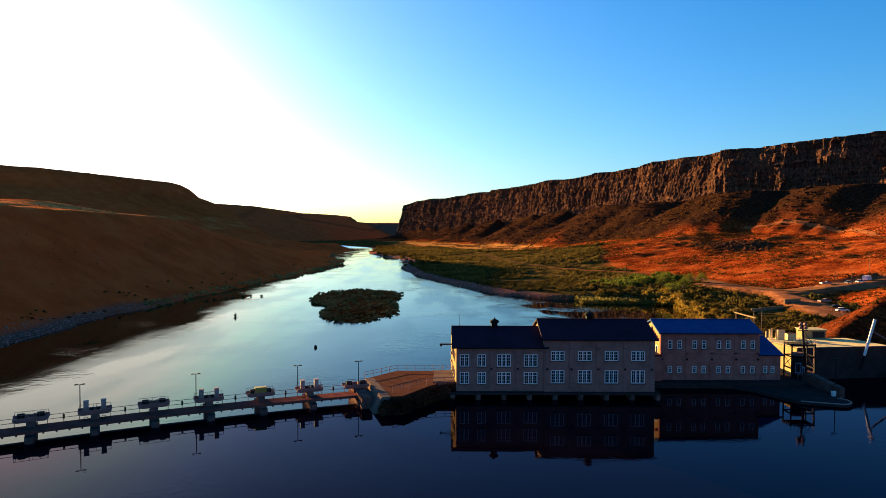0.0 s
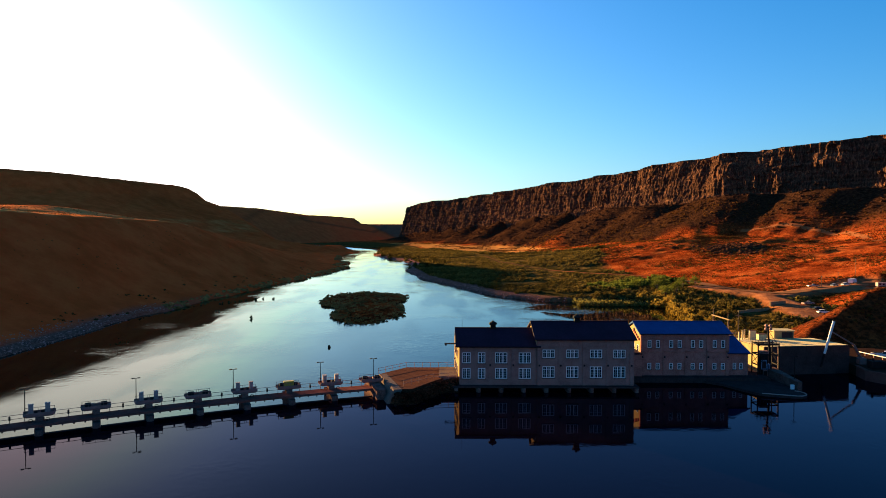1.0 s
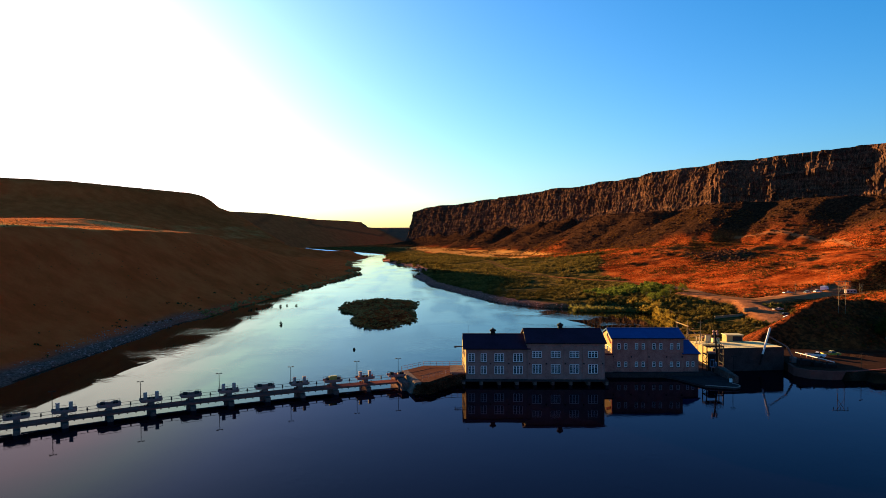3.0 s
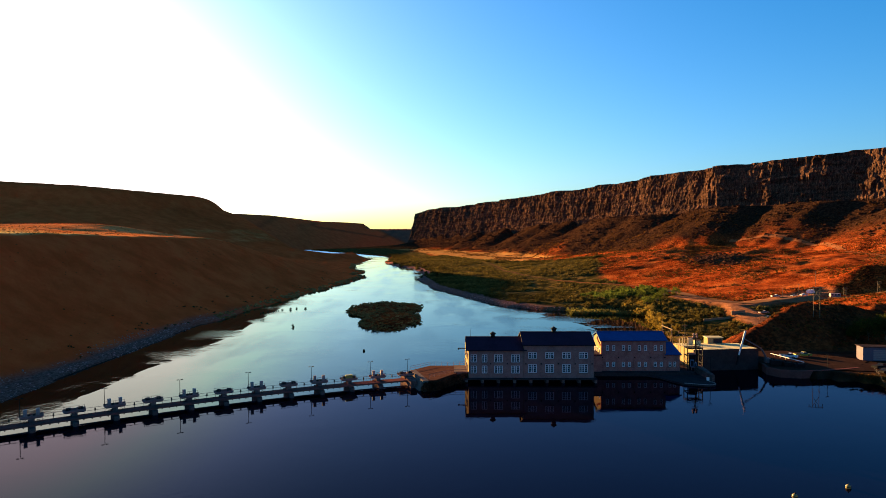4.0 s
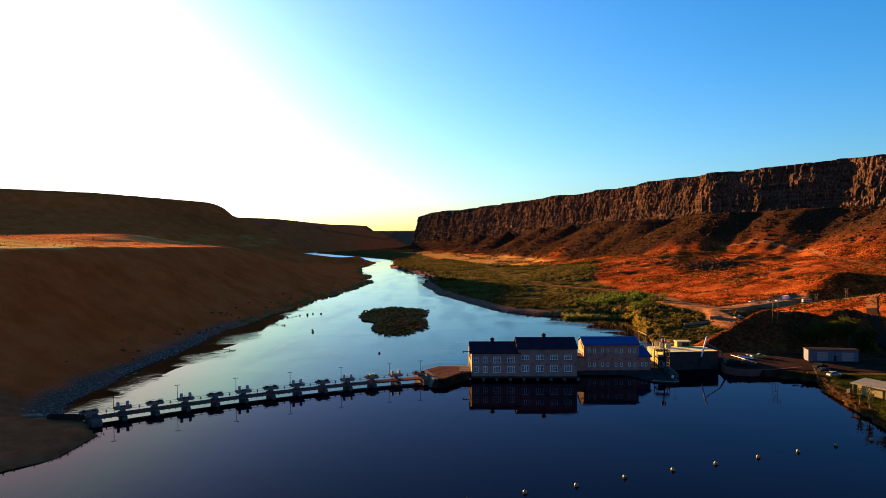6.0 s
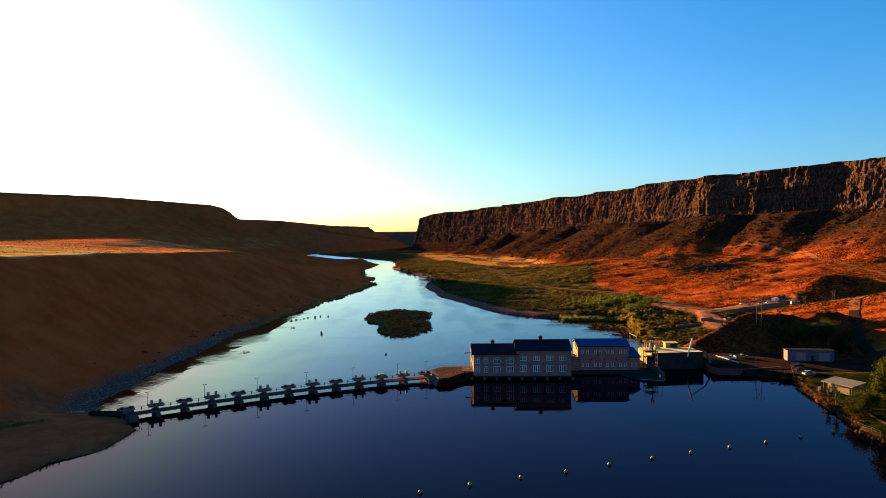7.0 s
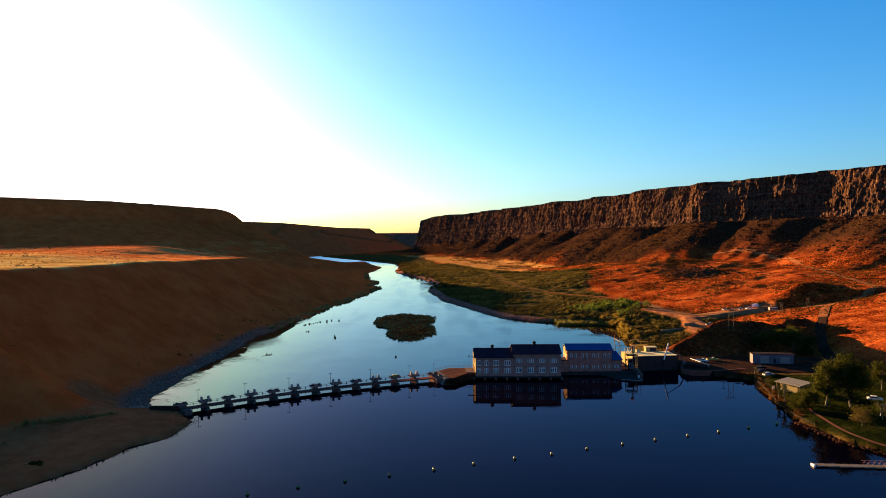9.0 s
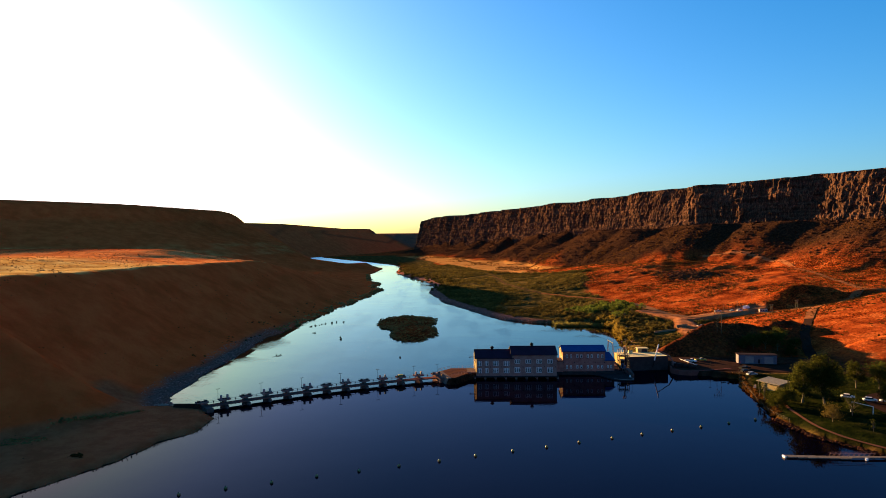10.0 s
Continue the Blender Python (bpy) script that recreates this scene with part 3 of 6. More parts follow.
def grid_mesh(name, gx, gy, zz, mat):
    nx, ny = len(gx), len(gy)
    X, Y = np.meshgrid(gx, gy)
    v = np.stack([X, Y, zz], -1).reshape(-1, 3)
    i = (np.arange(ny - 1)[:, None] * nx + np.arange(nx - 1)[None, :]).ravel()
    f = np.stack([i, i + 1, i + nx + 1, i + nx], -1)
    return mesh_from(name, v, f, mat, True)


gx = graded(-2600, 2600, -260, 330, 3.0, 1.045)
gy = graded(-900, 4900, -120, 620, 3.0, 1.02)
GX, GY = np.meshgrid(gx, gy)
GZ, G_GREEN, G_ROCK, G_GRAVEL_HAZE = land(GX, GY)
me = grid_mesh("ground", gx, gy, GZ, M_GROUND)
G_PAVED = smooth(96, 100, GX) * smooth(192, 180, GX) * smooth(118, 124, GY) * smooth(166, 158, GY)
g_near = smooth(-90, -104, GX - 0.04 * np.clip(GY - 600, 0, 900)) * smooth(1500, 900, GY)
# far mesa takes the same lightened tone in place of haze
G_SHADED_SOIL = np.maximum(g_near, 0.8 * smooth(900, 1300, GY) * smooth(3600, 3200, GY) * (GX < np.interp(GY, LEFT_Y, LEFT_X)))
far_flat = 0.5 * smooth(690, 780, GY) * smooth(1900, 1750, GY) * (GX > np.interp(GY, GREEN_Y, GREEN_X)) * smooth(135, 165, rim_distance(GX, GY, RIM_R)[0] + 30 * fbm(GX / 50, GY / 50, 65, 3))
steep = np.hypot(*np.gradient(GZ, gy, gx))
# bench share ends where sunlight does, painting the lit strip gold
G_STRAW_SUNLIT = g_near * smooth(0.36, 0.24, steep) * smooth(30, 36, GZ) * smooth(56, 53.5, GZ) * (1 - 0.55 * smooth(280, 420, GY))
G_STRAW_SUNLIT = np.maximum(G_STRAW_SUNLIT, far_flat * smooth(9, 5, GZ))
G_DIRT = np.maximum(lot_share(GX, GY), 0.6 * smooth(-93, -99, GX) * smooth(112, 100, GY) * smooth(5.0, 3.2, GZ))
g_dr = GX - np.interp(GY, RIGHT_Y, RIGHT_X)
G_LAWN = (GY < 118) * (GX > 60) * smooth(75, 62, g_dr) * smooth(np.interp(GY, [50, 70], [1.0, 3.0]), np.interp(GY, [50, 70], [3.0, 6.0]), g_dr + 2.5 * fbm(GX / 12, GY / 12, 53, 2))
for key, val in (("lawn", G_LAWN), ("shaded_soil", G_SHADED_SOIL), ("straw_sunlit", G_STRAW_SUNLIT), ("dirt", G_DIRT), ("paved", G_PAVED), ("green", G_GREEN), ("rock", G_ROCK), ("gravel", G_GRAVEL_HAZE)):
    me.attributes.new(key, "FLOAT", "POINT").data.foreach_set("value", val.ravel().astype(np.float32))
tagged(new("ground", me), "dry rust-brown canyon ground with sagebrush and gravel banks", "ground", kind="structure")


# ---- basalt rim of the right-hand canyon wall ----
def cliff(name, pts, tops, feet, step, label, back=500):
    """A wall of basalt columns along a rim line, with a stepped face and the plateau behind it."""
    pts = [Vector((*p, 0)) for p in pts]
    along = []
    total = 0.0
    for i in range(len(pts) - 1):
        length = (pts[i + 1] - pts[i]).length
        k = max(1, int(length / step))
        for j in range(k):
            f = j / k
            along.append((pts[i].lerp(pts[i + 1], f), tops[i] + f * (tops[i + 1] - tops[i]), feet[i] + f * (feet[i + 1] - feet[i]), total + f * length))
        total += length
    P = np.array([p[0][:2] for p in along])
    top, foot, s = (np.array([p[k] for p in along]) for k in (1, 2, 3))
    for _ in range(500):
        P[1:-1] = (P[:-2] + 2 * P[1:-1] + P[2:]) / 4
    tan = np.gradient(P, axis=0)
    tan /= np.linalg.norm(tan, axis=1)[:, None]
    out = np.stack([-tan[:, 1], tan[:, 0]], -1)     # towards the river
    rows = []
    n_up = 72
    top = top + 4 * fbm(s / 60, s * 0, 71, 4) + 1.6 * noise2(s / 6, s * 0, 75)
    gully = 20 * np.abs(fbm(s / 120, s * 0, 81, 3)) + 8 * np.abs(noise2(s / 36, s * 0, 83))
    for k in range(n_up + 1):
        h = k / n_up
        z = foot - 40 + (top - foot + 40) * h
        wave = np.clip(h + 0.09 * fbm(s / 90, s * 0 + 2, 85, 3), 0, 1)
        ledge = smooth(-0.25, 0.3, noise2(s / 75, z / 26, 86))      # ledges come and go along the wall
        steps = np.interp(wave, [0, 0.3, 0.42, 0.46, 0.60, 0.64, 0.80, 0.83, 0.96, 1.0], [30, 18, 15, 10.5, 9.5, 6, 5, 2.2, 1, -1.5])
        steps = steps * ledge + (30 - 31 * wave ** 0.75) * (1 - ledge)
        col = np.zeros(len(s))
        for wide, tall, deep, seed in ((9.0, 22.0, 3.2, 94), (4.2, 13.0, 2.4, 97), (2.1, 6.0, 1.5, 99)):
            block = np.floor(s / wide + 1.5 * noise2(s / 30, z / 25, seed)).astype(np.int64)
            layer = np.floor(z / tall + 1.8 * lattice(block, block * 0, seed + 1)).astype(np.int64)
            col = col + deep * lattice(block, layer, seed)
        col = col + 1.2 * noise2(s / 3.0, z / 3.2, 92) + 2.0 * noise2(s / 22, z / 6, 93)
        d = steps - gully * (0.15 + 0.85 * h) + col + 5 * fbm(s / 48, z / 40, 95, 4)
        rows.append(np.stack([P[:, 0] + out[:, 0] * d, P[:, 1] + out[:, 1] * d, z], -1))
    for b, dz in ((12, 1.5), (60, 3), (back, 8)):
        rows.append(np.stack([P[:, 0] - out[:, 0] * (b + gully), P[:, 1] - out[:, 1] * (b + gully), top + dz], -1))
    v = np.stack(rows).reshape(-1, 3)
    n = len(s)
    i = (np.arange(len(rows) - 1)[:, None] * n + np.arange(n - 1)[None, :]).ravel()
    f = np.stack([i, i + n, i + n + 1, i + 1], -1)
    return tagged(new(name, mesh_from(name, v, f, M_CLIFF)), label, "cliff", kind="structure")


cliff("canyon_wall", RIM_R, [152, 152, 152, 149, 147, 143.5, 142, 142, 138, 131, 130, 119, 103, 112, 119, 118], [84, 84, 84, 84, 80, 72, 62, 56, 46, 39, 36, 34, 33, 33, 33, 33], 1.7,
      "dark brown basalt canyon wall of broken columns with a flat rim")

# ---- water ----
xs = np.linspace(-105, -14, 40)
crest = []
for x in xs:
    turn = math.atan(0.39 - 0.0044 * (x + 24.2))
    crest.append((float(x) + 3.1 * math.sin(turn), float(dam_y(np.array([x]))[0]) - 3.1 * math.cos(turn)))
bm = bmesh.new()
bm.faces.new([bm.verts.new((x, y, POND_Z)) for x, y in [(-700, -900), (700, -900), (700, 152), (99, 152), (99, 140), (44, 134), (-12, 124)] + crest[::-1] + [(-125, 66), (-700, 66)]])
tagged(part("water", bm, M_POND), "still dark blue reservoir water above the dam", "water", kind="structure")
bm = bmesh.new()
bm.faces.new([bm.verts.new((x, y, RIVER_Z)) for x, y in [(-900, 66), (-110, 66)] + crest + [(-12, 127), (40, 130), (75, 140), (99, 154), (400, 154), (400, 2700), (-900, 2700)]])
tagged(part("water", bm, M_RIVER), "pale reflecting river water below the dam", "water", kind="structure")
bm = bmesh.new()
bm.faces.new([bm.verts.new((x, y, RIVER_Z + 0.02)) for x, y in [(54, 373), (60, 366), (66, 356), (72, 345), (79, 331), (85, 316), (90, 302), (93.6, 288), (97, 272), (99, 256), (100, 236), (135, 236), (135, 373)]])
tagged(part("water", bm, M_INLET), "still brown water in a side inlet of the river", "water", kind="structure")

# ---- powerhouse buildings ----
def pierced_wall(bm, x0, x1, y0, y1, z0, z1, holes):
    """A wall along x from y0 to y1 thick, with real openings (xa, xb, za, zb)."""
    xs = sorted({x0, x1, *[h[0] for h in holes], *[h[1] for h in holes]})
    for xa, xb in zip(xs, xs[1:]):
        c = (xa + xb) / 2
        cuts = sorted((h[2], h[3]) for h in holes if h[0] < c < h[1])
        z = z0
        for za, zb in cuts:
            if za > z:
                box(bm, xa, xb, y0, y1, z, za)
            z = zb
        if z1 > z:
            box(bm, xa, xb, y0, y1, z, z1)
    return bm


def window(parent, xa, xb, za, zb, y, lights, rows):
    """A white casement window set in the wall, lights wide, with panes of glass between its bars."""
    bm = bmesh.new()
    t = 0.15
    box(bm, xa, xa + t, y, y + 0.16, za, zb)
    box(bm, xb - t, xb, y, y + 0.16, za, zb)
    box(bm, xa + t, xb - t, y, y + 0.16, za, za + t)
    box(bm, xa + t, xb - t, y, y + 0.16, zb - t, zb)
    w = (xb - xa - 2 * t) / lights
    for k in range(1, lights):
        x = xa + t + k * w
        box(bm, x - 0.11, x + 0.11, y + 0.01, y + 0.14, za + t, zb - t)
    h = (zb - za - 2 * t) / rows
    for k in range(lights):
        x0 = xa + t + k * w + (0.11 if k else 0)
        x1 = xa + t + (k + 1) * w - (0.11 if k < lights - 1 else 0)
        for r in range(1, rows):
            z = za + t + r * h
            b = 0.045 if r == rows - 1 else 0.018
            box(bm, x0, x1, y + 0.03, y + 0.1, z - b, z + b)
        xm = (x0 + x1) / 2
        for r in range(rows):
            box(bm, xm - 0.02, xm + 0.02, y + 0.032, y + 0.098, za + t + r * h + 0.07, za + t + (r + 1) * h - 0.07)
    fr = part("window", bm, M_WHITE, parent, "white painted small-paned window")
    part("pane", boxes((xa + t, xb - t, y + 0.055, y + 0.075, za + t, zb - t)), M_GLASS, fr, "dark window glass")
    part("sill", boxes((xa - 0.12, xb + 0.12, y - 0.2, y, za - 0.16, za)), M_CONC, fr)
    return fr


def gable_house(name, label, x0, x1, y0, y1, zb, ze, zr, wall_mat, roof_mat, openings, bays, lights, rows, skew=0.0):
    """A two-storey hall with its ridge along x."""
    h = thing(name, label, "building")
    yr, t = (y0 + y1) / 2, 0.5
    holes = [o[:4] for o in openings]
    part("wall", pierced_wall(bmesh.new(), x0, x1, y0, y0 + t, zb, ze, holes), wall_mat, h)
    part("wall", boxes((x0 - skew, x1, y1 - t, y1, zb, ze)), wall_mat, h)
    for xa, xb, k in ((x0, x0 + t, skew), (x1 - t, x1, 0.0)):
        bm = bmesh.new()
        prof = [(y0 + t, zb), (y1 - t, zb), (y1 - t, ze), (yr, zr - 0.3), (y0 + t, ze)]
        a = [bm.verts.new((xa - k * (y - y0) / (y1 - y0), y, z)) for y, z in prof]
        b = [bm.verts.new((xb - k * (y - y0) / (y1 - y0), y, z)) for y, z in prof]
        bm.faces.new(a)
        bm.faces.new(b[::-1])
        for i in range(5):
            j = (i + 1) % 5
            bm.faces.new((a[j], a[i], b[i], b[j]))
        bmesh.ops.recalc_face_normals(bm, faces=bm.faces)
        # gable ends take a sunlit tan in place of the hall's own wall colour
        part("gable_wall", bm, M_SUNLIT_TAN, h)
    # roof: two slopes with thickness, overhanging
    o, g, th = 0.55, 0.45 + skew * 0.5, 0.28
    rise = (zr - ze) / (yr - y0)
    for sgn in (-1, 1):
        bm = bmesh.new()
        ye = yr + sgn * (yr - y0 + o)
        zl = ze - o * rise
        prof = [(yr, zr), (ye, zl), (ye, zl + th), (yr, zr + th)]
        a = [bm.verts.new((x0 - g, y, z)) for y, z in prof]
        b = [bm.verts.new((x1 + g, y, z)) for y, z in prof]
        bm.faces.new(a)
        bm.faces.new(b[::-1])
        for i in range(4):
            j = (i + 1) % 4
            bm.faces.new((a[j], a[i], b[i], b[j]))
        bmesh.ops.recalc_face_normals(bm, faces=bm.faces)
        part("roof", bm, roof_mat, h)
    part("ridge_cap", boxes((x0 - g, x1 + g, yr - 0.16, yr + 0.16, zr + th - 0.02, zr + th + 0.1)), roof_mat, h)
    part("gutter", boxes((x0 - g, x1 + g, y0 - o - 0.14, y0 - o - 0.003, ze - o * rise + 0.06, ze - o * rise + 0.2)), M_DARK, h)
    for xb in bays:
        part("pilaster", boxes((xb - 0.35, xb + 0.35, y0 - 0.12, y0, zb, ze - 0.5)), wall_mat, h)
        part("drain_box", boxes((xb - 0.16, xb + 0.16, y0 - 0.32, y0 - 0.121, zb + 4.15, zb + 4.5)), M_DARK, h)
    for xa, xb, za, zz, *_ in openings:
        window(h, xa, xb, za, zz, y0 + 0.03, _[0] if _ else lights, _[1] if len(_) > 1 else rows)
    return h


FRONT = 121.0
# low hall: four bays of windows in two rows
lowx = [(3.3, 5.05, 2), (6.65, 8.25, 2), (10.4, 13.0, 3), (15.5, 18.1, 3)]
ops = [(a, b, z0, z1, n, 4) for a, b, n in lowx for z0, z1 in ((2.65, 4.95), (6.0, 8.35))]
low_hall = gable_house("powerhouse", "low grey powerhouse hall with a dark blue roof", 2.65, 19.3, FRONT, 135.0, 1.3, 9.7, 12.4, M_WALL, M_ROOF, ops, (9.3, 14.3), 3, 4, 0.9)
highx = [(20.6, 23.2), (25.75, 28.35), (30.85, 33.45), (35.9, 38.5)]
ops = [(a, b, 2.9, 5.4, 3, 4) for a, b in highx] + [(a, b, 7.2, 9.05, 3, 3) for a, b in highx]
high_hall = gable_house("powerhouse", "tall grey powerhouse hall with a dark blue roof", 19.32, 40.4, FRONT - 0.25, 135.3, 1.3, 11.3, 13.95, M_WALL, M_ROOF, ops, (19.9, 24.5, 29.6, 34.7, 39.8), 3, 4)
cx = []
for c in (47.9, 52.95, 57.95, 63.0):
    cx += [(c - 1.42, c - 0.52), (c + 0.52, c + 1.42)]
ops = [(a, b, 7.65, 9.4, 1, 3) for a, b in cx] + [(a, b, 2.6, 4.1, 1, 3) for a, b in cx]
brick_hall = gable_house("powerhouse", "tan brick powerhouse hall with a bright blue roof", 44.9, 65.4, 131.0, 141.5, 1.2, 10.95, 12.8, M_BRICK, M_BLUE, ops, (45.3, 50.4, 55.5, 60.5, 65.0), 1, 3)
ops = [(66.4, 67.2, 2.6, 4.1, 1, 3), (67.9, 68.7, 2.6, 4.1, 1, 3)]
annex = gable_house("annex", "small tan brick annex with a bright blue roof", 65.42, 69.9, 131.3, 139.5, 1.2, 6.6, 9.4, M_BRICK, M_BLUE, ops, (), 1, 3)
for ob in annex.children:           # its roof is hipped at the free end
    if ob.name.startswith("roof"):
        for v in ob.data.vertices:
            if v.co.x > 68 and v.co.z > 8.5:
                v.co.x -= 1.9
    elif ob.name.startswith("ridge_cap"):
        for v in ob.data.vertices:
            if v.co.x > 68:
                v.co.x -= 1.9
    elif ob.name.startswith("gable_wall"):
        for v in ob.data.vertices:
            if v.co.x > 68 and v.co.z > 8:
                v.co.x -= 1.7
                v.co.z -= 0.25
link = thing("connecting_wing", "low tan brick connecting wing between the halls", "building")
part("wall", boxes((40.42, 44.88, 130.0, 138.0, 1.2, 6.3)), M_BRICK, link)
part("roof", boxes((40.42, 44.88, 129.7, 138.2, 6.3, 6.55)), M_ROOF, link)


def ventilator(x, y, z):
    """A square roof ventilator with a flared cap and a finial."""
    v = thing("roof_ventilator", "dark sheet-metal ventilator on the roof ridge", "ventilator", "roof ventilators", pose(x, y, z))
    part("base", boxes((-0.6, 0.6, -0.6, 0.6, -0.5, 0.75)), M_DARK, v)
    bm = bmesh.new()
    for z0, z1, a, b in ((0.7, 0.95, 0.62, 0.95), (0.95, 1.25, 0.95, 0.9), (1.25, 1.5, 0.9, 0.45), (1.5, 1.62, 0.4, 0.3)):
        rod(bm, (0, 0, z0), (0, 0, z1), a, b, 12)
    part("cap", bm, M_DARK, v)
    part("finial", rod(bmesh.new(), (0, 0, 1.62), (0, 0, 1.95), 0.16, 0.05), M_DARK, v)


ventilator(10.4, 128.0, 12.55)
ventilator(29.45, 128.0, 14.1)

# foundation with dark intake bays along the water
found = thing("powerhouse_foundation", "concrete foundation with dark intake bays", "foundation", kind="structure")
part("ledge", boxes((1.2, 41.2, FRONT - 1.5, 136.0, 0.95, 1.3)), M_DARKFACE, found)
part("back_wall", boxes((1.4, 41.0, FRONT + 2.5, 136.0, -9.0, 0.95)), M_DARKFACE, found)
for k in range(9):
    x = 1.4 + k * 4.85
    bm = boxes((x, x + 1.0, FRONT - 1.1, FRONT + 2.5, -4.0, 0.95))
    rod(bm, (x + 0.5, FRONT - 1.1, -4), (x + 0.5, FRONT - 1.1, 0.95), 0.5, 0.5, 12)
    part("pier", bm, M_CONC, found)
found = thing("powerhouse_foundation", "dark concrete base under the brick hall", "foundation", kind="structure")
part("back_wall", boxes((41.3, 74.0, 128.8, 142.0, -9.0, 1.2)), M_DARKFACE, found)

# ---- newer powerhouse with the flat pale roof ----
plant = thing("power_plant", "low concrete power plant with a pale flat roof", "building")
# shaded front dark, sunlit side pale: the light is in the wall colours
part("wall", prism(bmesh.new(), [(76.4, 136.6), (98.4, 139.2), (99.0, 156.0), (76.2, 156.0)], -8.0, [6.85, 6.85, 5.8, 5.8]), M_DARKFACE, plant)
part("roof", prism(bmesh.new(), [(76.5, 137.0), (98.2, 139.6), (98.8, 155.8), (76.4, 155.8)], 5.3, [6.9, 6.9, 5.85, 5.85]), M_ROOFLT, plant)
part("side_wall", prism(bmesh.new(), [(76.15, 136.6), (76.4, 136.6), (76.2, 156.0), (75.95, 156.0)], -8.0, [6.8, 6.8, 5.75, 5.75]), M_SUNLIT_TAN, plant, "concrete side wall in a sunlit tan")
for k in range(1, 8):
    x0, x1, y0, y1 = 76.5 + k * 2.71, 76.5 + k * 2.8, 137.05 + k * 0.325, 155.7
    part("roof_seam", prism(bmesh.new(), [(x0, y0), (x0 + 0.12, y0), (x1 + 0.12, y1), (x1, y1)], 5.6, [6.92, 6.92, 5.87, 5.87]), M_TANROOF, plant)
part("stair_head", boxes((87.6, 92.8, 154.0, 157.5, -4.0, 8.0)), M_SUNLIT_TAN, plant)
part("louvre", boxes((89.6, 92.5, 153.96, 153.998, 6.2, 7.7)), M_DARKFACE, plant, "dark panel on the right of the stair head")
part("stair_head_roof", boxes((87.3, 93.1, 153.8, 157.7, 8.0, 8.18)), M_ROOFLT, plant)

# ---- earth dike between the bridge and the halls ----
dike = thing("dike", "brown paved dike beside the powerhouse", "dike", kind="structure")
top = [(-10.8, 111.7), (-7.1, 112.2), (-3.85, 117.6), (-0.8, 122.0), (2.5, 121.9), (2.5, 133.0), (-9.5, 133.0), (-15.2, 125.8)]
cxm, cym = -6.0, 124.0
bm = bmesh.new()
hi = [bm.verts.new((x, y, 2.5)) for x, y in top]
lo = [bm.verts.new((cxm + (x - cxm) * 1.28 if x < -1 else x, cym + (y - cym) * (1.3 if y < cym else 1.6), -8 if y > cym else -3.0)) for x, y in top]
for i in range(len(top)):
    j = (i + 1) % len(top)
    bm.faces.new((lo[i], lo[j], hi[j], hi[i]))
bm.faces.new(hi)
bmesh.ops.recalc_face_normals(bm, faces=bm.faces)
part("embankment", bm, M_ROCK, dike)
part("paving", prism(bmesh.new(), [(cxm + (x - cxm) * 0.99, cym + (y - cym) * 0.985) for x, y in top], 2.3, 2.54), M_PAVING, dike)
part("walkway", boxes((-1.8, 2.45, 122.3, 132.9, 2.4, 2.66)), M_PALE, dike)
part("walkway_wall", boxes((-1.8, 2.5, 121.95, 122.25, 0.2, 2.9)), M_CONC, dike)
bm = bmesh.new()
q = [(-15.3, 125.9, 2.58), (-10.7, 111.5, 2.58), (-9.2, 111.9, 2.58), (-13.6, 125.9, 2.58), (-16.4, 124.6, 0.4), (-12.2, 109.9, -0.3), (-9.0, 110.4, -0.3), (-13.4, 124.6, 0.4)]
v = [bm.verts.new(c) for c in q]
for f4 in ((0, 1, 2, 3), (4, 5, 1, 0), (5, 6, 2, 1), (6, 7, 3, 2), (7, 4, 0, 3), (7, 6, 5, 4)):
    bm.faces.new([v[i] for i in f4])
bmesh.ops.recalc_face_normals(bm, faces=bm.faces)
part("wing_wall", bm, M_PALE, dike, "pale sloping concrete wing wall")


# ---- gated spillway bridge ----
def spill(x, off=0.0):
    """A point of the lamp line at x, moved off metres across it, and the turn of the line."""
    u = x + 24.2
    y, s = 116.3 + 0.39 * u - 0.0022 * u * u, 0.39 - 0.0044 * u
    a = math.atan(s)
    return x - off * math.sin(a), y + off * math.cos(a), a


PIER_X = [-16.2]
while len(PIER_X) < 13:
    PIER_X.append(PIER_X[-1] - 8.62 * math.cos(spill(PIER_X[-1])[2]))

bridge = thing("spillway_bridge", "long narrow concrete walkway bridge over spillway gates", "bridge", kind="structure")
for a, b in zip(PIER_X, PIER_X[1:]):
    bm = bmesh.new()
    q = [spill(a, -2.7), spill(b, -2.7), spill(b, 0.55), spill(a, 0.55)]
    prism(bm, [(p[0], p[1]) for p in q][::-1], 1.22, 1.56)
    part("deck_span", bm, M_DECK, bridge)
    for off in (-2.69, 0.2):
        bm = bmesh.new()
        q = [spill(a, off), spill(b, off), spill(b, off + 0.3), spill(a, off + 0.3)]
        prism(bm, [(p[0], p[1]) for p in q][::-1], 1.1, 1.22)
        part("girder", bm, M_DECK, bridge)
    for k in range(1, 5):
        m4 = spill(a + (b - a) * k / 5, -2.5)
        part("hanger", boxes((m4[0] - 0.1, m4[0] + 0.1, m4[1] - 0.1, m4[1] + 0.1, 0.85, 1.1)), M_DARK, bridge)
    # gate below the deck
    bm = bmesh.new()
    q = [spill(a - 0.6, -3.3), spill(b + 0.6, -3.3), spill(b + 0.6, -2.95), spill(a - 0.6, -2.95)]
    prism(bm, [(p[0], p[1]) for p in q][::-1], -8, 0.14)
    part("gate", bm, M_DARKFACE, bridge, "dark steel spillway gate")
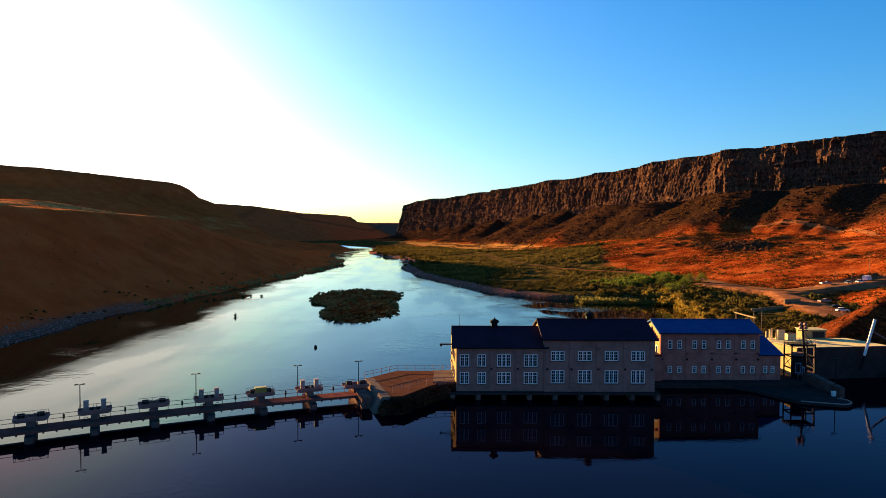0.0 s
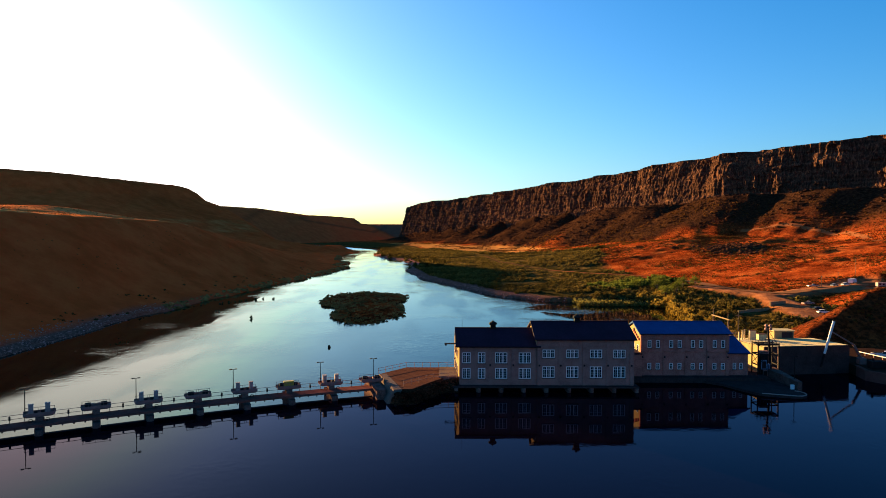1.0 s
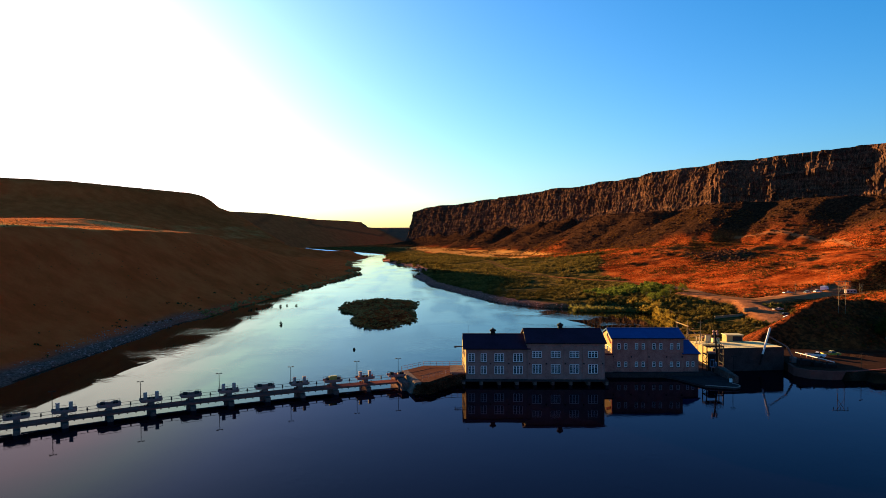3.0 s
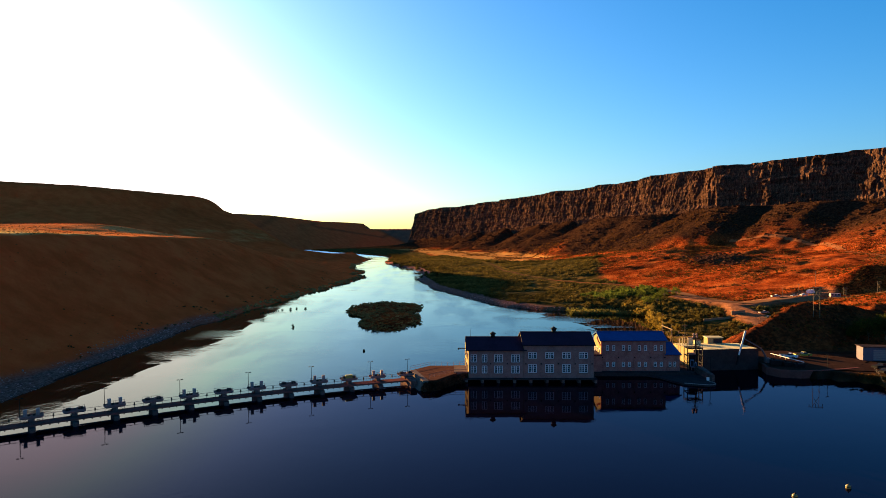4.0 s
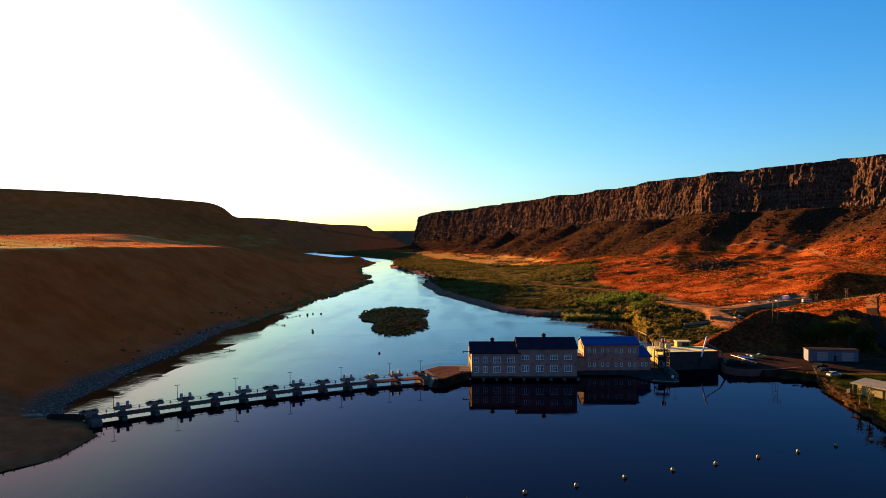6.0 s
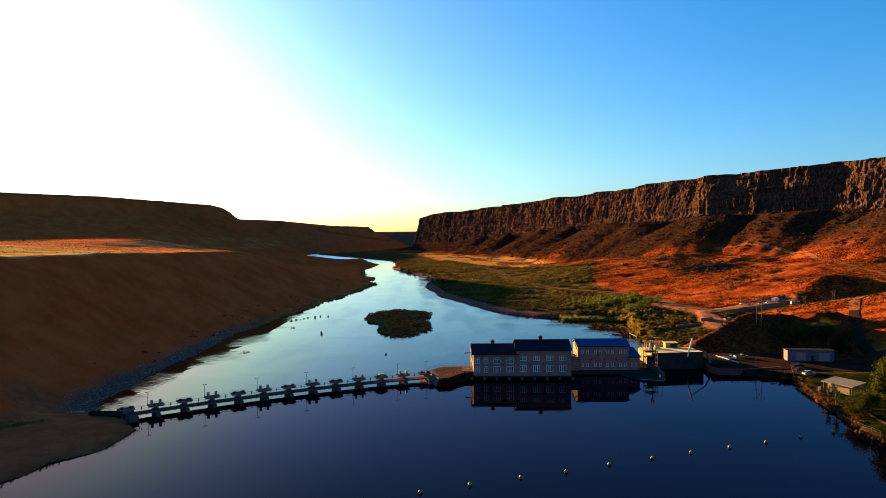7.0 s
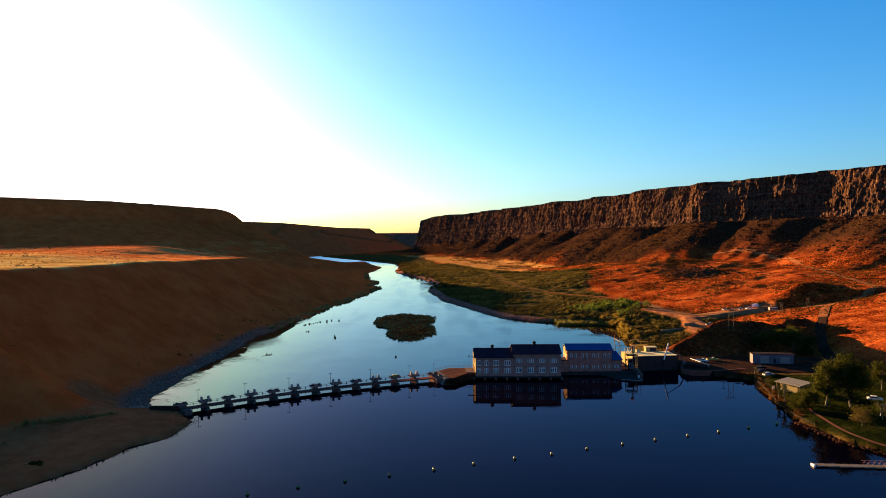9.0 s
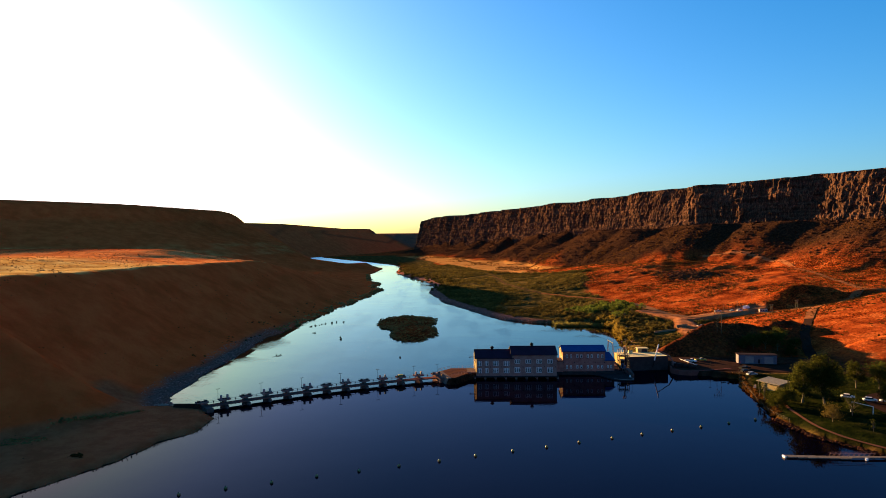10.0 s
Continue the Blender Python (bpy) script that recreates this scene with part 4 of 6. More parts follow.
for x in PIER_X:
    px, py, a = spill(x)
    bm = boxes((-0.65, 0.65, -3.75, 4.5, -9, 0.95), (-0.65, 0.65, -2.6, 0.5, 0.95, 1.215), (-0.6, 0.6, -0.6, 1.9, 0.95, 2.3))
    rod(bm, (0, -3.75, -6), (0, -3.75, 0.95), 0.65, 0.65, 12)
    bm.transform(pose(px, py, 0, 0, 0, math.degrees(a)))
    part("pier", bm, M_CONC, bridge)


def railing(points, label, height=1.1, gap=2.0, bars=2):
    r = thing("railing", label, "railing", "railings")
    pts = [Vector(p) for p in points]
    for a, b in zip(pts, pts[1:]):
        n = max(1, round((b - a).length / gap))
        for k in range(n):
            p = a.lerp(b, k / n)
            part("post", rod(bmesh.new(), p, p + Vector((0, 0, height)), 0.05, 0.05, 6), M_STEEL, r)
        for k in range(bars):
            z = height * (k + 1) / bars
            part("rail", rod(bmesh.new(), a + Vector((0, 0, z)), b + Vector((0, 0, z)), 0.045, 0.045, 6), M_STEEL, r)
    part("post", rod(bmesh.new(), pts[-1], pts[-1] + Vector((0, 0, height)), 0.04, 0.04, 6), M_STEEL, r)
    return r


for a, b in zip(PIER_X, PIER_X[1:]):
    p, q = spill(a, 0.42), spill(b, 0.42)
    railing([(p[0], p[1], 1.56), (q[0], q[1], 1.56)], "grey pipe railing along the spillway bridge", 1.35, 2.2)
    mid = spill((a + b) / 2, 0.36)
    jb = thing("junction_box", "small dark junction box on the bridge railing", "junction box", "junction boxes", pose(mid[0], mid[1], 1.56, 0, 0, math.degrees(mid[2])))
    part("case", boxes((-0.15, 0.15, -0.16, 0.0, 0.5, 1.2)), M_DARK, jb)
    part("conduit", rod(bmesh.new(), (0, -0.08, -0.02), (0, -0.08, 0.45), 0.04, 0.04, 6), M_DARK, jb)


def hoist(x, twin, yellow=False):
    """A gate hoist platform on its pier: a railed tray with machinery, or with two tall cabinets."""
    px, py, a = spill(x, 0.5)
    label = "grey gate hoist platform with twin cabinets" if twin else "grey railed gate hoist platform with winches"
    if yellow:
        label = "grey gate hoist platform carrying a yellow machine"
    h = thing("gate_hoist", label, "gate hoist", "gate hoists", pose(px, py, 2.3, 0, 0, math.degrees(a)))
    bm = bmesh.new()
    low = [bm.verts.new(c) for c in ((-1.9, -1.0, 0), (1.9, -1.0, 0), (1.9, 1.0, 0), (-1.9, 1.0, 0))]
    up = [bm.verts.new(c) for c in ((-2.35, -1.1, 0.3), (2.35, -1.1, 0.3), (2.5, 1.1, 0.3), (-2.5, 1.1, 0.3))]
    bm.faces.new(low[::-1])
    bm.faces.new(up)
    for i in range(4):
        bm.faces.new((low[i], low[(i + 1) % 4], up[(i + 1) % 4], up[i]))
    box(bm, -2.35, 2.35, -1.12, -1.02, 0.3, 0.75)
    box(bm, -2.45, 2.45, 1.02, 1.12, 0.3, 0.75)
    part("platform", bm, M_STEEL, h)
    for sx in (-1, 1):
        if twin:
            part("cabinet", boxes((sx * 1.25 - 0.37, sx * 1.25 + 0.37, -0.3, 0.45, 0.3, 2.05), (sx * 1.25 - 0.41, sx * 1.25 + 0.41, -0.34, 0.49, 2.05, 2.12)), M_CABINET, h, "pale tall equipment cabinet")
            part("motor", rod(boxes((sx * 0.5 - 0.2, sx * 0.5 + 0.2, -0.3, 0.3, 0.3, 0.6)), (sx * 0.5 - 0.28, 0, 0.8), (sx * 0.5 + 0.28, 0, 0.8), 0.24, 0.24, 10), M_DARK, h)
            bm = bmesh.new()
            for k in range(12):
                t0, t1 = k * math.tau / 12, (k + 1) * math.tau / 12
                rod(bm, (sx * 1.25 + 0.3 * math.cos(t0), -1.3, -0.45 + 0.3 * math.sin(t0)), (sx * 1.25 + 0.3 * math.cos(t1), -1.3, -0.45 + 0.3 * math.sin(t1)), 0.05, 0.05, 5)
            part("hand_wheel", bm, M_DARK, h)
        else:
            bm = boxes((sx * 1.3 - 0.45, sx * 1.3 + 0.45, -0.4, 0.4, 0.3, 0.75))
            rod(bm, (sx * 1.3 - 0.5, 0, 0.95), (sx * 1.3 + 0.5, 0, 0.95), 0.32, 0.32, 10)
            part("winch", bm, M_DARK, h)
            part("gear_case", boxes((sx * 0.55 - 0.2, sx * 0.55 + 0.2, -0.35, 0.35, 0.3, 1.05)), M_STEEL, h)
            part("hand_lever", rod(bmesh.new(), (sx * 1.95, -0.3, 0.3), (sx * 2.1, -0.3, 1.35), 0.05, 0.03, 6), M_STEEL, h)
        for yy in (-1.05, 1.05):
            for k in (0.2, 1.2, 2.25):
                part("post", rod(bmesh.new(), (sx * k, yy, 0.7), (sx * k, yy, 1.25), 0.03, 0.03, 5), M_STEEL, h)
    for yy in (-1.05, 1.05):
        part("rail", rod(bmesh.new(), (-2.3, yy, 1.25), (2.3, yy, 1.25), 0.035, 0.035, 5), M_STEEL, h)
    if yellow:
        part("machine_housing", boxes((-1.0, 1.0, -0.5, 0.5, 0.3, 1.55)), M_YELLOW, h, "yellow machine housing")


def lamp_post(x, y, z, turn, height, group="bridge lamps"):
    p = thing("street_lamp", "slim grey lamp post with a double-armed head", "street lamp", group, pose(x, y, z, 0, 0, turn))
    part("pole", rod(bmesh.new(), (0, 0, 0), (0, 0, height), 0.085, 0.06), M_DARK, p)
    part("arm", rod(bmesh.new(), (-0.6, 0, height), (0.6, 0, height), 0.05, 0.05, 6), M_DARK, p)
    for s in (-1, 1):
        part("lamp_head", boxes((s * 0.5 - 0.25, s * 0.5 + 0.25, -0.12, 0.12, height - 0.03, height + 0.12)), M_DARK, p)


for i, x in enumerate(PIER_X):
    hoist(x, i % 2 == 1, i == 2)
    if i % 2 == 1 or i == 0:
        px, py, a = spill(x - 1.85 if i else -15.7, 1.35 if i else 0.6)
        lamp_post(px, py, 2.6 if i else 2.12, math.degrees(a), 4.35 if i else 5.0)
for x, w, top_z in ((-15.6, 0.95, 2.12), (-106, 1.3, 1.55)):
    px, py, a = spill(x)
    ab = thing("bridge_abutment", "grey concrete end block of the spillway", "abutment", kind="structure")
    part("block", boxes((-w, w, -6.5, 5.0, -9, top_z)), M_CONC, ab).matrix_basis = pose(px, py, 0, 0, 0, math.degrees(a))
railing([(-15.5, 126.3, 2.5), (-9.5, 132.8, 2.5), (-2.0, 132.8, 2.5), (2.0, 132.8, 2.6)], "grey pipe railing along the dike", 1.2)
railing([(-9.0, 114.4, 2.5), (-3.0, 120.6, 2.5), (2.0, 121.6, 2.6)], "grey pipe railing along the dike", 1.2)

# ---- forebay platform ----
pier_deck = thing("forebay_platform", "low dark concrete platform with a rounded end", "platform", kind="structure")
outline = [(58.5, 128.7), (61.7, 125.7), (64.0, 120.5)]
outline += [(66.0 + 0.9 * k, 117.2 - 0.32 * k) for k in range(6)]
for k in range(9):
    t = radians(-120 + k * 22)
    outline.append((73.0 + 2.5 * math.cos(t), 117.4 + 2.5 * math.sin(t)))
outline += [(76.0, 122.0), (77.0, 136.4), (70, 136.4), (70, 128.7)]
part("slab", prism(bmesh.new(), outline, -8, 0.5), M_DARKFACE, pier_deck)

# ---- boom of water buoys ----
buoy = thing("buoy", "round yellow marker buoy floating on the reservoir", "buoy", "log boom buoys", pose(101.5, 53.2, 0))
bm = bmesh.new()
bmesh.ops.create_uvsphere(bm, u_segments=16, v_segments=10, radius=0.47)
bm.transform(pose(0, 0, 0.2))
part("float", bm, M_BUOY, buoy, smooth=True)
part("band", rod(bmesh.new(), (0, 0, 0.17), (0, 0, 0.25), 0.5, 0.5, 16), M_DARK, buoy)
part("eye", rod(bmesh.new(), (0, 0, 0.65), (0, 0, 0.85), 0.12, 0.08), M_DARK, buoy)
for k in range(1, 17):
    copy_thing(buoy, pose(101.5 - k * 11.37 + random.uniform(-0.3, 0.3), 53.2 - k * 4.17 + random.uniform(-0.3, 0.3), 0, random.uniform(-12, 12), random.uniform(-12, 12), k * 40))


# ---- plants and stones ----
rng = np.random.default_rng(7)


def fast_mesh(name, v, f, mat):
    """A mesh from arrays: v (n, 3), f (m, 3 or 4)."""
    me = bpy.data.meshes.new(name)
    m, k = f.shape
    me.vertices.add(len(v))
    me.vertices.foreach_set("co", v.astype(np.float32).ravel())
    me.loops.add(m * k)
    me.loops.foreach_set("vertex_index", f.astype(np.int32).ravel())
    me.polygons.add(m)
    me.polygons.foreach_set("loop_start", np.arange(0, m * k, k, dtype=np.int32))
    me.update(calc_edges=True)
    me.materials.append(mat)
    return me


def leaf_cloud(n, radius, low=0.0, flat=1.0, size=0.5, clumps=0):
    """n small leaf quads in a dome or in clumps, as vertices (n, 4, 3)."""
    if clumps:
        c = rng.normal(size=(clumps, 3))
        c /= np.linalg.norm(c, axis=1)[:, None]
        c *= (rng.random(clumps) ** 0.4 * 0.78)[:, None]
        which = rng.integers(0, clumps, n)
        p = c[which] + rng.normal(size=(n, 3)) * 0.13
    else:
        p = rng.normal(size=(n, 3))
        p /= np.linalg.norm(p, axis=1)[:, None]
        p *= (rng.random(n) ** 0.45)[:, None]
    if low is not None:
        p[:, 2] = np.abs(p[:, 2]) if low == 0 else p[:, 2]
    p = p * np.array([radius, radius, radius * flat])
    a = rng.normal(size=(n, 3))
    a /= np.linalg.norm(a, axis=1)[:, None]
    b = np.cross(a, rng.normal(size=(n, 3)))
    b /= np.linalg.norm(b, axis=1)[:, None]
    s = size * (0.5 + rng.random((n, 1)))
    a, b = a * s, b * s * 0.62
    return np.stack([p - a, p - b, p + a, p + b], 1)


def scatter(name, template_list, xs, ys, sizes, mat, label, category, zs=None, squash=None):
    """One object of many small plants or stones standing on the ground."""
    z = land(xs, ys)[0] if zs is None else zs
    vs = []
    pick = rng.integers(0, len(template_list), len(xs))
    ang = rng.random(len(xs)) * math.tau
    for t, tpl in enumerate(template_list):
        sel = pick == t
        n = int(sel.sum())
        if not n:
            continue
        c, s = np.cos(ang[sel])[:, None, None], np.sin(ang[sel])[:, None, None]
        q = np.broadcast_to(tpl, (n, *tpl.shape))
        sc = sizes[sel][:, None, None]
        X = (q[..., 0] * c - q[..., 1] * s) * sc + xs[sel][:, None, None]
        Y = (q[..., 0] * s + q[..., 1] * c) * sc + ys[sel][:, None, None]
        Z = q[..., 2] * sc * (1 if squash is None else squash[sel][:, None, None]) + z[sel][:, None, None]
        vs.append(np.stack([X, Y, Z], -1).reshape(-1, tpl.shape[-2], 3))
    v = np.concatenate(vs)
    k = v.shape[1]
    f = np.arange(len(v) * k).reshape(-1, k)
    return tagged(new(name, fast_mesh(name, v.reshape(-1, 3), f, mat)), label, category, kind="stuff")


def stone_template():
    bm = bmesh.new()
    bmesh.ops.create_icosphere(bm, subdivisions=1, radius=1.0)
    for q in bm.verts:
        q.co *= random.uniform(0.65, 1.1)
        q.co.z *= 0.7
    t = np.array([[q.co[:] for q in fc.verts] for fc in bm.faces])
    bm.free()
    return t


STONES = [stone_template() for _ in range(6)]
SHRUBS = [leaf_cloud(17, 1.0, 0, 0.85, 0.46) for _ in range(8)]
BUSHES = [leaf_cloud(90, 1.0, 0, 0.95, 0.24, 14) for _ in range(6)]
THICK = [leaf_cloud(46, 1.0, 0, 0.85, 0.27, 9) for _ in range(8)]
SAGE = [leaf_cloud(6, 1.0, 0, 0.8, 0.7) for _ in range(6)]


def sample(n, x0, x1, y0, y1, keep):
    x, y = rng.uniform(x0, x1, n), rng.uniform(y0, y1, n)
    z, green, rock, gravel = land(x, y)
    d, _ = rim_distance(x, y, RIM_R)
    dr = x - np.interp(y, RIGHT_Y, RIGHT_X)
    dl = np.interp(y, LEFT_Y, LEFT_X) - x
    ok = keep(x, y, z, green, rock, d, dr, dl)
    return x[ok], y[ok]


def near_wall(x, y):
    """Open ground in front of the low wall on the flat."""
    return (np.abs(x - 148) < 16) & (np.abs(y - 271 - (x - 134) * 0.38) < 10)


def on_road(x, y):
    return rim_distance(x, y, [(53, 873), (60, 698), (74, 598), (91, 549), (126, 496), (156, 450), (164, 415), (166, 370), (170, 335), (184, 326), (205, 330), (236, 330)])[0]


# shrubs of the bottom land
x, y = sample(185000, -140, 215, 162, 1300, lambda x, y, z, g, r, d, dr, dl: (g > 0.5) & ~near_wall(x, y) & (dr > 11) & (np.abs(on_road(x, y)) > 8) & (lot_share(x, y) < 0.1) & (z > -5.6)
              & (noise2(x / 26, y / 26, 3) + 0.5 * noise2(x / 9, y / 9, 4) > np.interp(y, [300, 600, 900], [-0.2, -0.24, -0.08])) & (rng.random(len(x)) < np.interp(y, [160, 450, 700, 1300], [0.55, 0.5, 0.36, 0.16])))
near = y < 430
scatter("riverside_shrub", THICK, x[near], y[near], 0.7 + rng.random(int(near.sum())) ** 2 * 1.4, M_SHRUB, "green and yellowed shrubs on the near river flat", "shrub")
scatter("riverside_shrub", SHRUBS, x[~near], y[~near], 0.7 + rng.random(int((~near).sum())) ** 2 * 1.5, M_SHRUB, "green and yellowed shrubs covering the river flat", "shrub")
# tall willows along the inlet and in lines across the flat
x, y = sample(2600, 84, 185, 236, 455, lambda x, y, z, g, r, d, dr, dl: (dr > 3) & (dr < 75) & ~near_wall(x, y) & (np.abs(on_road(x, y)) > 9) & (lot_share(x, y) < 0.1) & (noise2(x / 18, y / 18, 8) > -0.06) & (rng.random(len(x)) < 0.35))
scatter("willow_thicket", BUSHES, x, y, 1.6 + rng.random(len(x)) * 2.2, M_SHRUB, "thick green willow bushes beside the inlet", "bush")
y = 705 + rng.random(420) ** 1.3 * 520
x = np.interp(y, GREEN_Y, GREEN_X) - 4 + rng.normal(0, 4, 420)
scatter("willow_thicket", BUSHES, x, y, 1.8 + rng.random(420) * 2.4, M_SHRUB, "row of dark green bushes across the flat", "bush")
x, y = sample(3000, -150, 60, 620, 1450, lambda x, y, z, g, r, d, dr, dl: (dr > 2) & (dr < 40) & (rng.random(len(x)) < 0.5))
scatter("willow_thicket", BUSHES, x, y, 1.6 + rng.random(len(x)) * 2.4, M_SHRUB, "green bushes lining the far river bank", "bush")
n = 230
x, y = rng.uniform(0, 1, n), rng.normal(0, 11, n)
x, y = 98 + 58 * x + rng.normal(0, 3, n), 388 + 44 * x + y
scatter("willow_thicket", BUSHES, x, y, 1.6 + rng.random(n) * 2.3, M_WILLOW, "bright green willow clumps behind the reeds", "bush")
n = 150
y = rng.uniform(256, 350, n)
x = np.interp(y, [256, 300, 350], [106, 111, 122]) + rng.normal(0, 4.5, n)
scatter("willow_thicket", BUSHES, x, y, 1.5 + rng.random(n) * 2.2, M_GOLD, "golden brown willow clumps beside the inlet", "bush")
# reeds at the inlet
n = 900
x, y = rng.uniform(72, 118, n), rng.uniform(328, 352, n)
reed = [leaf_cloud(22, 1.0, 0, 2.2, 0.4) for _ in range(4)]
scatter("reed_bed", reed, x, y, 0.8 + rng.random(n) * 0.5, M_REED, "tall tan reeds standing in the inlet", "reeds", zs=np.full(n, RIVER_Z))
# sagebrush on the dry slopes
x, y = sample(115000, 110, 560, -40, 1000, lambda x, y, z, g, r, d, dr, dl: (g < 0.4) & (d > 90) & (dr > 30) & (np.abs(on_road(x, y)) > 8) & (lot_share(x, y) < 0.1) & ((x > 200) | (y > 165))
              & (noise2(x / 40, y / 40, 13) + 0.6 * noise2(x / 12, y / 12, 14) > -0.1) & (rng.random(len(x)) < 0.4))
scatter("sagebrush", SAGE, x, y, 0.4 + rng.random(len(x)) * 0.6, M_SAGE, "dark dry sagebrush dotted over the slopes", "sagebrush")
x, y = sample(60000, -420, -120, -60, 900, lambda x, y, z, g, r, d, dr, dl: (dl > 14) & (noise2(x / 30, y / 30, 15) > -0.05) & (rng.random(len(x)) < 0.025))
scatter("sagebrush", SAGE, x, y, 0.2 + rng.random(len(x)) * 0.3, M_SAGE, "dry sagebrush and bunch grass on the hillside", "sagebrush")
x, y = sample(30000, -460, -230, 60, 640, lambda x, y, z, g, r, d, dr, dl: (z > 45) & (z < 66) & (noise2(x / 16, y / 16, 19) > -0.1) & (rng.random(len(x)) < 0.12))
scatter("sagebrush", SAGE, x, y, 0.25 + rng.random(len(x)) ** 2 * 0.45, M_SAGE, "dry sagebrush scattered over the bench", "sagebrush")
x, y = sample(90000, -140, 420, 680, 1900, lambda x, y, z, g, r, d, dr, dl: (g < 0.5) & (d > 120) & (dr > 12) & (noise2(x / 45, y / 45, 17) + 0.6 * noise2(x / 14, y / 14, 20) > 0.1) & (rng.random(len(x)) < 0.35))
scatter("sagebrush", SAGE, x, y, 0.6 + rng.random(len(x)) * 1.0, M_SAGE, "dark sagebrush on the far river terrace", "sagebrush")
# fallen basalt on the talus, and the dark outcrop below it
x, y = sample(125000, -140, 640, 250, 2300, lambda x, y, z, g, r, d, dr, dl: (d > 2) & (d < 190) & (r > 0.4) & (noise2(x / 35, y / 35, 16) > -0.25) & (rng.random(len(x)) < 0.6))
scatter("talus_stone", STONES, x, y, 0.45 + rng.random(len(x)) ** 3 * 2.4, M_ROCK, "dark fallen basalt boulders below the canyon wall", "boulder")
n = 500
x, y = rng.normal(264, 15, n), rng.normal(566, 22, n)
scatter("rock_outcrop", STONES, x, y, 0.8 + rng.random(n) ** 2 * 2.2, M_ROCK, "dark heap of basalt boulders on the slope", "boulder")
# stony river margins
x, y = sample(60000, -160, -100, 70, 800, lambda x, y, z, g, r, d, dr, dl: (dl > 0) & (dl < 15) & (y < 330) & (noise2(x / 5, y / 12, 77) > -0.15) & (rng.random(len(x)) < 0.4))
scatter("bank_stone", STONES, x, y, 0.1 + rng.random(len(x)) ** 3 * 0.4, M_STONE, "pale grey stones along the river bank", "stone")
x, y = sample(60000, -60, 130, 220, 800, lambda x, y, z, g, r, d, dr, dl: (dr > 0) & (dr < 9) & (rng.random(len(x)) < 0.35))
scatter("bank_stone", STONES, x, y, 0.18 + rng.random(len(x)) ** 3 * 0.55, M_STONE, "grey stones along the river bank", "stone")
n = 1500
py = rng.uniform(-100, 66, n)
px = np.interp(py, LEFT_Y, LEFT_X) + rng.normal(-0.6, 0.8, n)
scatter("bank_stone", STONES, px, py, 0.05 + rng.random(n) ** 3 * 0.2, M_ROCK, "dark stones along the reservoir shore", "stone", zs=np.full(n, 0.15))
# bushes at the toe of the hillside
x, y = sample(4000, -175, -110, 100, 700, lambda x, y, z, g, r, d, dr, dl: (dl > 9) & (dl < 26) & (noise2(x / 14, y / 14, 18) > 0.05) & (rng.random(len(x)) < 0.2))
scatter("bank_bush", SHRUBS, x, y, 0.4 + rng.random(len(x)) * 0.6, M_SAGE, "low dry bushes at the foot of the hillside", "bush")


x, y = sample(9000, -180, -95, 300, 1000, lambda x, y, z, g, r, d, dr, dl: (dl > -1) & (dl < 9) & (noise2(x / 10, y / 10, 78) > -0.2) & (rng.random(len(x)) < 0.8))
scatter("bank_bush", SHRUBS, x, y, 0.5 + rng.random(len(x)) * 1.3, M_ISLE, "dark dry bushes fringing the river bank", "bush")
# scrub on the bare shore below the hillside
n = 170
a, r = rng.random(n) * math.tau, np.sqrt(rng.random(n))
x, y = -149.5 + 8.5 * r * np.cos(a), 24.5 + 4.2 * r * np.sin(a) + 0.25 * 8.5 * r * np.cos(a)
scatter("shore_scrub", SHRUBS, x, y, 0.2 + rng.random(n) * 0.35, M_ISLE, "low dark brown scrub on the bare shore", "scrub")
n = 60
scatter("shore_scrub", SHRUBS, -123.2 + rng.normal(0, 0.8, n), 12 + rng.normal(0, 0.6, n), 0.3 + rng.random(n) * 0.4, M_SAGE, "single low bush near the reservoir shore", "scrub")
n = 190
t = rng.random(n)
scatter("shore_scrub", SHRUBS, -148.5 + 21 * t + rng.normal(0, 0.5, n), 39.5 + 22 * t + rng.normal(0, 0.9, n), 0.25 + rng.random(n) * 0.5, M_ISLE, "line of dark scrub along the foot of the hillside", "scrub")


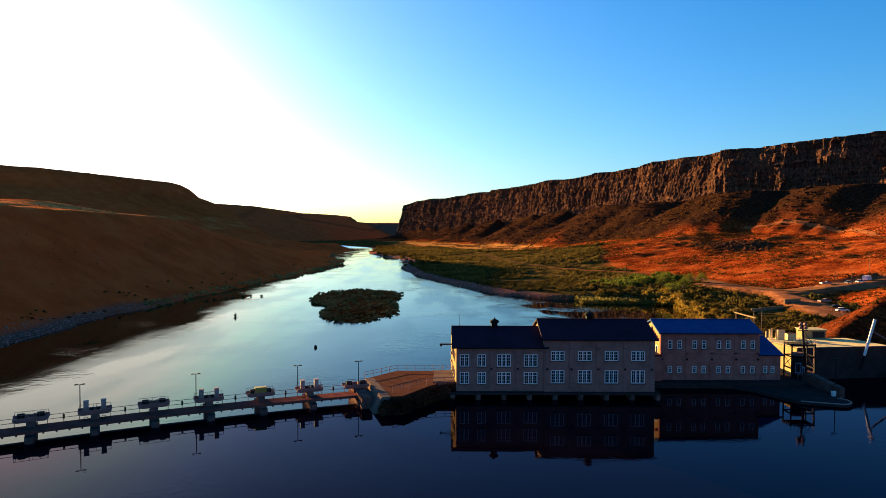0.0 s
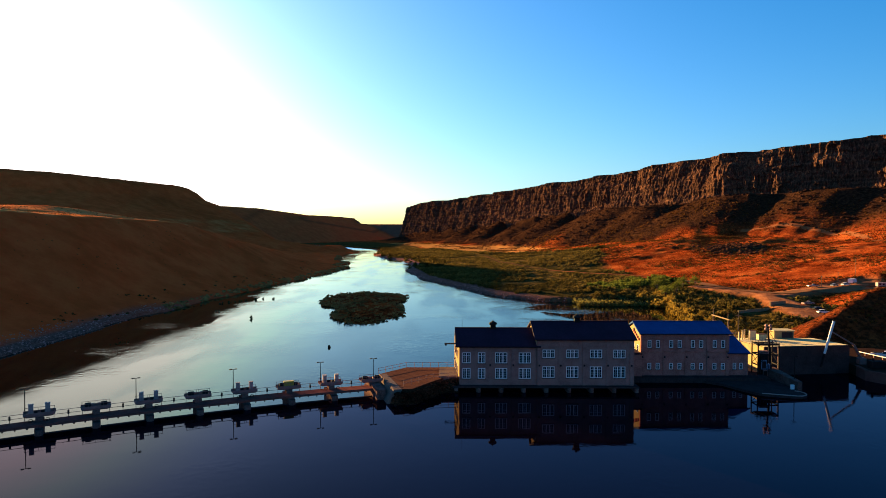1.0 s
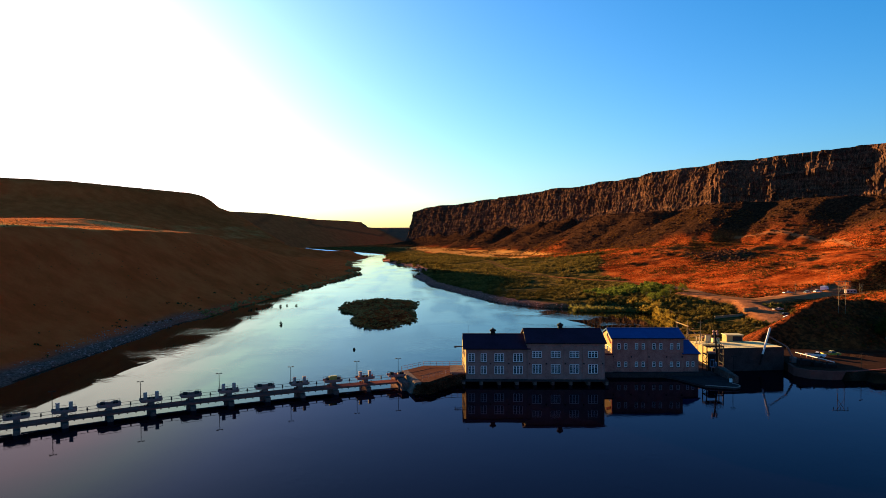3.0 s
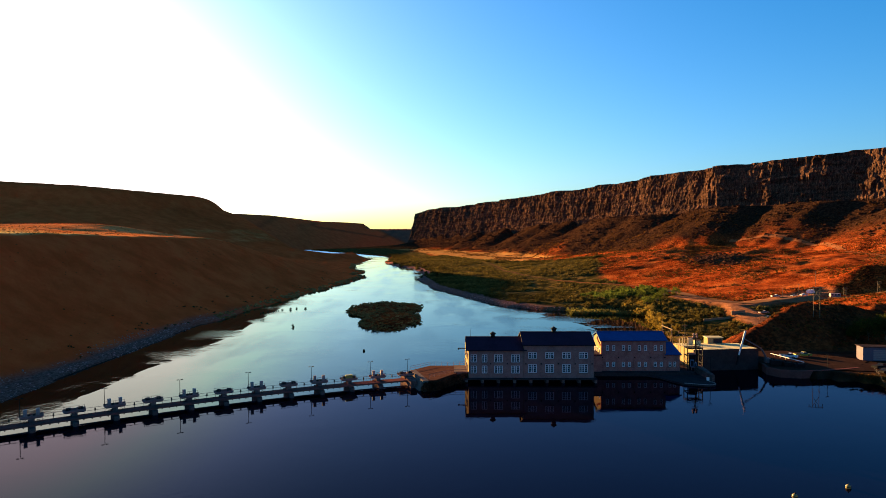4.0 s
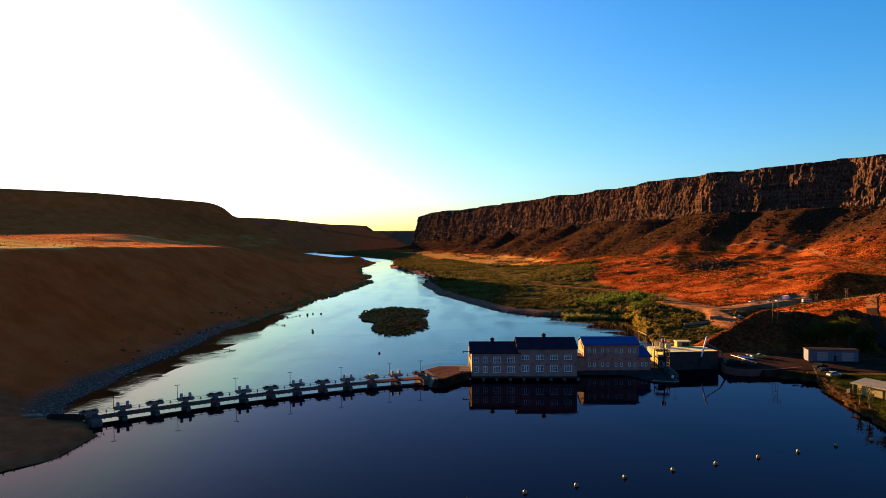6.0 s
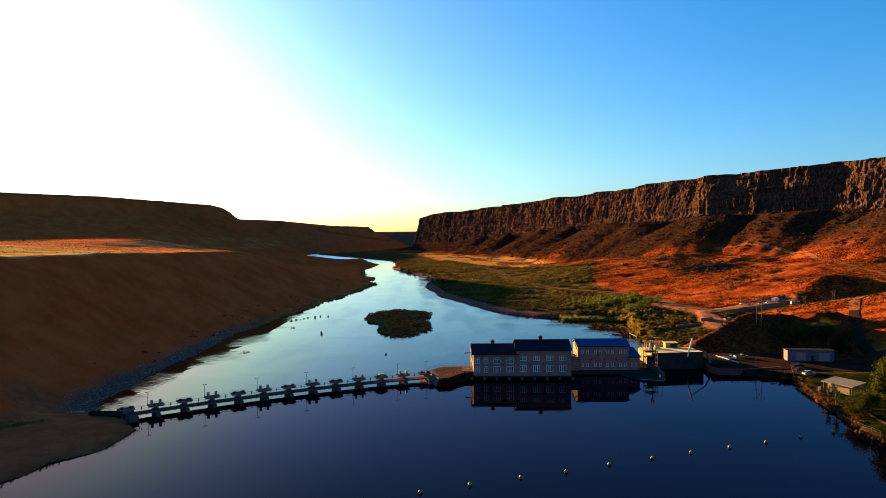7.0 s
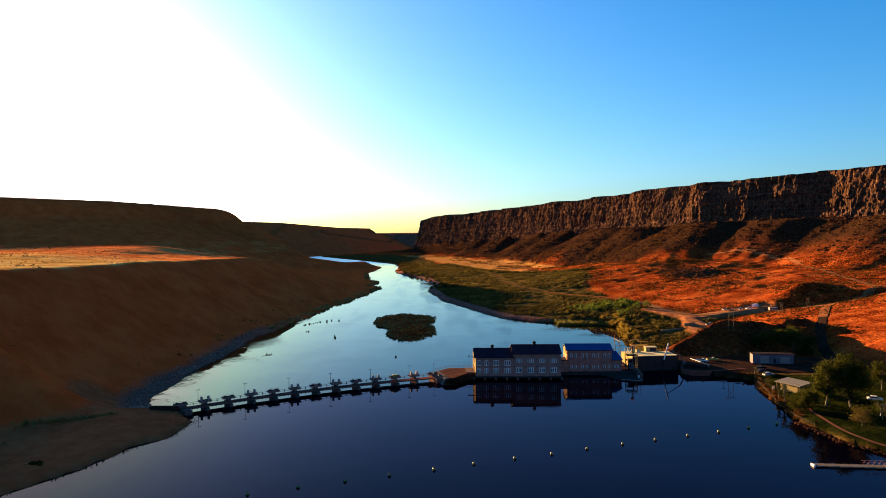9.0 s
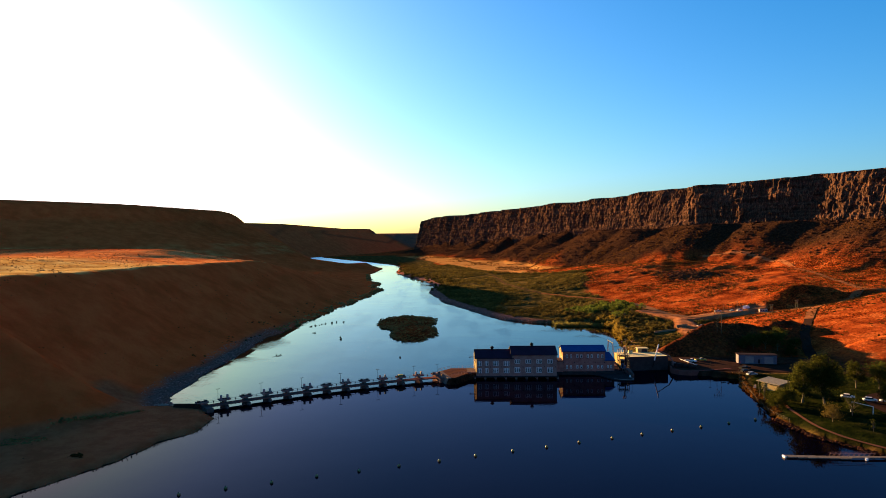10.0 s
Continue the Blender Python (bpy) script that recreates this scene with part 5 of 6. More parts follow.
def island(cx, cy, rx, ry):
    """A low overgrown island: an uneven bank of earth with shrubs to the water's edge."""
    top = thing("island", "low river island covered in dark green shrubs", "island", kind="structure")
    n, rings = 60, (1.0, 0.93, 0.7, 0.35)
    verts, faces = [], []
    wob = []
    for k in range(n):
        t, q = k * math.tau / n, 0.2
        while q < 2:        # outline of two overlapping lobes
            ex, ey = rx * q * math.cos(t), ry * q * math.sin(t)
            if ((ex + 0.5) / (rx * 1.02)) ** 2 + ((ey - 28) / (ry * 0.66)) ** 2 > 1 and ((ex - 10.5) / (rx * 0.7)) ** 2 + ((ey + 32) / (ry * 0.62)) ** 2 > 1:
                break
            q += 0.01
        wob.append(q + 0.12 * noise.noise((math.cos(t) * 4, math.sin(t) * 4, 9)) + 0.07 * noise.noise((math.cos(t) * 11, math.sin(t) * 11, 5)))
    for r, z in zip(rings, (-1.0, 0.5, 1.3, 1.7)):
        for k in range(n):
            t = k * math.tau / n
            verts.append((cx + rx * r * wob[k] * math.cos(t), cy + ry * r * wob[k] * math.sin(t), RIVER_Z + z))
    for j in range(len(rings) - 1):
        for k in range(n):
            faces.append((j * n + k, j * n + (k + 1) % n, (j + 1) * n + (k + 1) % n, (j + 1) * n + k))
    faces.append(tuple((len(rings) - 1) * n + k for k in range(n)))
    new("bank", mesh_from("bank", verts, faces, M_GROUND, True)).parent = top
    m = 1150
    t, r = rng.random(m) * math.tau, np.sqrt(rng.random(m)) * 0.99
    wb = np.interp(t, np.arange(n) * math.tau / n, wob)
    scatter("island_shrub", THICK, cx + rx * r * wb * np.cos(t), cy + ry * r * wb * np.sin(t), 0.5 + rng.random(m) ** 2 * 1.3, M_ISLE,
            "dense dark brown-green shrubs on the island", "shrub", zs=RIVER_Z + np.interp(r, [0, 0.5, 1], [1.5, 1.2, 0.2]))


island(-48.5, 331.0, 25.0, 66.0)


def river_rock(x, y, size, tall=1.0):
    bm = bmesh.new()
    bmesh.ops.create_icosphere(bm, subdivisions=2, radius=size)
    for q in bm.verts:
        q.co *= 1 + 0.35 * noise.noise(q.co * 1.7 / size + Vector((x, y, 0)))
        q.co.z *= 0.8 * tall
    ob = part("river_rock", bm, M_ROCK)
    ob.matrix_basis = pose(x, y, RIVER_Z + 0.25 * size)
    tagged(ob, "dark rock standing out of the river", "rock", "river rocks")


river_rock(-40.9, 204.5, 0.55, 1.6)
for k in range(4):
    river_rock(-128 + random.uniform(-12, 8), 318 + random.uniform(-14, 18), random.uniform(0.25, 0.5), 0.6)


def drowned_shrub(x, y, size, tall=1.0):
    """A tangle of bare stems and leaves that stands in the shallows."""
    top = thing("river_shrub", "dark shrub standing in the river shallows", "shrub", "shrubs in the shallows", at=pose(x, y, RIVER_Z))
    bm = bmesh.new()
    for _ in range(7):
        a, lean = random.uniform(0, math.tau), random.uniform(0.1, 0.7)
        tip = Vector((math.cos(a) * lean, math.sin(a) * lean, tall * random.uniform(0.7, 1.3))) * size
        rod(bm, (0, 0, -0.4), tip, 0.09 * size, 0.03 * size, 5)
    part("stem", bm, M_BARK, top)
    leaf = THICK[random.randrange(len(THICK))].reshape(-1, 3) * size + np.array([0, 0, 0.2 * size])
    leaf = leaf * np.array([1, 1, tall])
    mesh = fast_mesh("foliage", leaf, np.arange(len(leaf)).reshape(-1, 4), M_LEAF)
    new("foliage", mesh).parent = top


for k in range(9):
    drowned_shrub(-126 + 1.1 * k + random.uniform(-0.4, 0.4), 338 + 2.0 * k + random.uniform(-3, 3), random.uniform(0.5, 1.0))
for bx, by, bs, bt in ((-112, 357, 1.3, 1.0), (-109, 362, 1.0, 1.0), (-103, 362, 1.2, 0.8), (-114.5, 303, 1.0, 0.8), (-116, 303, 0.7, 0.8), (-90.3, 277, 0.9, 1.8), (-88.9, 273, 0.8, 1.2)):
    drowned_shrub(bx, by, bs, bt)


def tree(name, x, y, height, spread, label, leaves=2600, lean=0.0, mat=None, bare=False, base=None):
    """A trunk that forks into limbs, with leaf clumps round the limb ends."""
    z0 = land_z(x, y) - 0.1 if base is None else base
    t = thing(name, label, "tree", "", pose(x, y, z0))
    bm = bmesh.new()
    fork = height * 0.2
    top = Vector((lean, 0, fork))
    r = 0.017 * height
    rod(bm, (0, 0, -0.3), top, r * 1.25, r, 9)
    ends = []
    k = 17
    for i in range(k):
        a = i * math.tau / k + random.uniform(-0.4, 0.4)
        up = random.uniform(0.02, 0.95)
        out = spread * (0.75 if not bare else 0.4) * math.sqrt(max(0.05, 1 - (up - 0.35) ** 2 * 1.6)) * random.uniform(0.6, 1)
        mid = top + Vector((math.cos(a) * out * 0.4, math.sin(a) * out * 0.4, (height - fork) * up * 0.45))
        end = top + Vector((math.cos(a) * out, math.sin(a) * out, (height - fork) * up * 0.86))
        rod(bm, top, mid, r * 0.6, r * 0.36, 6)
        rod(bm, mid, end, r * 0.36, r * 0.1, 6)
        ends += [end, mid.lerp(end, 0.55)]
        for j in range(3 if not bare else 4):
            tip = mid.lerp(end, random.uniform(0.2, 0.9)) + Vector((random.uniform(-1, 1), random.uniform(-1, 1), random.uniform(0.2, 1.2))) * spread * 0.25
            rod(bm, mid.lerp(end, random.uniform(0.1, 0.6)), tip, r * 0.16, r * 0.05, 5)
            ends.append(tip)
    part("trunk", bm, M_BARK, t, "brown branching trunk")
    if leaves:
        c = np.array([e[:] for e in ends])
        which = rng.integers(0, len(c), leaves)
        p = c[which] + rng.normal(size=(leaves, 3)) * np.array([1, 1, 0.8]) * spread * rng.uniform(0.08, 0.2, len(c))[which][:, None]
        q = leaf_cloud(leaves, 0.001, None, 1, 0.13 + 0.008 * height) + p[:, None, :]
        f = np.arange(leaves * 4).reshape(-1, 4)
        crown = new("crown", fast_mesh("crown", q.reshape(-1, 3), f, mat or M_LEAF))
        crown.parent = t
    return t


big = "tall leafy cottonwood on the park lawn"
tree("tree", 125.7, 67.2, 20, 6.8, big, 8000, 0.8)
tree("tree", 132.5, 64.0, 20, 7.2, big, 8000, -0.6)
tree("tree", 139.5, 73.0, 15, 6.8, big, 8000)
tree("tree", 114.6, 63.5, 6.2, 4.4, "low dark tree leaning over the bank", 5000)
tree("tree", 119.0, 66.5, 6.6, 4.2, "low dark tree leaning over the bank", 4500)
tree("tree", 158.6, 87.3, 12, 4.5, "slender leafy tree at the edge of the lawn", 4500)
tree("tree", 166.0, 84.0, 13, 6.0, "leafy tree at the edge of the lawn", 5000)
tree("tree", 174.0, 78.0, 13, 6.0, "leafy tree at the edge of the lawn", 5000)
tree("tree", 152.5, 58.0, 11, 5.0, "leafy tree beside the car park", 4500)
tree("tree", 160.0, 52.0, 12, 6.0, "leafy tree beside the car park", 4500)
tree("tree", 133.0, 48.0, 8.5, 4.2, "thin young tree on the lawn", 700)
tree("tree", 123.0, 42.5, 6.5, 4.0, "yellow-green bushy tree on the lawn", 1900, mat=M_SHRUB)
tree("tree", 129.5, 31.0, 4.5, 1.4, "small sapling on the lawn", 260)
for x, y, h, s in ((177, 188, 8, 5.5), (184, 184, 7.5, 5.0), (169, 181, 7.5, 4.8)):
    tree("tree", x, y, h, s, "dark leafy tree on the bank behind the shed", 3600)
tree("tree", 115.5, 75.8, 9.5, 2.6, "bare slender tree beside the shelter", 240, bare=True)
tree("tree", 116.6, 82.0, 8, 1.8, "bare slender tree beside the shelter", 160, bare=True)
for tx, ty, th in ((150, 171, 8), (156, 173, 10), (163, 174, 11), (170, 175, 11), (177, 174, 9)):
    tree("tree", tx, ty, th, th * 0.5, "dark leafy tree at the foot of the mound", 3800)
for tx, ty, th in ((112, 262, 4.5), (110, 248, 4.2), (114, 288, 5), (118, 320, 6), (124, 345, 8), (133, 352, 7.5), (146, 378, 8), (158, 388, 7), (139, 398, 7.5), (128, 372, 7), (120, 386, 6)):
    tree("willow", tx, ty, th, th * 0.62, "yellow-green willow beside the inlet", 1500, mat=M_GOLD if ty < 330 else M_WILLOW)


# ---- roads ----
def ribbon(name, pts, width, mat, label, lift=0.25, step=4.0):
    pts = [Vector((*p, 0)) for p in pts]
    path = []
    for a, b in zip(pts, pts[1:]):
        n = max(1, int((b - a).length / step))
        path += [a.lerp(b, k / n) for k in range(n)]
    path.append(pts[-1])
    for _ in range(8):
        path = [path[0]] + [(path[i - 1] + path[i] * 2 + path[i + 1]) / 4 for i in range(1, len(path) - 1)] + [path[-1]]
    verts, faces = [], []
    n = 6
    for i, p in enumerate(path):
        d = (path[min(i + 1, len(path) - 1)] - path[max(i - 1, 0)]).normalized()
        side = Vector((d.y, -d.x, 0))
        w = width * (1 + 0.12 * noise.noise((i * 0.3, 1, 2)))
        row = [p + side * w * (k / (n - 1) - 0.5) for k in range(n)]
        for q in row:
            verts.append((q.x, q.y, land_z(q.x, q.y) + lift))
    for i in range(len(path) - 1):
        for k in range(n - 1):
            a = i * n + k
            faces.append((a, a + 1, a + n + 1, a + n))
    return tagged(new(name, mesh_from(name, verts, faces, mat, True)), label, "road", kind="structure")


ribbon("road", [(53, 873), (60, 698), (74, 598), (91, 549)], 1.7, M_PAVING, "narrow earth track across the river flat")
ribbon("road", [(91, 549), (126, 496), (141, 482), (156, 450), (162, 425)], 4.5, M_TRACK, "narrow earth track along the foot of the slope")
ribbon("road", [(160, 432), (164, 415), (166, 370), (170, 335), (184, 326), (205, 330), (236, 330), (250, 300), (252, 290)], 8, M_DIRT, "pale dirt road along the foot of the slope")
ribbon("road", [(228, 250), (209, 219), (194, 192), (185, 165), (168, 140), (140, 130)], 5.0, M_ASPHALT, "dark worn road between the mounds and the dam")
ribbon("road", [(325, 348), (309, 336), (290, 320), (252, 288), (228, 250)], 5.5, M_TRACK, "dirt road running down towards the dam")
ribbon("road", TRACK + [(332, 340), (346, 336), (430, 340)], 5.0, M_TRACK, "old dirt track across the slope")
ribbon("road", [(112, 134), (150, 130), (175, 118), (190, 90)], 12, M_ASPHALT, "worn reddish car park surface by the dam", 0.18)
ribbon("road", [(190, 90), (168, 78), (150, 68), (150, 40)], 8, M_ASPHALT, "park road beside the lawn", 0.2)
ribbon("pavement", [(135, 2), (126, 15), (117.5, 29), (115.6, 37), (115.6, 46), (116.4, 55), (118, 64), (121, 78)], 1.0, M_PAVING, "narrow worn footpath along the shore", 0.22, 2.0)

# dry brush between the fence and the water
n = 420
py = rng.uniform(56, 122, n)
px = np.interp(py, RIGHT_Y, RIGHT_X) + rng.uniform(0.8, 3.6, n)
scatter("bank_brush", SHRUBS, px, py, 0.3 + rng.random(n) ** 2 * 0.7, M_SAGE, "rust-brown dry brush on the bank below the fence", "brush")
# stones along the park shore
n = 420
t = rng.random(n)
py = 10 + t * 44
px = np.interp(py, RIGHT_Y, RIGHT_X) + rng.normal(0.8, 0.7, n)
scatter("riprap", STONES, px, py, 0.25 + rng.random(n) * 0.45, M_ROCK, "dark boulders lining the park shore", "boulder", zs=np.full(n, 0.35))

# stones on the banks of the dike and on the mound beside the yard
n = 900
t = rng.random(n)
px = np.interp(t, [0, 0.25, 0.6, 0.85, 1], [-10.5, -6.8, -3.4, -0.4, 2.2])
py = np.interp(t, [0, 0.25, 0.6, 0.85, 1], [110.9, 111.4, 116.6, 120.9, 121.0])
down = rng.random(n)
scatter("bank_stone", STONES, px, py - down * 1.6, 0.2 + rng.random(n) ** 2 * 0.4, M_ROCK, "dark stones on the bank of the dike", "stone", zs=2.2 - down * 2.4)
px, py = 150 + rng.normal(0, 26, 1500), 192 + rng.normal(0, 16, 1500)
ok = land(px, py)[2] > 0.12
scatter("mound_stone", STONES, px[ok], py[ok], 0.12 + rng.random(int(ok.sum())) ** 3 * 0.5, M_ROCK, "dark brown clods on the earth mound", "stone")


# ---- west ends of the halls ----
def gable_details(house, x, y0, y1, z0, round_z, sk=0.0):
    """Small windows and a round light on a west gable."""
    ym = (y0 + y1) / 2
    for y in (ym - 3.2, ym, ym + 3.2):
        for z in (z0, z0 + 3.4):
            fr = part("window", boxes((x - sk * (y - y0) / (y1 - y0) - 0.07, x - sk * (y - y0) / (y1 - y0) - 0.005, y - 0.7, y + 0.7, z, z + 1.9)), M_WHITE, house, "white painted gable window")
            part("pane", boxes((x - sk * (y - y0) / (y1 - y0) - 0.09, x - sk * (y - y0) / (y1 - y0) - 0.071, y - 0.55, y + 0.55, z + 0.12, z + 1.78)), M_GLASS, fr)
    part("round_window", rod(bmesh.new(), (x - sk / 2 - 0.08, ym, round_z), (x - sk / 2 - 0.005, ym, round_z), 0.55, 0.55, 20), M_GLASS, house, "dark round gable window")


gable_details(low_hall, 2.6, FRONT, 135.0, 2.9, 10.4, 0.9)
gable_details(brick_hall, 44.9, 131.0, 141.5, 2.7, 11.0)
for k in range(5):
    y = 132.2 + k * 1.0
    part("corbel", boxes((44.62, 44.895, y - 0.22, y + 0.22, 9.2 + k * 0.36, 9.75 + k * 0.36)), M_BRICK, brick_hall)
for c in (47.9, 52.95, 57.95, 63.0):
    bm = bmesh.new()
    for k in range(10):
        t0, t1 = math.pi * (0.12 + 0.76 * k / 10), math.pi * (0.12 + 0.76 * (k + 1) / 10)
        rod(bm, (c + 2.1 * math.cos(t0), 130.96, 8.6 + 1.35 * math.sin(t0)), (c + 2.1 * math.cos(t1), 130.96, 8.6 + 1.35 * math.sin(t1)), 0.07, 0.07, 5)
    part("arch_moulding", bm, M_BRICK, brick_hall)
part("string_course", boxes((44.9, 65.4, 130.88, 130.997, 6.6, 6.85)), M_BRICK, brick_hall)
part("string_course", boxes((19.32, 40.4, 120.63, 120.747, 9.55, 9.7)), M_WALL, high_hall)
beam = thing("hoist_beam", "dark steel beam sticking out of the gable", "beam")
part("beam", boxes((-0.6, 2.2, 127.8, 128.1, 8.9, 9.15)), M_DARK, beam)
part("trolley", boxes((-0.5, -0.1, 127.75, 128.15, 8.6, 8.9)), M_DARK, beam)
mast = thing("antenna", "thin antenna on the roof end", "antenna")
part("rod", rod(bmesh.new(), (3.4, 128, 12.5), (3.4, 128, 15.2), 0.04, 0.02, 6), M_DARK, mast)
for y, z in ((124.0, 8.2), (131.0, 5.2)):
    lan = thing("wall_lamp", "small wall lamp on the gable end", "lamp", "gable lamps")
    part("bracket", boxes((1.75, 2.195, y - 0.05, y + 0.05, z, z + 0.08)), M_DARK, lan)
    part("shade", rod(bmesh.new(), (1.75, y, z - 0.3), (1.75, y, z + 0.1), 0.25, 0.1, 10), M_STEEL, lan)

# ---- crane, gantry and yard by the newer plant ----
derrick = thing("derrick", "leaning white derrick mast with a stay and back leg", "crane")
part("mast", rod(bmesh.new(), (91.0, 137.0, 5.2), (93.0, 136.8, 13.1), 0.27, 0.3, 12), M_WHITE, derrick, "white painted mast")
part("mast_foot", rod(bmesh.new(), (90.2, 137.0, 2.0), (91.0, 137.0, 5.2), 0.2, 0.27, 12), M_DARK, derrick)
part("stay", rod(bmesh.new(), (92.5, 136.9, 10.6), (98.6, 138.0, 7.2), 0.16, 0.2, 8), M_STEEL, derrick)
part("back_leg", rod(bmesh.new(), (98.6, 138.0, 7.2), (100.8, 138.6, 3.8), 0.28, 0.34, 8), M_STEEL, derrick)
part("back_leg_foot", boxes((100.2, 101.8, 138.0, 139.4, 2.4, 3.9)), M_STEEL, derrick)

gantry = thing("gantry", "dark steel gantry over the forebay intake", "gantry")
for x in (72.4, 77.2):
    for y in (131.6, 134.6):
        part("leg", boxes((x - 0.11, x + 0.11, y - 0.11, y + 0.11, 0.5, 8.6)), M_DARK, gantry)
    for z in (3.4, 5.8, 8.2):
        part("beam", boxes((x - 0.1, x + 0.1, 131.72, 134.48, z, z + 0.25)), M_DARK, gantry)
    part("brace", rod(bmesh.new(), (x, 131.6, 3.6), (x, 134.6, 5.8), 0.06, 0.06, 6), M_DARK, gantry)
for y in (131.6, 134.6):
    for z in (5.8, 8.2):
        part("beam", boxes((72.52, 77.08, y - 0.1, y + 0.1, z, z + 0.25)), M_DARK, gantry)
    part("brace", rod(bmesh.new(), (72.4, y, 3.6), (74.6, y, 5.8), 0.06, 0.06, 6), M_DARK, gantry)
    for k in range(7):
        part("rail_post", rod(bmesh.new(), (72.4 + k * 0.8, y, 8.45), (72.4 + k * 0.8, y, 9.4), 0.03, 0.03, 5), M_STEEL, gantry)
    part("rail", rod(bmesh.new(), (72.4, y, 9.4), (77.2, y, 9.4), 0.035, 0.035, 5), M_STEEL, gantry)
part("platform", boxes((72.6, 77.0, 131.75, 134.45, 8.05, 8.18)), M_DARK, gantry)
ladder = part("ladder", boxes((77.35, 77.4, 131.9, 131.95, 0.5, 9.4), (77.35, 77.4, 132.4, 132.45, 0.5, 9.4)), M_STEEL, gantry, "grey steel ladder")
for k in range(14):
    part("rung", boxes((77.36, 77.39, 131.95, 132.4, 1.0 + k * 0.6, 1.04 + k * 0.6)), M_STEEL, ladder)
crane = thing("mast_crane", "slim dark mast with two round floodlights", "mast")
part("mast", rod(bmesh.new(), (76.0, 132.6, 0.5), (75.2, 132.9, 12.4), 0.32, 0.2, 8), M_DARK, crane)
for z, w in ((11.2, 1.0), (9.2, 0.8)):
    part("crossarm", boxes((75.3 - w, 75.3 + w, 132.78, 133.0, z, z + 0.16)), M_DARK, crane)
part("stay", rod(bmesh.new(), (75.3, 132.9, 11.4), (77.0, 132.0, 8.4), 0.06, 0.06, 6), M_DARK, crane)
for x, z in ((74.75, 11.8), (75.85, 11.8), (74.8, 12.6), (75.75, 12.55)):
    bm = rod(bmesh.new(), (x, 132.6, z), (x, 133.0, z), 0.3, 0.36, 14)
    rod(bm, (x, 133.0, z), (x, 133.15, z), 0.2, 0.1, 10)
    part("floodlight", bm, M_STEEL, crane)
for x0, x1, z0, z1, m in ((73.5, 74.7, 2.4, 4.5, M_PALEBLUE), (74.95, 75.5, 1.9, 3.6, M_PALEBLUE), (73.2, 75.2, 6.1, 6.6, M_STEEL), (73.9, 75.0, 0.7, 2.2, M_STEEL), (76.1, 76.9, 0.9, 2.1, M_WHITE)):
    kit = thing("intake_machine", "pale blue and grey intake machinery inside the gantry", "machine", "intake machinery")
    part("housing", boxes((x0, x1, 132.2, 133.4, z0, z1), (x0 - 0.05, x1 + 0.05, 132.15, 133.45, z1, z1 + 0.07)), m, kit)
    part("panel", boxes((x0 + 0.15, x1 - 0.15, 132.16, 132.197, z0 + 0.2, z1 - 0.2)), M_DARK, kit)
    part("base_frame", boxes((x0 + 0.1, x1 - 0.1, 132.4, 133.3, 0.5, z0)), M_DARK, kit)
wall = thing("parapet_wall", "low concrete parapet on the forebay platform", "wall", kind="structure")
part("wall", prism(bmesh.new(), [(75.0, 134.0), (75.6, 120.5), (76.6, 120.6), (77.4, 134.0)], 0.3, [2.6, 2.2, 2.2, 2.6]), M_CONC, wall)
box_ = thing("meter_box", "small white meter box on the parapet", "box")
part("case", boxes((74.4, 75.1, 120.9, 121.4, 0.5, 1.45)), M_WHITE, box_)
lamp_post(76.2, 123.0, 2.2, 20, 5.0, "yard lamps")
kerb = thing("kerb", "pale kerb round the end of the platform", "kerb", kind="structure")
bm = bmesh.new()
prev = None
for k in range(9):
    t = radians(-120 + k * 22)
    cur = (73.0 + 2.4 * math.cos(t), 117.4 + 2.4 * math.sin(t), 0.56)
    if prev:
        rod(bm, prev, cur, 0.12, 0.12, 6)
    prev = cur
rod(bm, (66.3, 117.2, 0.56), (71.8, 115.3, 0.56), 0.12, 0.12, 6)
part("kerb", bm, M_CABINET, kerb)

yard = thing("tailrace_deck", "concrete deck behind the brick annex", "deck", kind="structure")
part("slab", boxes((66.0, 73.95, 142.0, 166.0, -9, 1.6)), M_CONC, yard)
frame_h = thing("line_frame", "pale steel line frame on splayed legs behind the brick hall", "line frame")
for x, y, h in ((73.6, 159.6, 13.4), (74.1, 151.5, 13.2)):
    for dx in (-0.9, 0.9):
        part("leg", rod(bmesh.new(), (x + dx, y + dx * 0.3, 1.6), (x, y, h - 1.8), 0.13, 0.1, 8), M_TANROOF, frame_h)
    part("spike", rod(bmesh.new(), (x, y, h - 1.9), (x, y, h), 0.09, 0.06, 8), M_TANROOF, frame_h)
    part("brace", rod(bmesh.new(), (x - 0.55, y - 0.16, 6.0), (x + 0.55, y + 0.16, 6.0), 0.07, 0.07, 6), M_TANROOF, frame_h)
part("crossbeam", rod(bmesh.new(), (73.55, 160.4, 11.5), (74.15, 150.7, 11.4), 0.17, 0.17, 8), M_TANROOF, frame_h)
for y in (153.0, 156.3, 159.6):
    part("insulator", rod(bmesh.new(), (73.85, y, 10.3), (73.85, y, 11.3), 0.12, 0.1, 8), M_DARK, frame_h)
for x, y, z, h in ((86.0, 171.5, -5.0, 15.4), (79.0, 158.0, -4.0, 11.5)):
    pl = thing("utility_pole", "plain wooden utility pole behind the plant", "pole", "utility poles")
    part("pole", rod(bmesh.new(), (x, y, z), (x, y, z + h), 0.16, 0.1, 8), M_BARK, pl)
    part("crossarm", boxes((x - 0.9, x + 0.9, y - 0.06, y + 0.06, z + h - 0.7, z + h - 0.5)), M_BARK, pl)
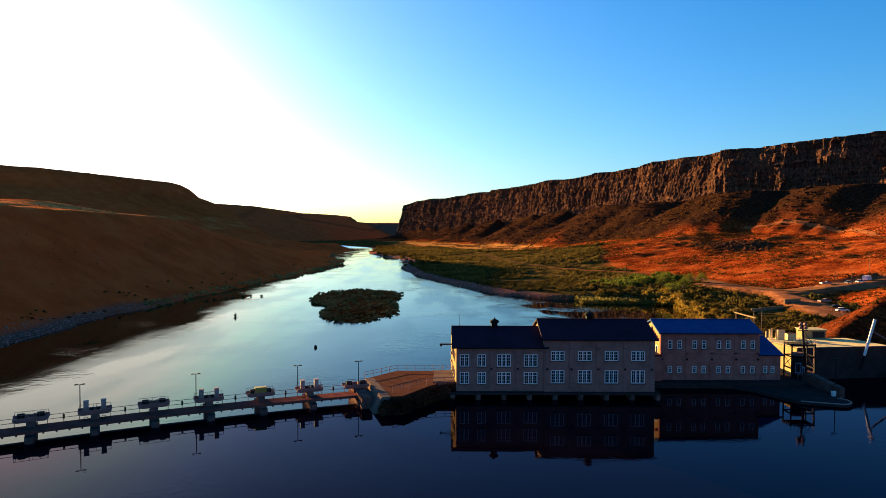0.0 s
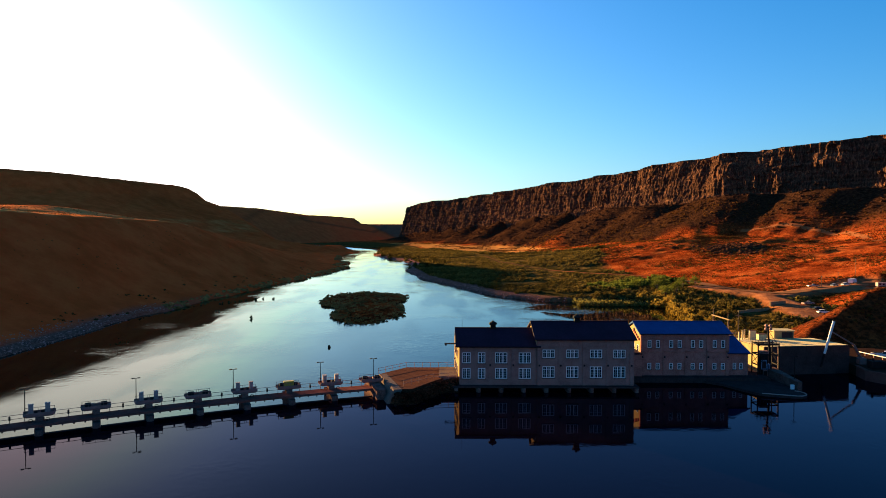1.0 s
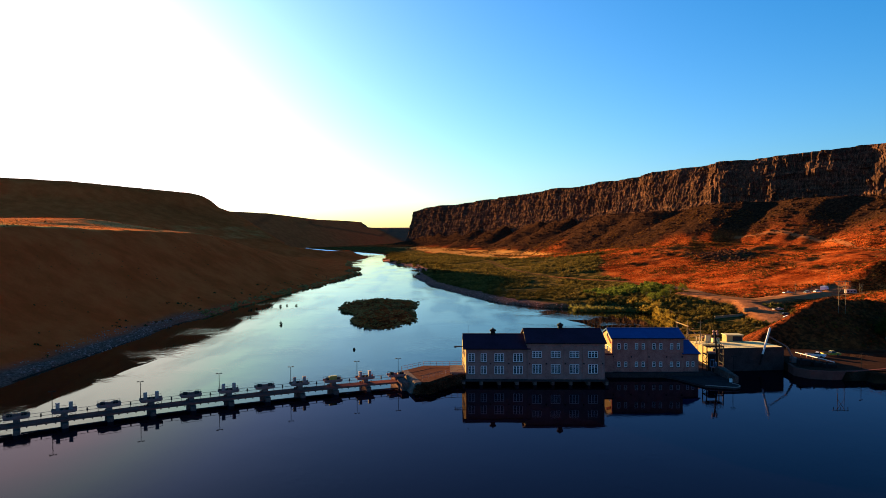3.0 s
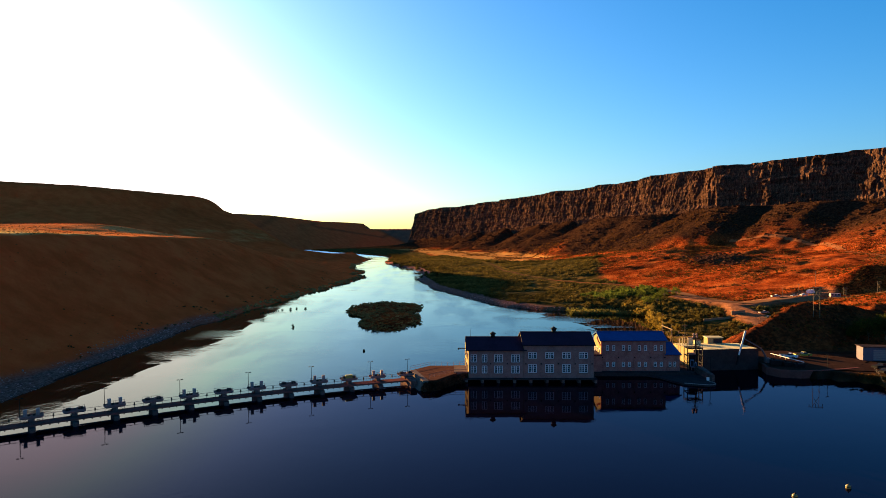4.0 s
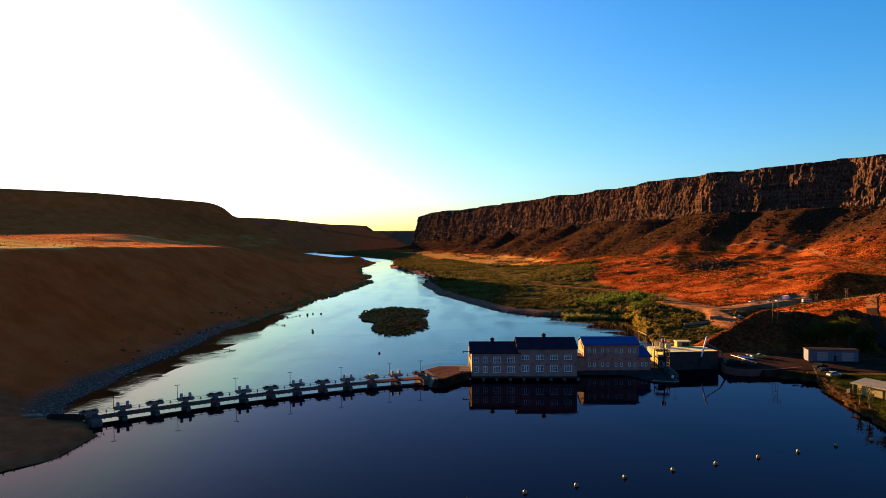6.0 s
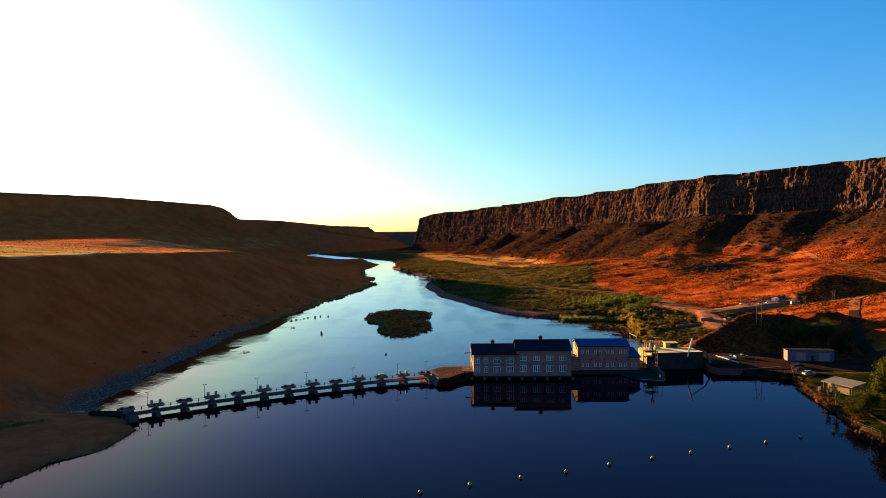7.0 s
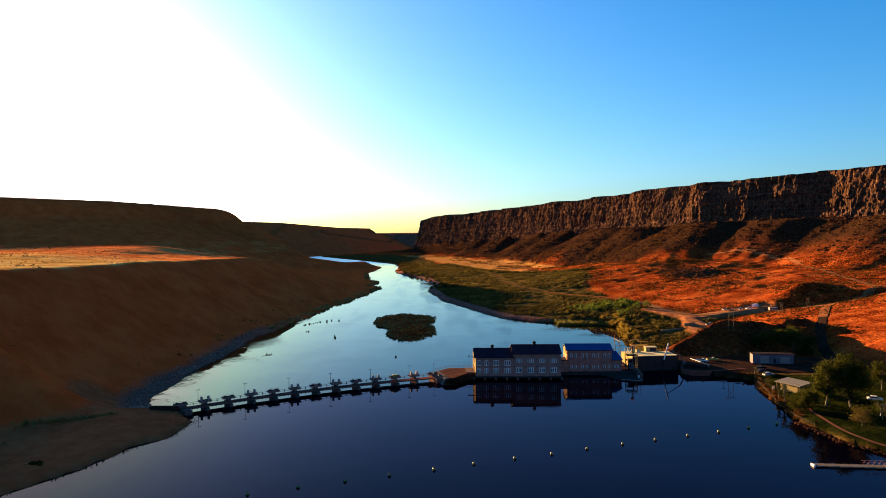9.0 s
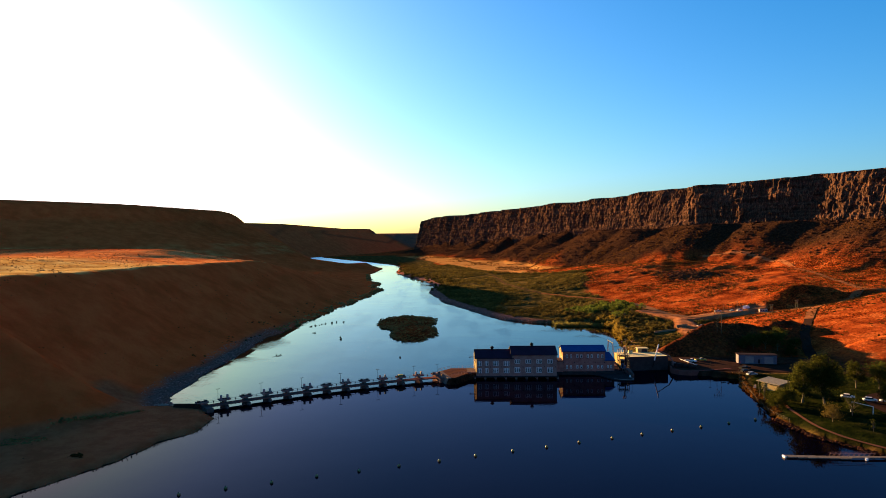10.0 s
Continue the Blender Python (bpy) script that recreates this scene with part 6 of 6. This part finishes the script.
for x, y, w, h in ((80.5, 151.6, 0.8, 1.9), (83.2, 152.0, 1.0, 0.9), (76.4, 150.0, 0.15, 1.8), (77.8, 151.2, 0.15, 2.0), (79.0, 152.6, 0.15, 2.1)):
    ct = thing("roof_cabinet", "pale equipment cabinet on the flat roof", "cabinet", "roof cabinets")
    part("body", boxes((x - w, x + w, y - w * 0.7, y + w * 0.7, 5.5, 6.62 + h)), M_ROOFLT, ct)
    part("cap", boxes((x - w - 0.08, x + w + 0.08, y - w * 0.7 - 0.08, y + w * 0.7 + 0.08, 6.62 + h, 6.7 + h)), M_CONC, ct)

# ---- forebay wall and yard ----
rw = thing("retaining_wall", "curved stained concrete wall along the forebay", "wall", kind="structure")
pts = [(98.6, 137.6), (97.2, 131.5), (99.6, 127.2), (105, 125.8), (112, 126.6), (120, 128.6), (126, 130.6)]
for (ax, ay), (bx, by) in zip(pts, pts[1:]):
    d = Vector((bx - ax, by - ay, 0)).normalized()
    n = Vector((-d.y, d.x, 0)) * 0.9
    part("wall_panel", prism(bmesh.new(), [(ax, ay), (bx, by), (bx + n.x, by + n.y), (ax + n.x, ay + n.y)], -4.0, 2.4), M_DECK, rw)
fill = thing("yard", "dark paved yard behind the forebay wall", "yard", kind="structure")
part("slab", prism(bmesh.new(), [(98.5, 138), (97.9, 131.6), (100.1, 128.1), (105.1, 126.75), (112, 127.55), (119.8, 129.5), (125.8, 131.5), (136, 142), (118, 160), (98.5, 160)], -6.0, 2.35), M_ASPHALT, fill)
rail = thing("guard_rail", "sunlit pale guard rail at the edge of the yard", "guard rail")
for k in range(6):
    p = Vector((108.7, 149.0, 2.35)).lerp(Vector((111.2, 136.0, 2.35)), k / 5)
    part("post", boxes((p.x - 0.08, p.x + 0.08, p.y - 0.08, p.y + 0.08, 2.35, 3.2)), M_STEEL, rail)
part("beam", rod(bmesh.new(), (108.2, 151.0, 3.1), (111.3, 135.6, 3.1), 0.13, 0.13, 6), M_WHITE, rail)
lamp_post(115.5, 129.8, 2.4, 30, 4.2, "yard lamps")
for x, y, w, h in ((101.5, 134.0, 1.6, 1.8), (104.6, 133.0, 1.2, 1.3), (107.5, 131.5, 1.5, 1.1)):
    kit = thing("stored_machine", "dark grey machinery stored on the yard", "machine", "stored machinery")
    bm = boxes((x - w, x + w, y - w * 0.6, y + w * 0.6, 2.6, 2.35 + h))
    rod(bm, (x - w * 0.5, y, 2.35 + h), (x - w * 0.5, y, 2.9 + h), 0.3, 0.2, 8)
    part("body", bm, M_DARK, kit)
    part("skid", boxes((x - w, x + w, y - w * 0.5, y + w * 0.5, 2.35, 2.6)), M_DARK, kit)


# ---- vehicles ----
def car(x, y, turn, paint, label, pickup=False, van=False, z=None):
    g = land_z(x, y) + 0.2 if z is None else z
    c = thing("van" if van else "pickup" if pickup else "car", label, "van" if van else "pickup truck" if pickup else "car", "parked vehicles", pose(x, y, g, 0, 0, turn))
    L, W = (2.8, 1.0) if pickup else (2.35, 0.92)
    if van:
        L, W = 3.4, 1.2
    prof = [(-L, 0.35), (-L, 0.85), (-L * 0.6, 0.98), (L * 0.45, 1.0), (L, 0.85), (L, 0.35)]
    if van:
        prof = [(-L, 0.35), (-L, 2.5), (L * 0.7, 2.5), (L * 0.85, 1.4), (L, 1.2), (L, 0.35)]
    bm = bmesh.new()
    a = [bm.verts.new((px, -W, pz)) for px, pz in prof]
    b = [bm.verts.new((px, W, pz)) for px, pz in prof]
    bm.faces.new(a)
    bm.faces.new(b[::-1])
    for i in range(len(prof)):
        j = (i + 1) % len(prof)
        bm.faces.new((a[j], a[i], b[i], b[j]))
    bmesh.ops.recalc_face_normals(bm, faces=bm.faces)
    part("body", bm, paint, c)
    if not van:
        x0, x1 = (-0.3, 1.5) if pickup else (-1.7, 1.15)
        bm = bmesh.new()
        lo = [bm.verts.new(q) for q in ((x0, -W + 0.03, 0.97), (x1, -W + 0.03, 0.97), (x1, W - 0.03, 0.97), (x0, W - 0.03, 0.97))]
        hi = [bm.verts.new(q) for q in ((x0 + 0.35, -W + 0.2, 1.5), (x1 - 0.55, -W + 0.2, 1.5), (x1 - 0.55, W - 0.2, 1.5), (x0 + 0.35, W - 0.2, 1.5))]
        for i in range(4):
            bm.faces.new((lo[i], lo[(i + 1) % 4], hi[(i + 1) % 4], hi[i]))
        bm.faces.new(hi)
        part("windows", bm, M_GLASS, c, "dark tinted glass")
        part("roof", boxes((x0 + 0.36, x1 - 0.56, -W + 0.21, W - 0.21, 1.5, 1.56)), paint, c)
        if pickup:
            part("bed", boxes((-L + 0.15, -0.45, -W + 0.12, W - 0.12, 0.99, 1.05)), M_DARK, c)
    else:
        part("windscreen", boxes((L * 0.72, L * 0.86, -W + 0.15, W - 0.15, 1.5, 2.2)), M_GLASS, c)
    for sx in (-0.62, 0.64):
        for sy in (-1, 1):
            w = part("wheel", rod(bmesh.new(), (sx * L, sy * (W - 0.22), 0.34), (sx * L, sy * (W + 0.02), 0.34), 0.34, 0.34, 14), M_DARK, c, "black tyre")
            part("rim", rod(bmesh.new(), (sx * L, sy * (W + 0.02), 0.34), (sx * L, sy * (W + 0.04), 0.34), 0.2, 0.2, 10), M_STEEL, w)


car(132.2, 130.2, 20, M_DARK, "dark parked pickup on the car park", pickup=True)
car(129.2, 122.6, 15, M_DARK, "black parked car on the car park")
car(129.2, 116.4, 12, M_SILVER, "silver parked car on the car park")
car(145.5, 71.1, -25, M_WHITE, "white parked car beside the lawn")
car(150.2, 65.2, -20, M_WHITE, "white parked car beside the lawn")
car(155.8, 63.8, -20, M_WHITE, "white parked car beside the lawn")
car(112.5, 147.5, -40, M_WHITE, "pale blue and white pickup on the yard", pickup=True, z=2.35)
car(118.4, 149.6, 0, M_YELLOW, "yellow pickup on the yard", pickup=True, z=2.35)
car(168.7, 281.4, 12, M_CABINET, "pale grey pickup on the dirt turning area", pickup=True)
car(165.9, 268.2, 5, M_DARK, "dark car on the dirt turning area")
car(163.0, 259.6, -5, M_WHITE, "white car on the dirt turning area")
car(229.0, 344.0, 40, M_WHITE, "white van at the roadside", van=True)
car(220.5, 336.5, 15, M_WHITE, "white parked car at the roadside")
car(215.0, 337.5, 25, M_SILVER, "grey parked car at the roadside")
car(205.0, 341.0, 5, M_SILVER, "grey parked pickup at the roadside", pickup=True)
# house trailer
trailer = thing("trailer", "white trailer at the roadside", "trailer", "", pose(235, 328, land_z(235, 328), 0, 0, -4))
part("body", boxes((-2.9, 2.9, -1.15, 1.15, 0.6, 2.6)), M_CABINET, trailer)
for x in (-1.9, 0.0, 1.9):
    part("window", boxes((x - 0.45, x + 0.45, -1.18, -1.152, 1.3, 2.1)), M_GLASS, trailer)
part("chassis", boxes((-2.8, 3.8, -0.9, 0.9, -0.3, 0.6)), M_DARK, trailer)

# ---- shed and shelter ----
shed = thing("shed", "long grey metal shed with two wide doors", "shed", "", pose(134.6, 142.6, 2.04, 0, 0, -8.0))
holes = [(3.2, 7.2, 0.5, 3.9), (12.2, 16.4, 0.5, 3.7)]
part("wall", pierced_wall(bmesh.new(), 0, 18.0, 0, 0.25, -1.5, 4.7, holes), M_SHED, shed)
for a in ((0, 0.25, 0.25, 4.25), (17.75, 18.0, 0.25, 4.25), (0, 18.0, 4.25, 4.5)):
    part("wall", boxes((*a, -1.5, 4.7)), M_SHED, shed)
for xa, xb, za, zb in holes:
    d = part("door", boxes((xa, xb, 0.08, 0.16, za, zb)), M_CABINET, shed, "pale roll-up door")
    for k in range(1, 6):
        z = za + (zb - za) * k / 6
        part("rib", boxes((xa, xb, 0.05, 0.079, z - 0.04, z + 0.04)), M_SHED, d)
bm = bmesh.new()
prof = [(-0.3, 4.7), (4.8, 4.7), (4.8, 4.85), (2.2, 4.98), (-0.3, 4.85)]
a = [bm.verts.new((-0.4, y, z)) for y, z in prof]
b = [bm.verts.new((18.4, y, z)) for y, z in prof]
bm.faces.new(a)
bm.faces.new(b[::-1])
for i in range(5):
    bm.faces.new((a[(i + 1) % 5], a[i], b[i], b[(i + 1) % 5]))
bmesh.ops.recalc_face_normals(bm, faces=bm.faces)
# roof darkened so that its colour carries the mound's shade
part("roof", bm, M_DARKFACE, shed)
part("wall_light", boxes((10.5, 10.9, -0.2, 0.0, 3.0, 3.3)), M_YELLOW, shed, "small yellow wall light")
part("service_door", boxes((9.2, 10.1, -0.04, -0.002, 0.5, 2.5)), M_DARK, shed)

shelter = thing("shelter", "small tan visitor shelter with a pale low-pitched roof", "shelter", "", pose(125.8, 89.2, land_z(125.8, 89.2), 0, 0, 27))
part("wall", boxes((-2.6, 1.8, -3.6, 3.8, -0.3, 2.75)), M_SUNLIT_TAN, shelter)
for x, y in ((-3.2, -4.8), (3.2, -4.8), (-3.2, 4.8), (3.2, 4.8)):
    part("post", boxes((x - 0.12, x + 0.12, y - 0.12, y + 0.12, -0.3, 3.2 + 0.1 * x)), M_BARK, shelter)
bm = bmesh.new()
e = [[bm.verts.new((x, y, 3.25 + x * 0.1 + h)) for x, y in ((-3.8, -5.4), (3.8, -5.4), (3.8, 5.4), (-3.8, 5.4))] for h in (0.0, 0.22)]
bm.faces.new(e[0][::-1])
bm.faces.new(e[1])
for k in range(4):
    bm.faces.new((e[0][k], e[0][(k + 1) % 4], e[1][(k + 1) % 4], e[1][k]))
part("roof", bm, M_SHEETROOF, shelter, "pale sheet roof")
for k in range(13):
    y = -5.2 + k * 0.866
    part("seam", rod(bmesh.new(), (-3.78, y, 3.1), (3.78, y, 3.856), 0.03, 0.03, 5), M_SHEETROOF, shelter)
sign = thing("notice_board", "small white notice board by the shore path", "sign", "", pose(119.6, 92.5, land_z(119.6, 92.5), 0, 0, 30))
part("panel", boxes((-0.7, 0.7, -0.05, 0.05, 0.7, 2.0)), M_WHITE, sign)
for x in (-0.6, 0.6):
    part("post", boxes((x - 0.05, x + 0.05, -0.04, 0.04, -0.2, 0.7)), M_BARK, sign)
# climbing frame of white pipes beside the car park
swing = thing("pipe_frame", "white pipe frame with a slanted beam on the lawn", "frame", "", pose(138.5, 51.5, land_z(138.5, 51.5), 0, 0, -35))
part("beam", rod(bmesh.new(), (-3.2, 0, 3.4), (3.4, 0, 2.6), 0.13, 0.13, 8), M_WHITE, swing)
for x, h in ((-3.2, 3.4), (3.4, 2.6)):
    for s in (-1, 1):
        part("leg", rod(bmesh.new(), (x, s * 1.2, -0.1), (x, 0, h), 0.1, 0.1, 8), M_WHITE, swing)


# ---- fences, walls and lines ----
def fence(points, label, height=1.2, gap=3.0):
    f = thing("fence", label, "fence", "fences")
    for (ax, ay), (bx, by) in zip(points, points[1:]):
        n = max(1, round(math.hypot(bx - ax, by - ay) / gap))
        prev = None
        for k in range(n + 1):
            x, y = ax + (bx - ax) * k / n, ay + (by - ay) * k / n
            p = Vector((x, y, land_z(x, y)))
            if k or (ax, ay) == points[0]:
                part("post", rod(bmesh.new(), p - Vector((0, 0, 0.2)), p + Vector((0, 0, height)), 0.06, 0.06, 6), M_BARK, f)
            if prev is not None:
                for z in (height * 0.5, height * 0.95):
                    part("rail", rod(bmesh.new(), prev + Vector((0, 0, z)), p + Vector((0, 0, z)), 0.022, 0.022, 5), M_BARK, f)
            prev = p


fence([(127.5, 126.0), (121.8, 112.5), (116.2, 88.0), (113.4, 76.0), (111.0, 63.0), (110.2, 54.0), (110.8, 47.5)], "wooden post fence along the forebay shore")
low = thing("garden_wall", "long low pale concrete wall on the flat", "wall")
for k in range(6):
    ax, ay = 134 + k * 4.5, 276 + k * 1.7
    z = land_z(ax + 2.2, ay + 1.0)
    part("panel", prism(bmesh.new(), [(ax, ay), (ax + 4.4, ay + 1.66), (ax + 4.2, ay + 2.2), (ax - 0.2, ay + 0.55)], z - 0.8, z + 1.3), M_TANROOF, low)


def pylon(x, y, top, label, w=4.2):
    z = land_z(x, y)
    p = thing("power_pylon", label, "pylon", "power pylons")
    for s in (-1, 1):
        part("pole", rod(bmesh.new(), (x + s * w * 0.42, y, z - 0.4), (x + s * w * 0.42, y, top + 0.3), 0.12, 0.08, 8), M_BARK, p)
    part("crossarm", boxes((x - w, x + w, y - 0.1, y + 0.1, top - 0.3, top - 0.1)), M_TANROOF, p)
    part("brace", rod(bmesh.new(), (x - w * 0.42, y, top - 4.2), (x + w * 0.42, y, top - 0.6), 0.07, 0.07, 6), M_BARK, p)
    part("brace", rod(bmesh.new(), (x + w * 0.42, y, top - 4.2), (x - w * 0.42, y, top - 0.6), 0.07, 0.07, 6), M_BARK, p)
    for s in (-0.9, 0, 0.9):
        part("insulator", rod(bmesh.new(), (x + s * w, y, top - 1.3), (x + s * w, y, top - 0.4), 0.12, 0.08, 8), M_DARK, p)


for x, y, h in ((207.8, 337.5, 7.0), (241.0, 360.0, 10.0), (224.0, 349.0, 6.0)):
    z = land_z(x, y) - 0.4
    pl = thing("utility_pole", "thin wooden utility pole beside the dirt road", "pole", "utility poles")
    part("pole", rod(bmesh.new(), (x, y, z), (x, y, z + h), 0.14, 0.1, 8), M_BARK, pl)
    part("crossarm", boxes((x - 0.8, x + 0.8, y - 0.06, y + 0.06, z + h - 0.6, z + h - 0.42)), M_BARK, pl)
pylon(140.3, 180.0, 23.7, "wooden power pylon with a crossarm above the mound", 2.9)
pylon(243.0, 331.0, 10.5, "wooden power pylon beside the dirt road", 1.8)
pylon(258.0, 322.0, 15.0, "wooden power pylon beside the dirt road", 1.8)

# ---- boat dock ----
dock = thing("boat_dock", "narrow grey floating dock with a railed gangway", "dock")
for k in range(6):
    x = 92.6 + k * 3.05
    part("deck_section", boxes((x, x + 2.95, 13.4 - k * 0.25, 15.4 - k * 0.25, 0.12, 0.45)), M_DOCK, dock)
part("end_float", boxes((91.9, 92.4, 13.6, 15.2, -0.1, 0.6)), M_WHITE, dock, "pale end float")
part("gangway", boxes((111.0, 123.0, 12.2, 13.6, 0.45, 0.65)), M_DOCK, dock)
for y in (12.2, 13.6):
    part("rail", rod(bmesh.new(), (105.0, y + 0.5, 1.7), (118.0, y, 1.9), 0.05, 0.05, 6), M_STEEL, dock)
    for k in range(9):
        x = 105.2 + k * 1.5
        part("strut", rod(bmesh.new(), (x, y + 0.4, 0.5), (x + 0.75, y + 0.4, 1.75), 0.04, 0.04, 5), M_STEEL, dock)
part("end_float", boxes((114.8, 115.4, 11.5, 12.1, -0.1, 0.7)), M_WHITE, dock, "pale end float")

# ---- left abutment ----
blk = thing("block_wall", "long dark block wall beside the spillway end", "wall")
for k in range(5):
    x0 = -117.5 + k * 2.0
    part("block", boxes((x0, x0 + 1.94, 66.6, 68.0, 1.0, 2.7)), M_ASPHALT, blk)
n = 150
scatter("dry_brush", SHRUBS, rng.uniform(-127, -117, n), rng.uniform(69.5, 74, n), 0.3 + rng.random(n) * 0.6, M_TWIG, "pale dry brush beside the spillway end", "brush")
n = 26
scatter("river_weed", SHRUBS, -118 + rng.normal(0, 1.6, n), 213 + rng.normal(0, 2.5, n), 0.15 + rng.random(n) * 0.25, M_SAGE, "dark weed breaking the surface of the shallows", "weed", zs=np.full(n, RIVER_Z))
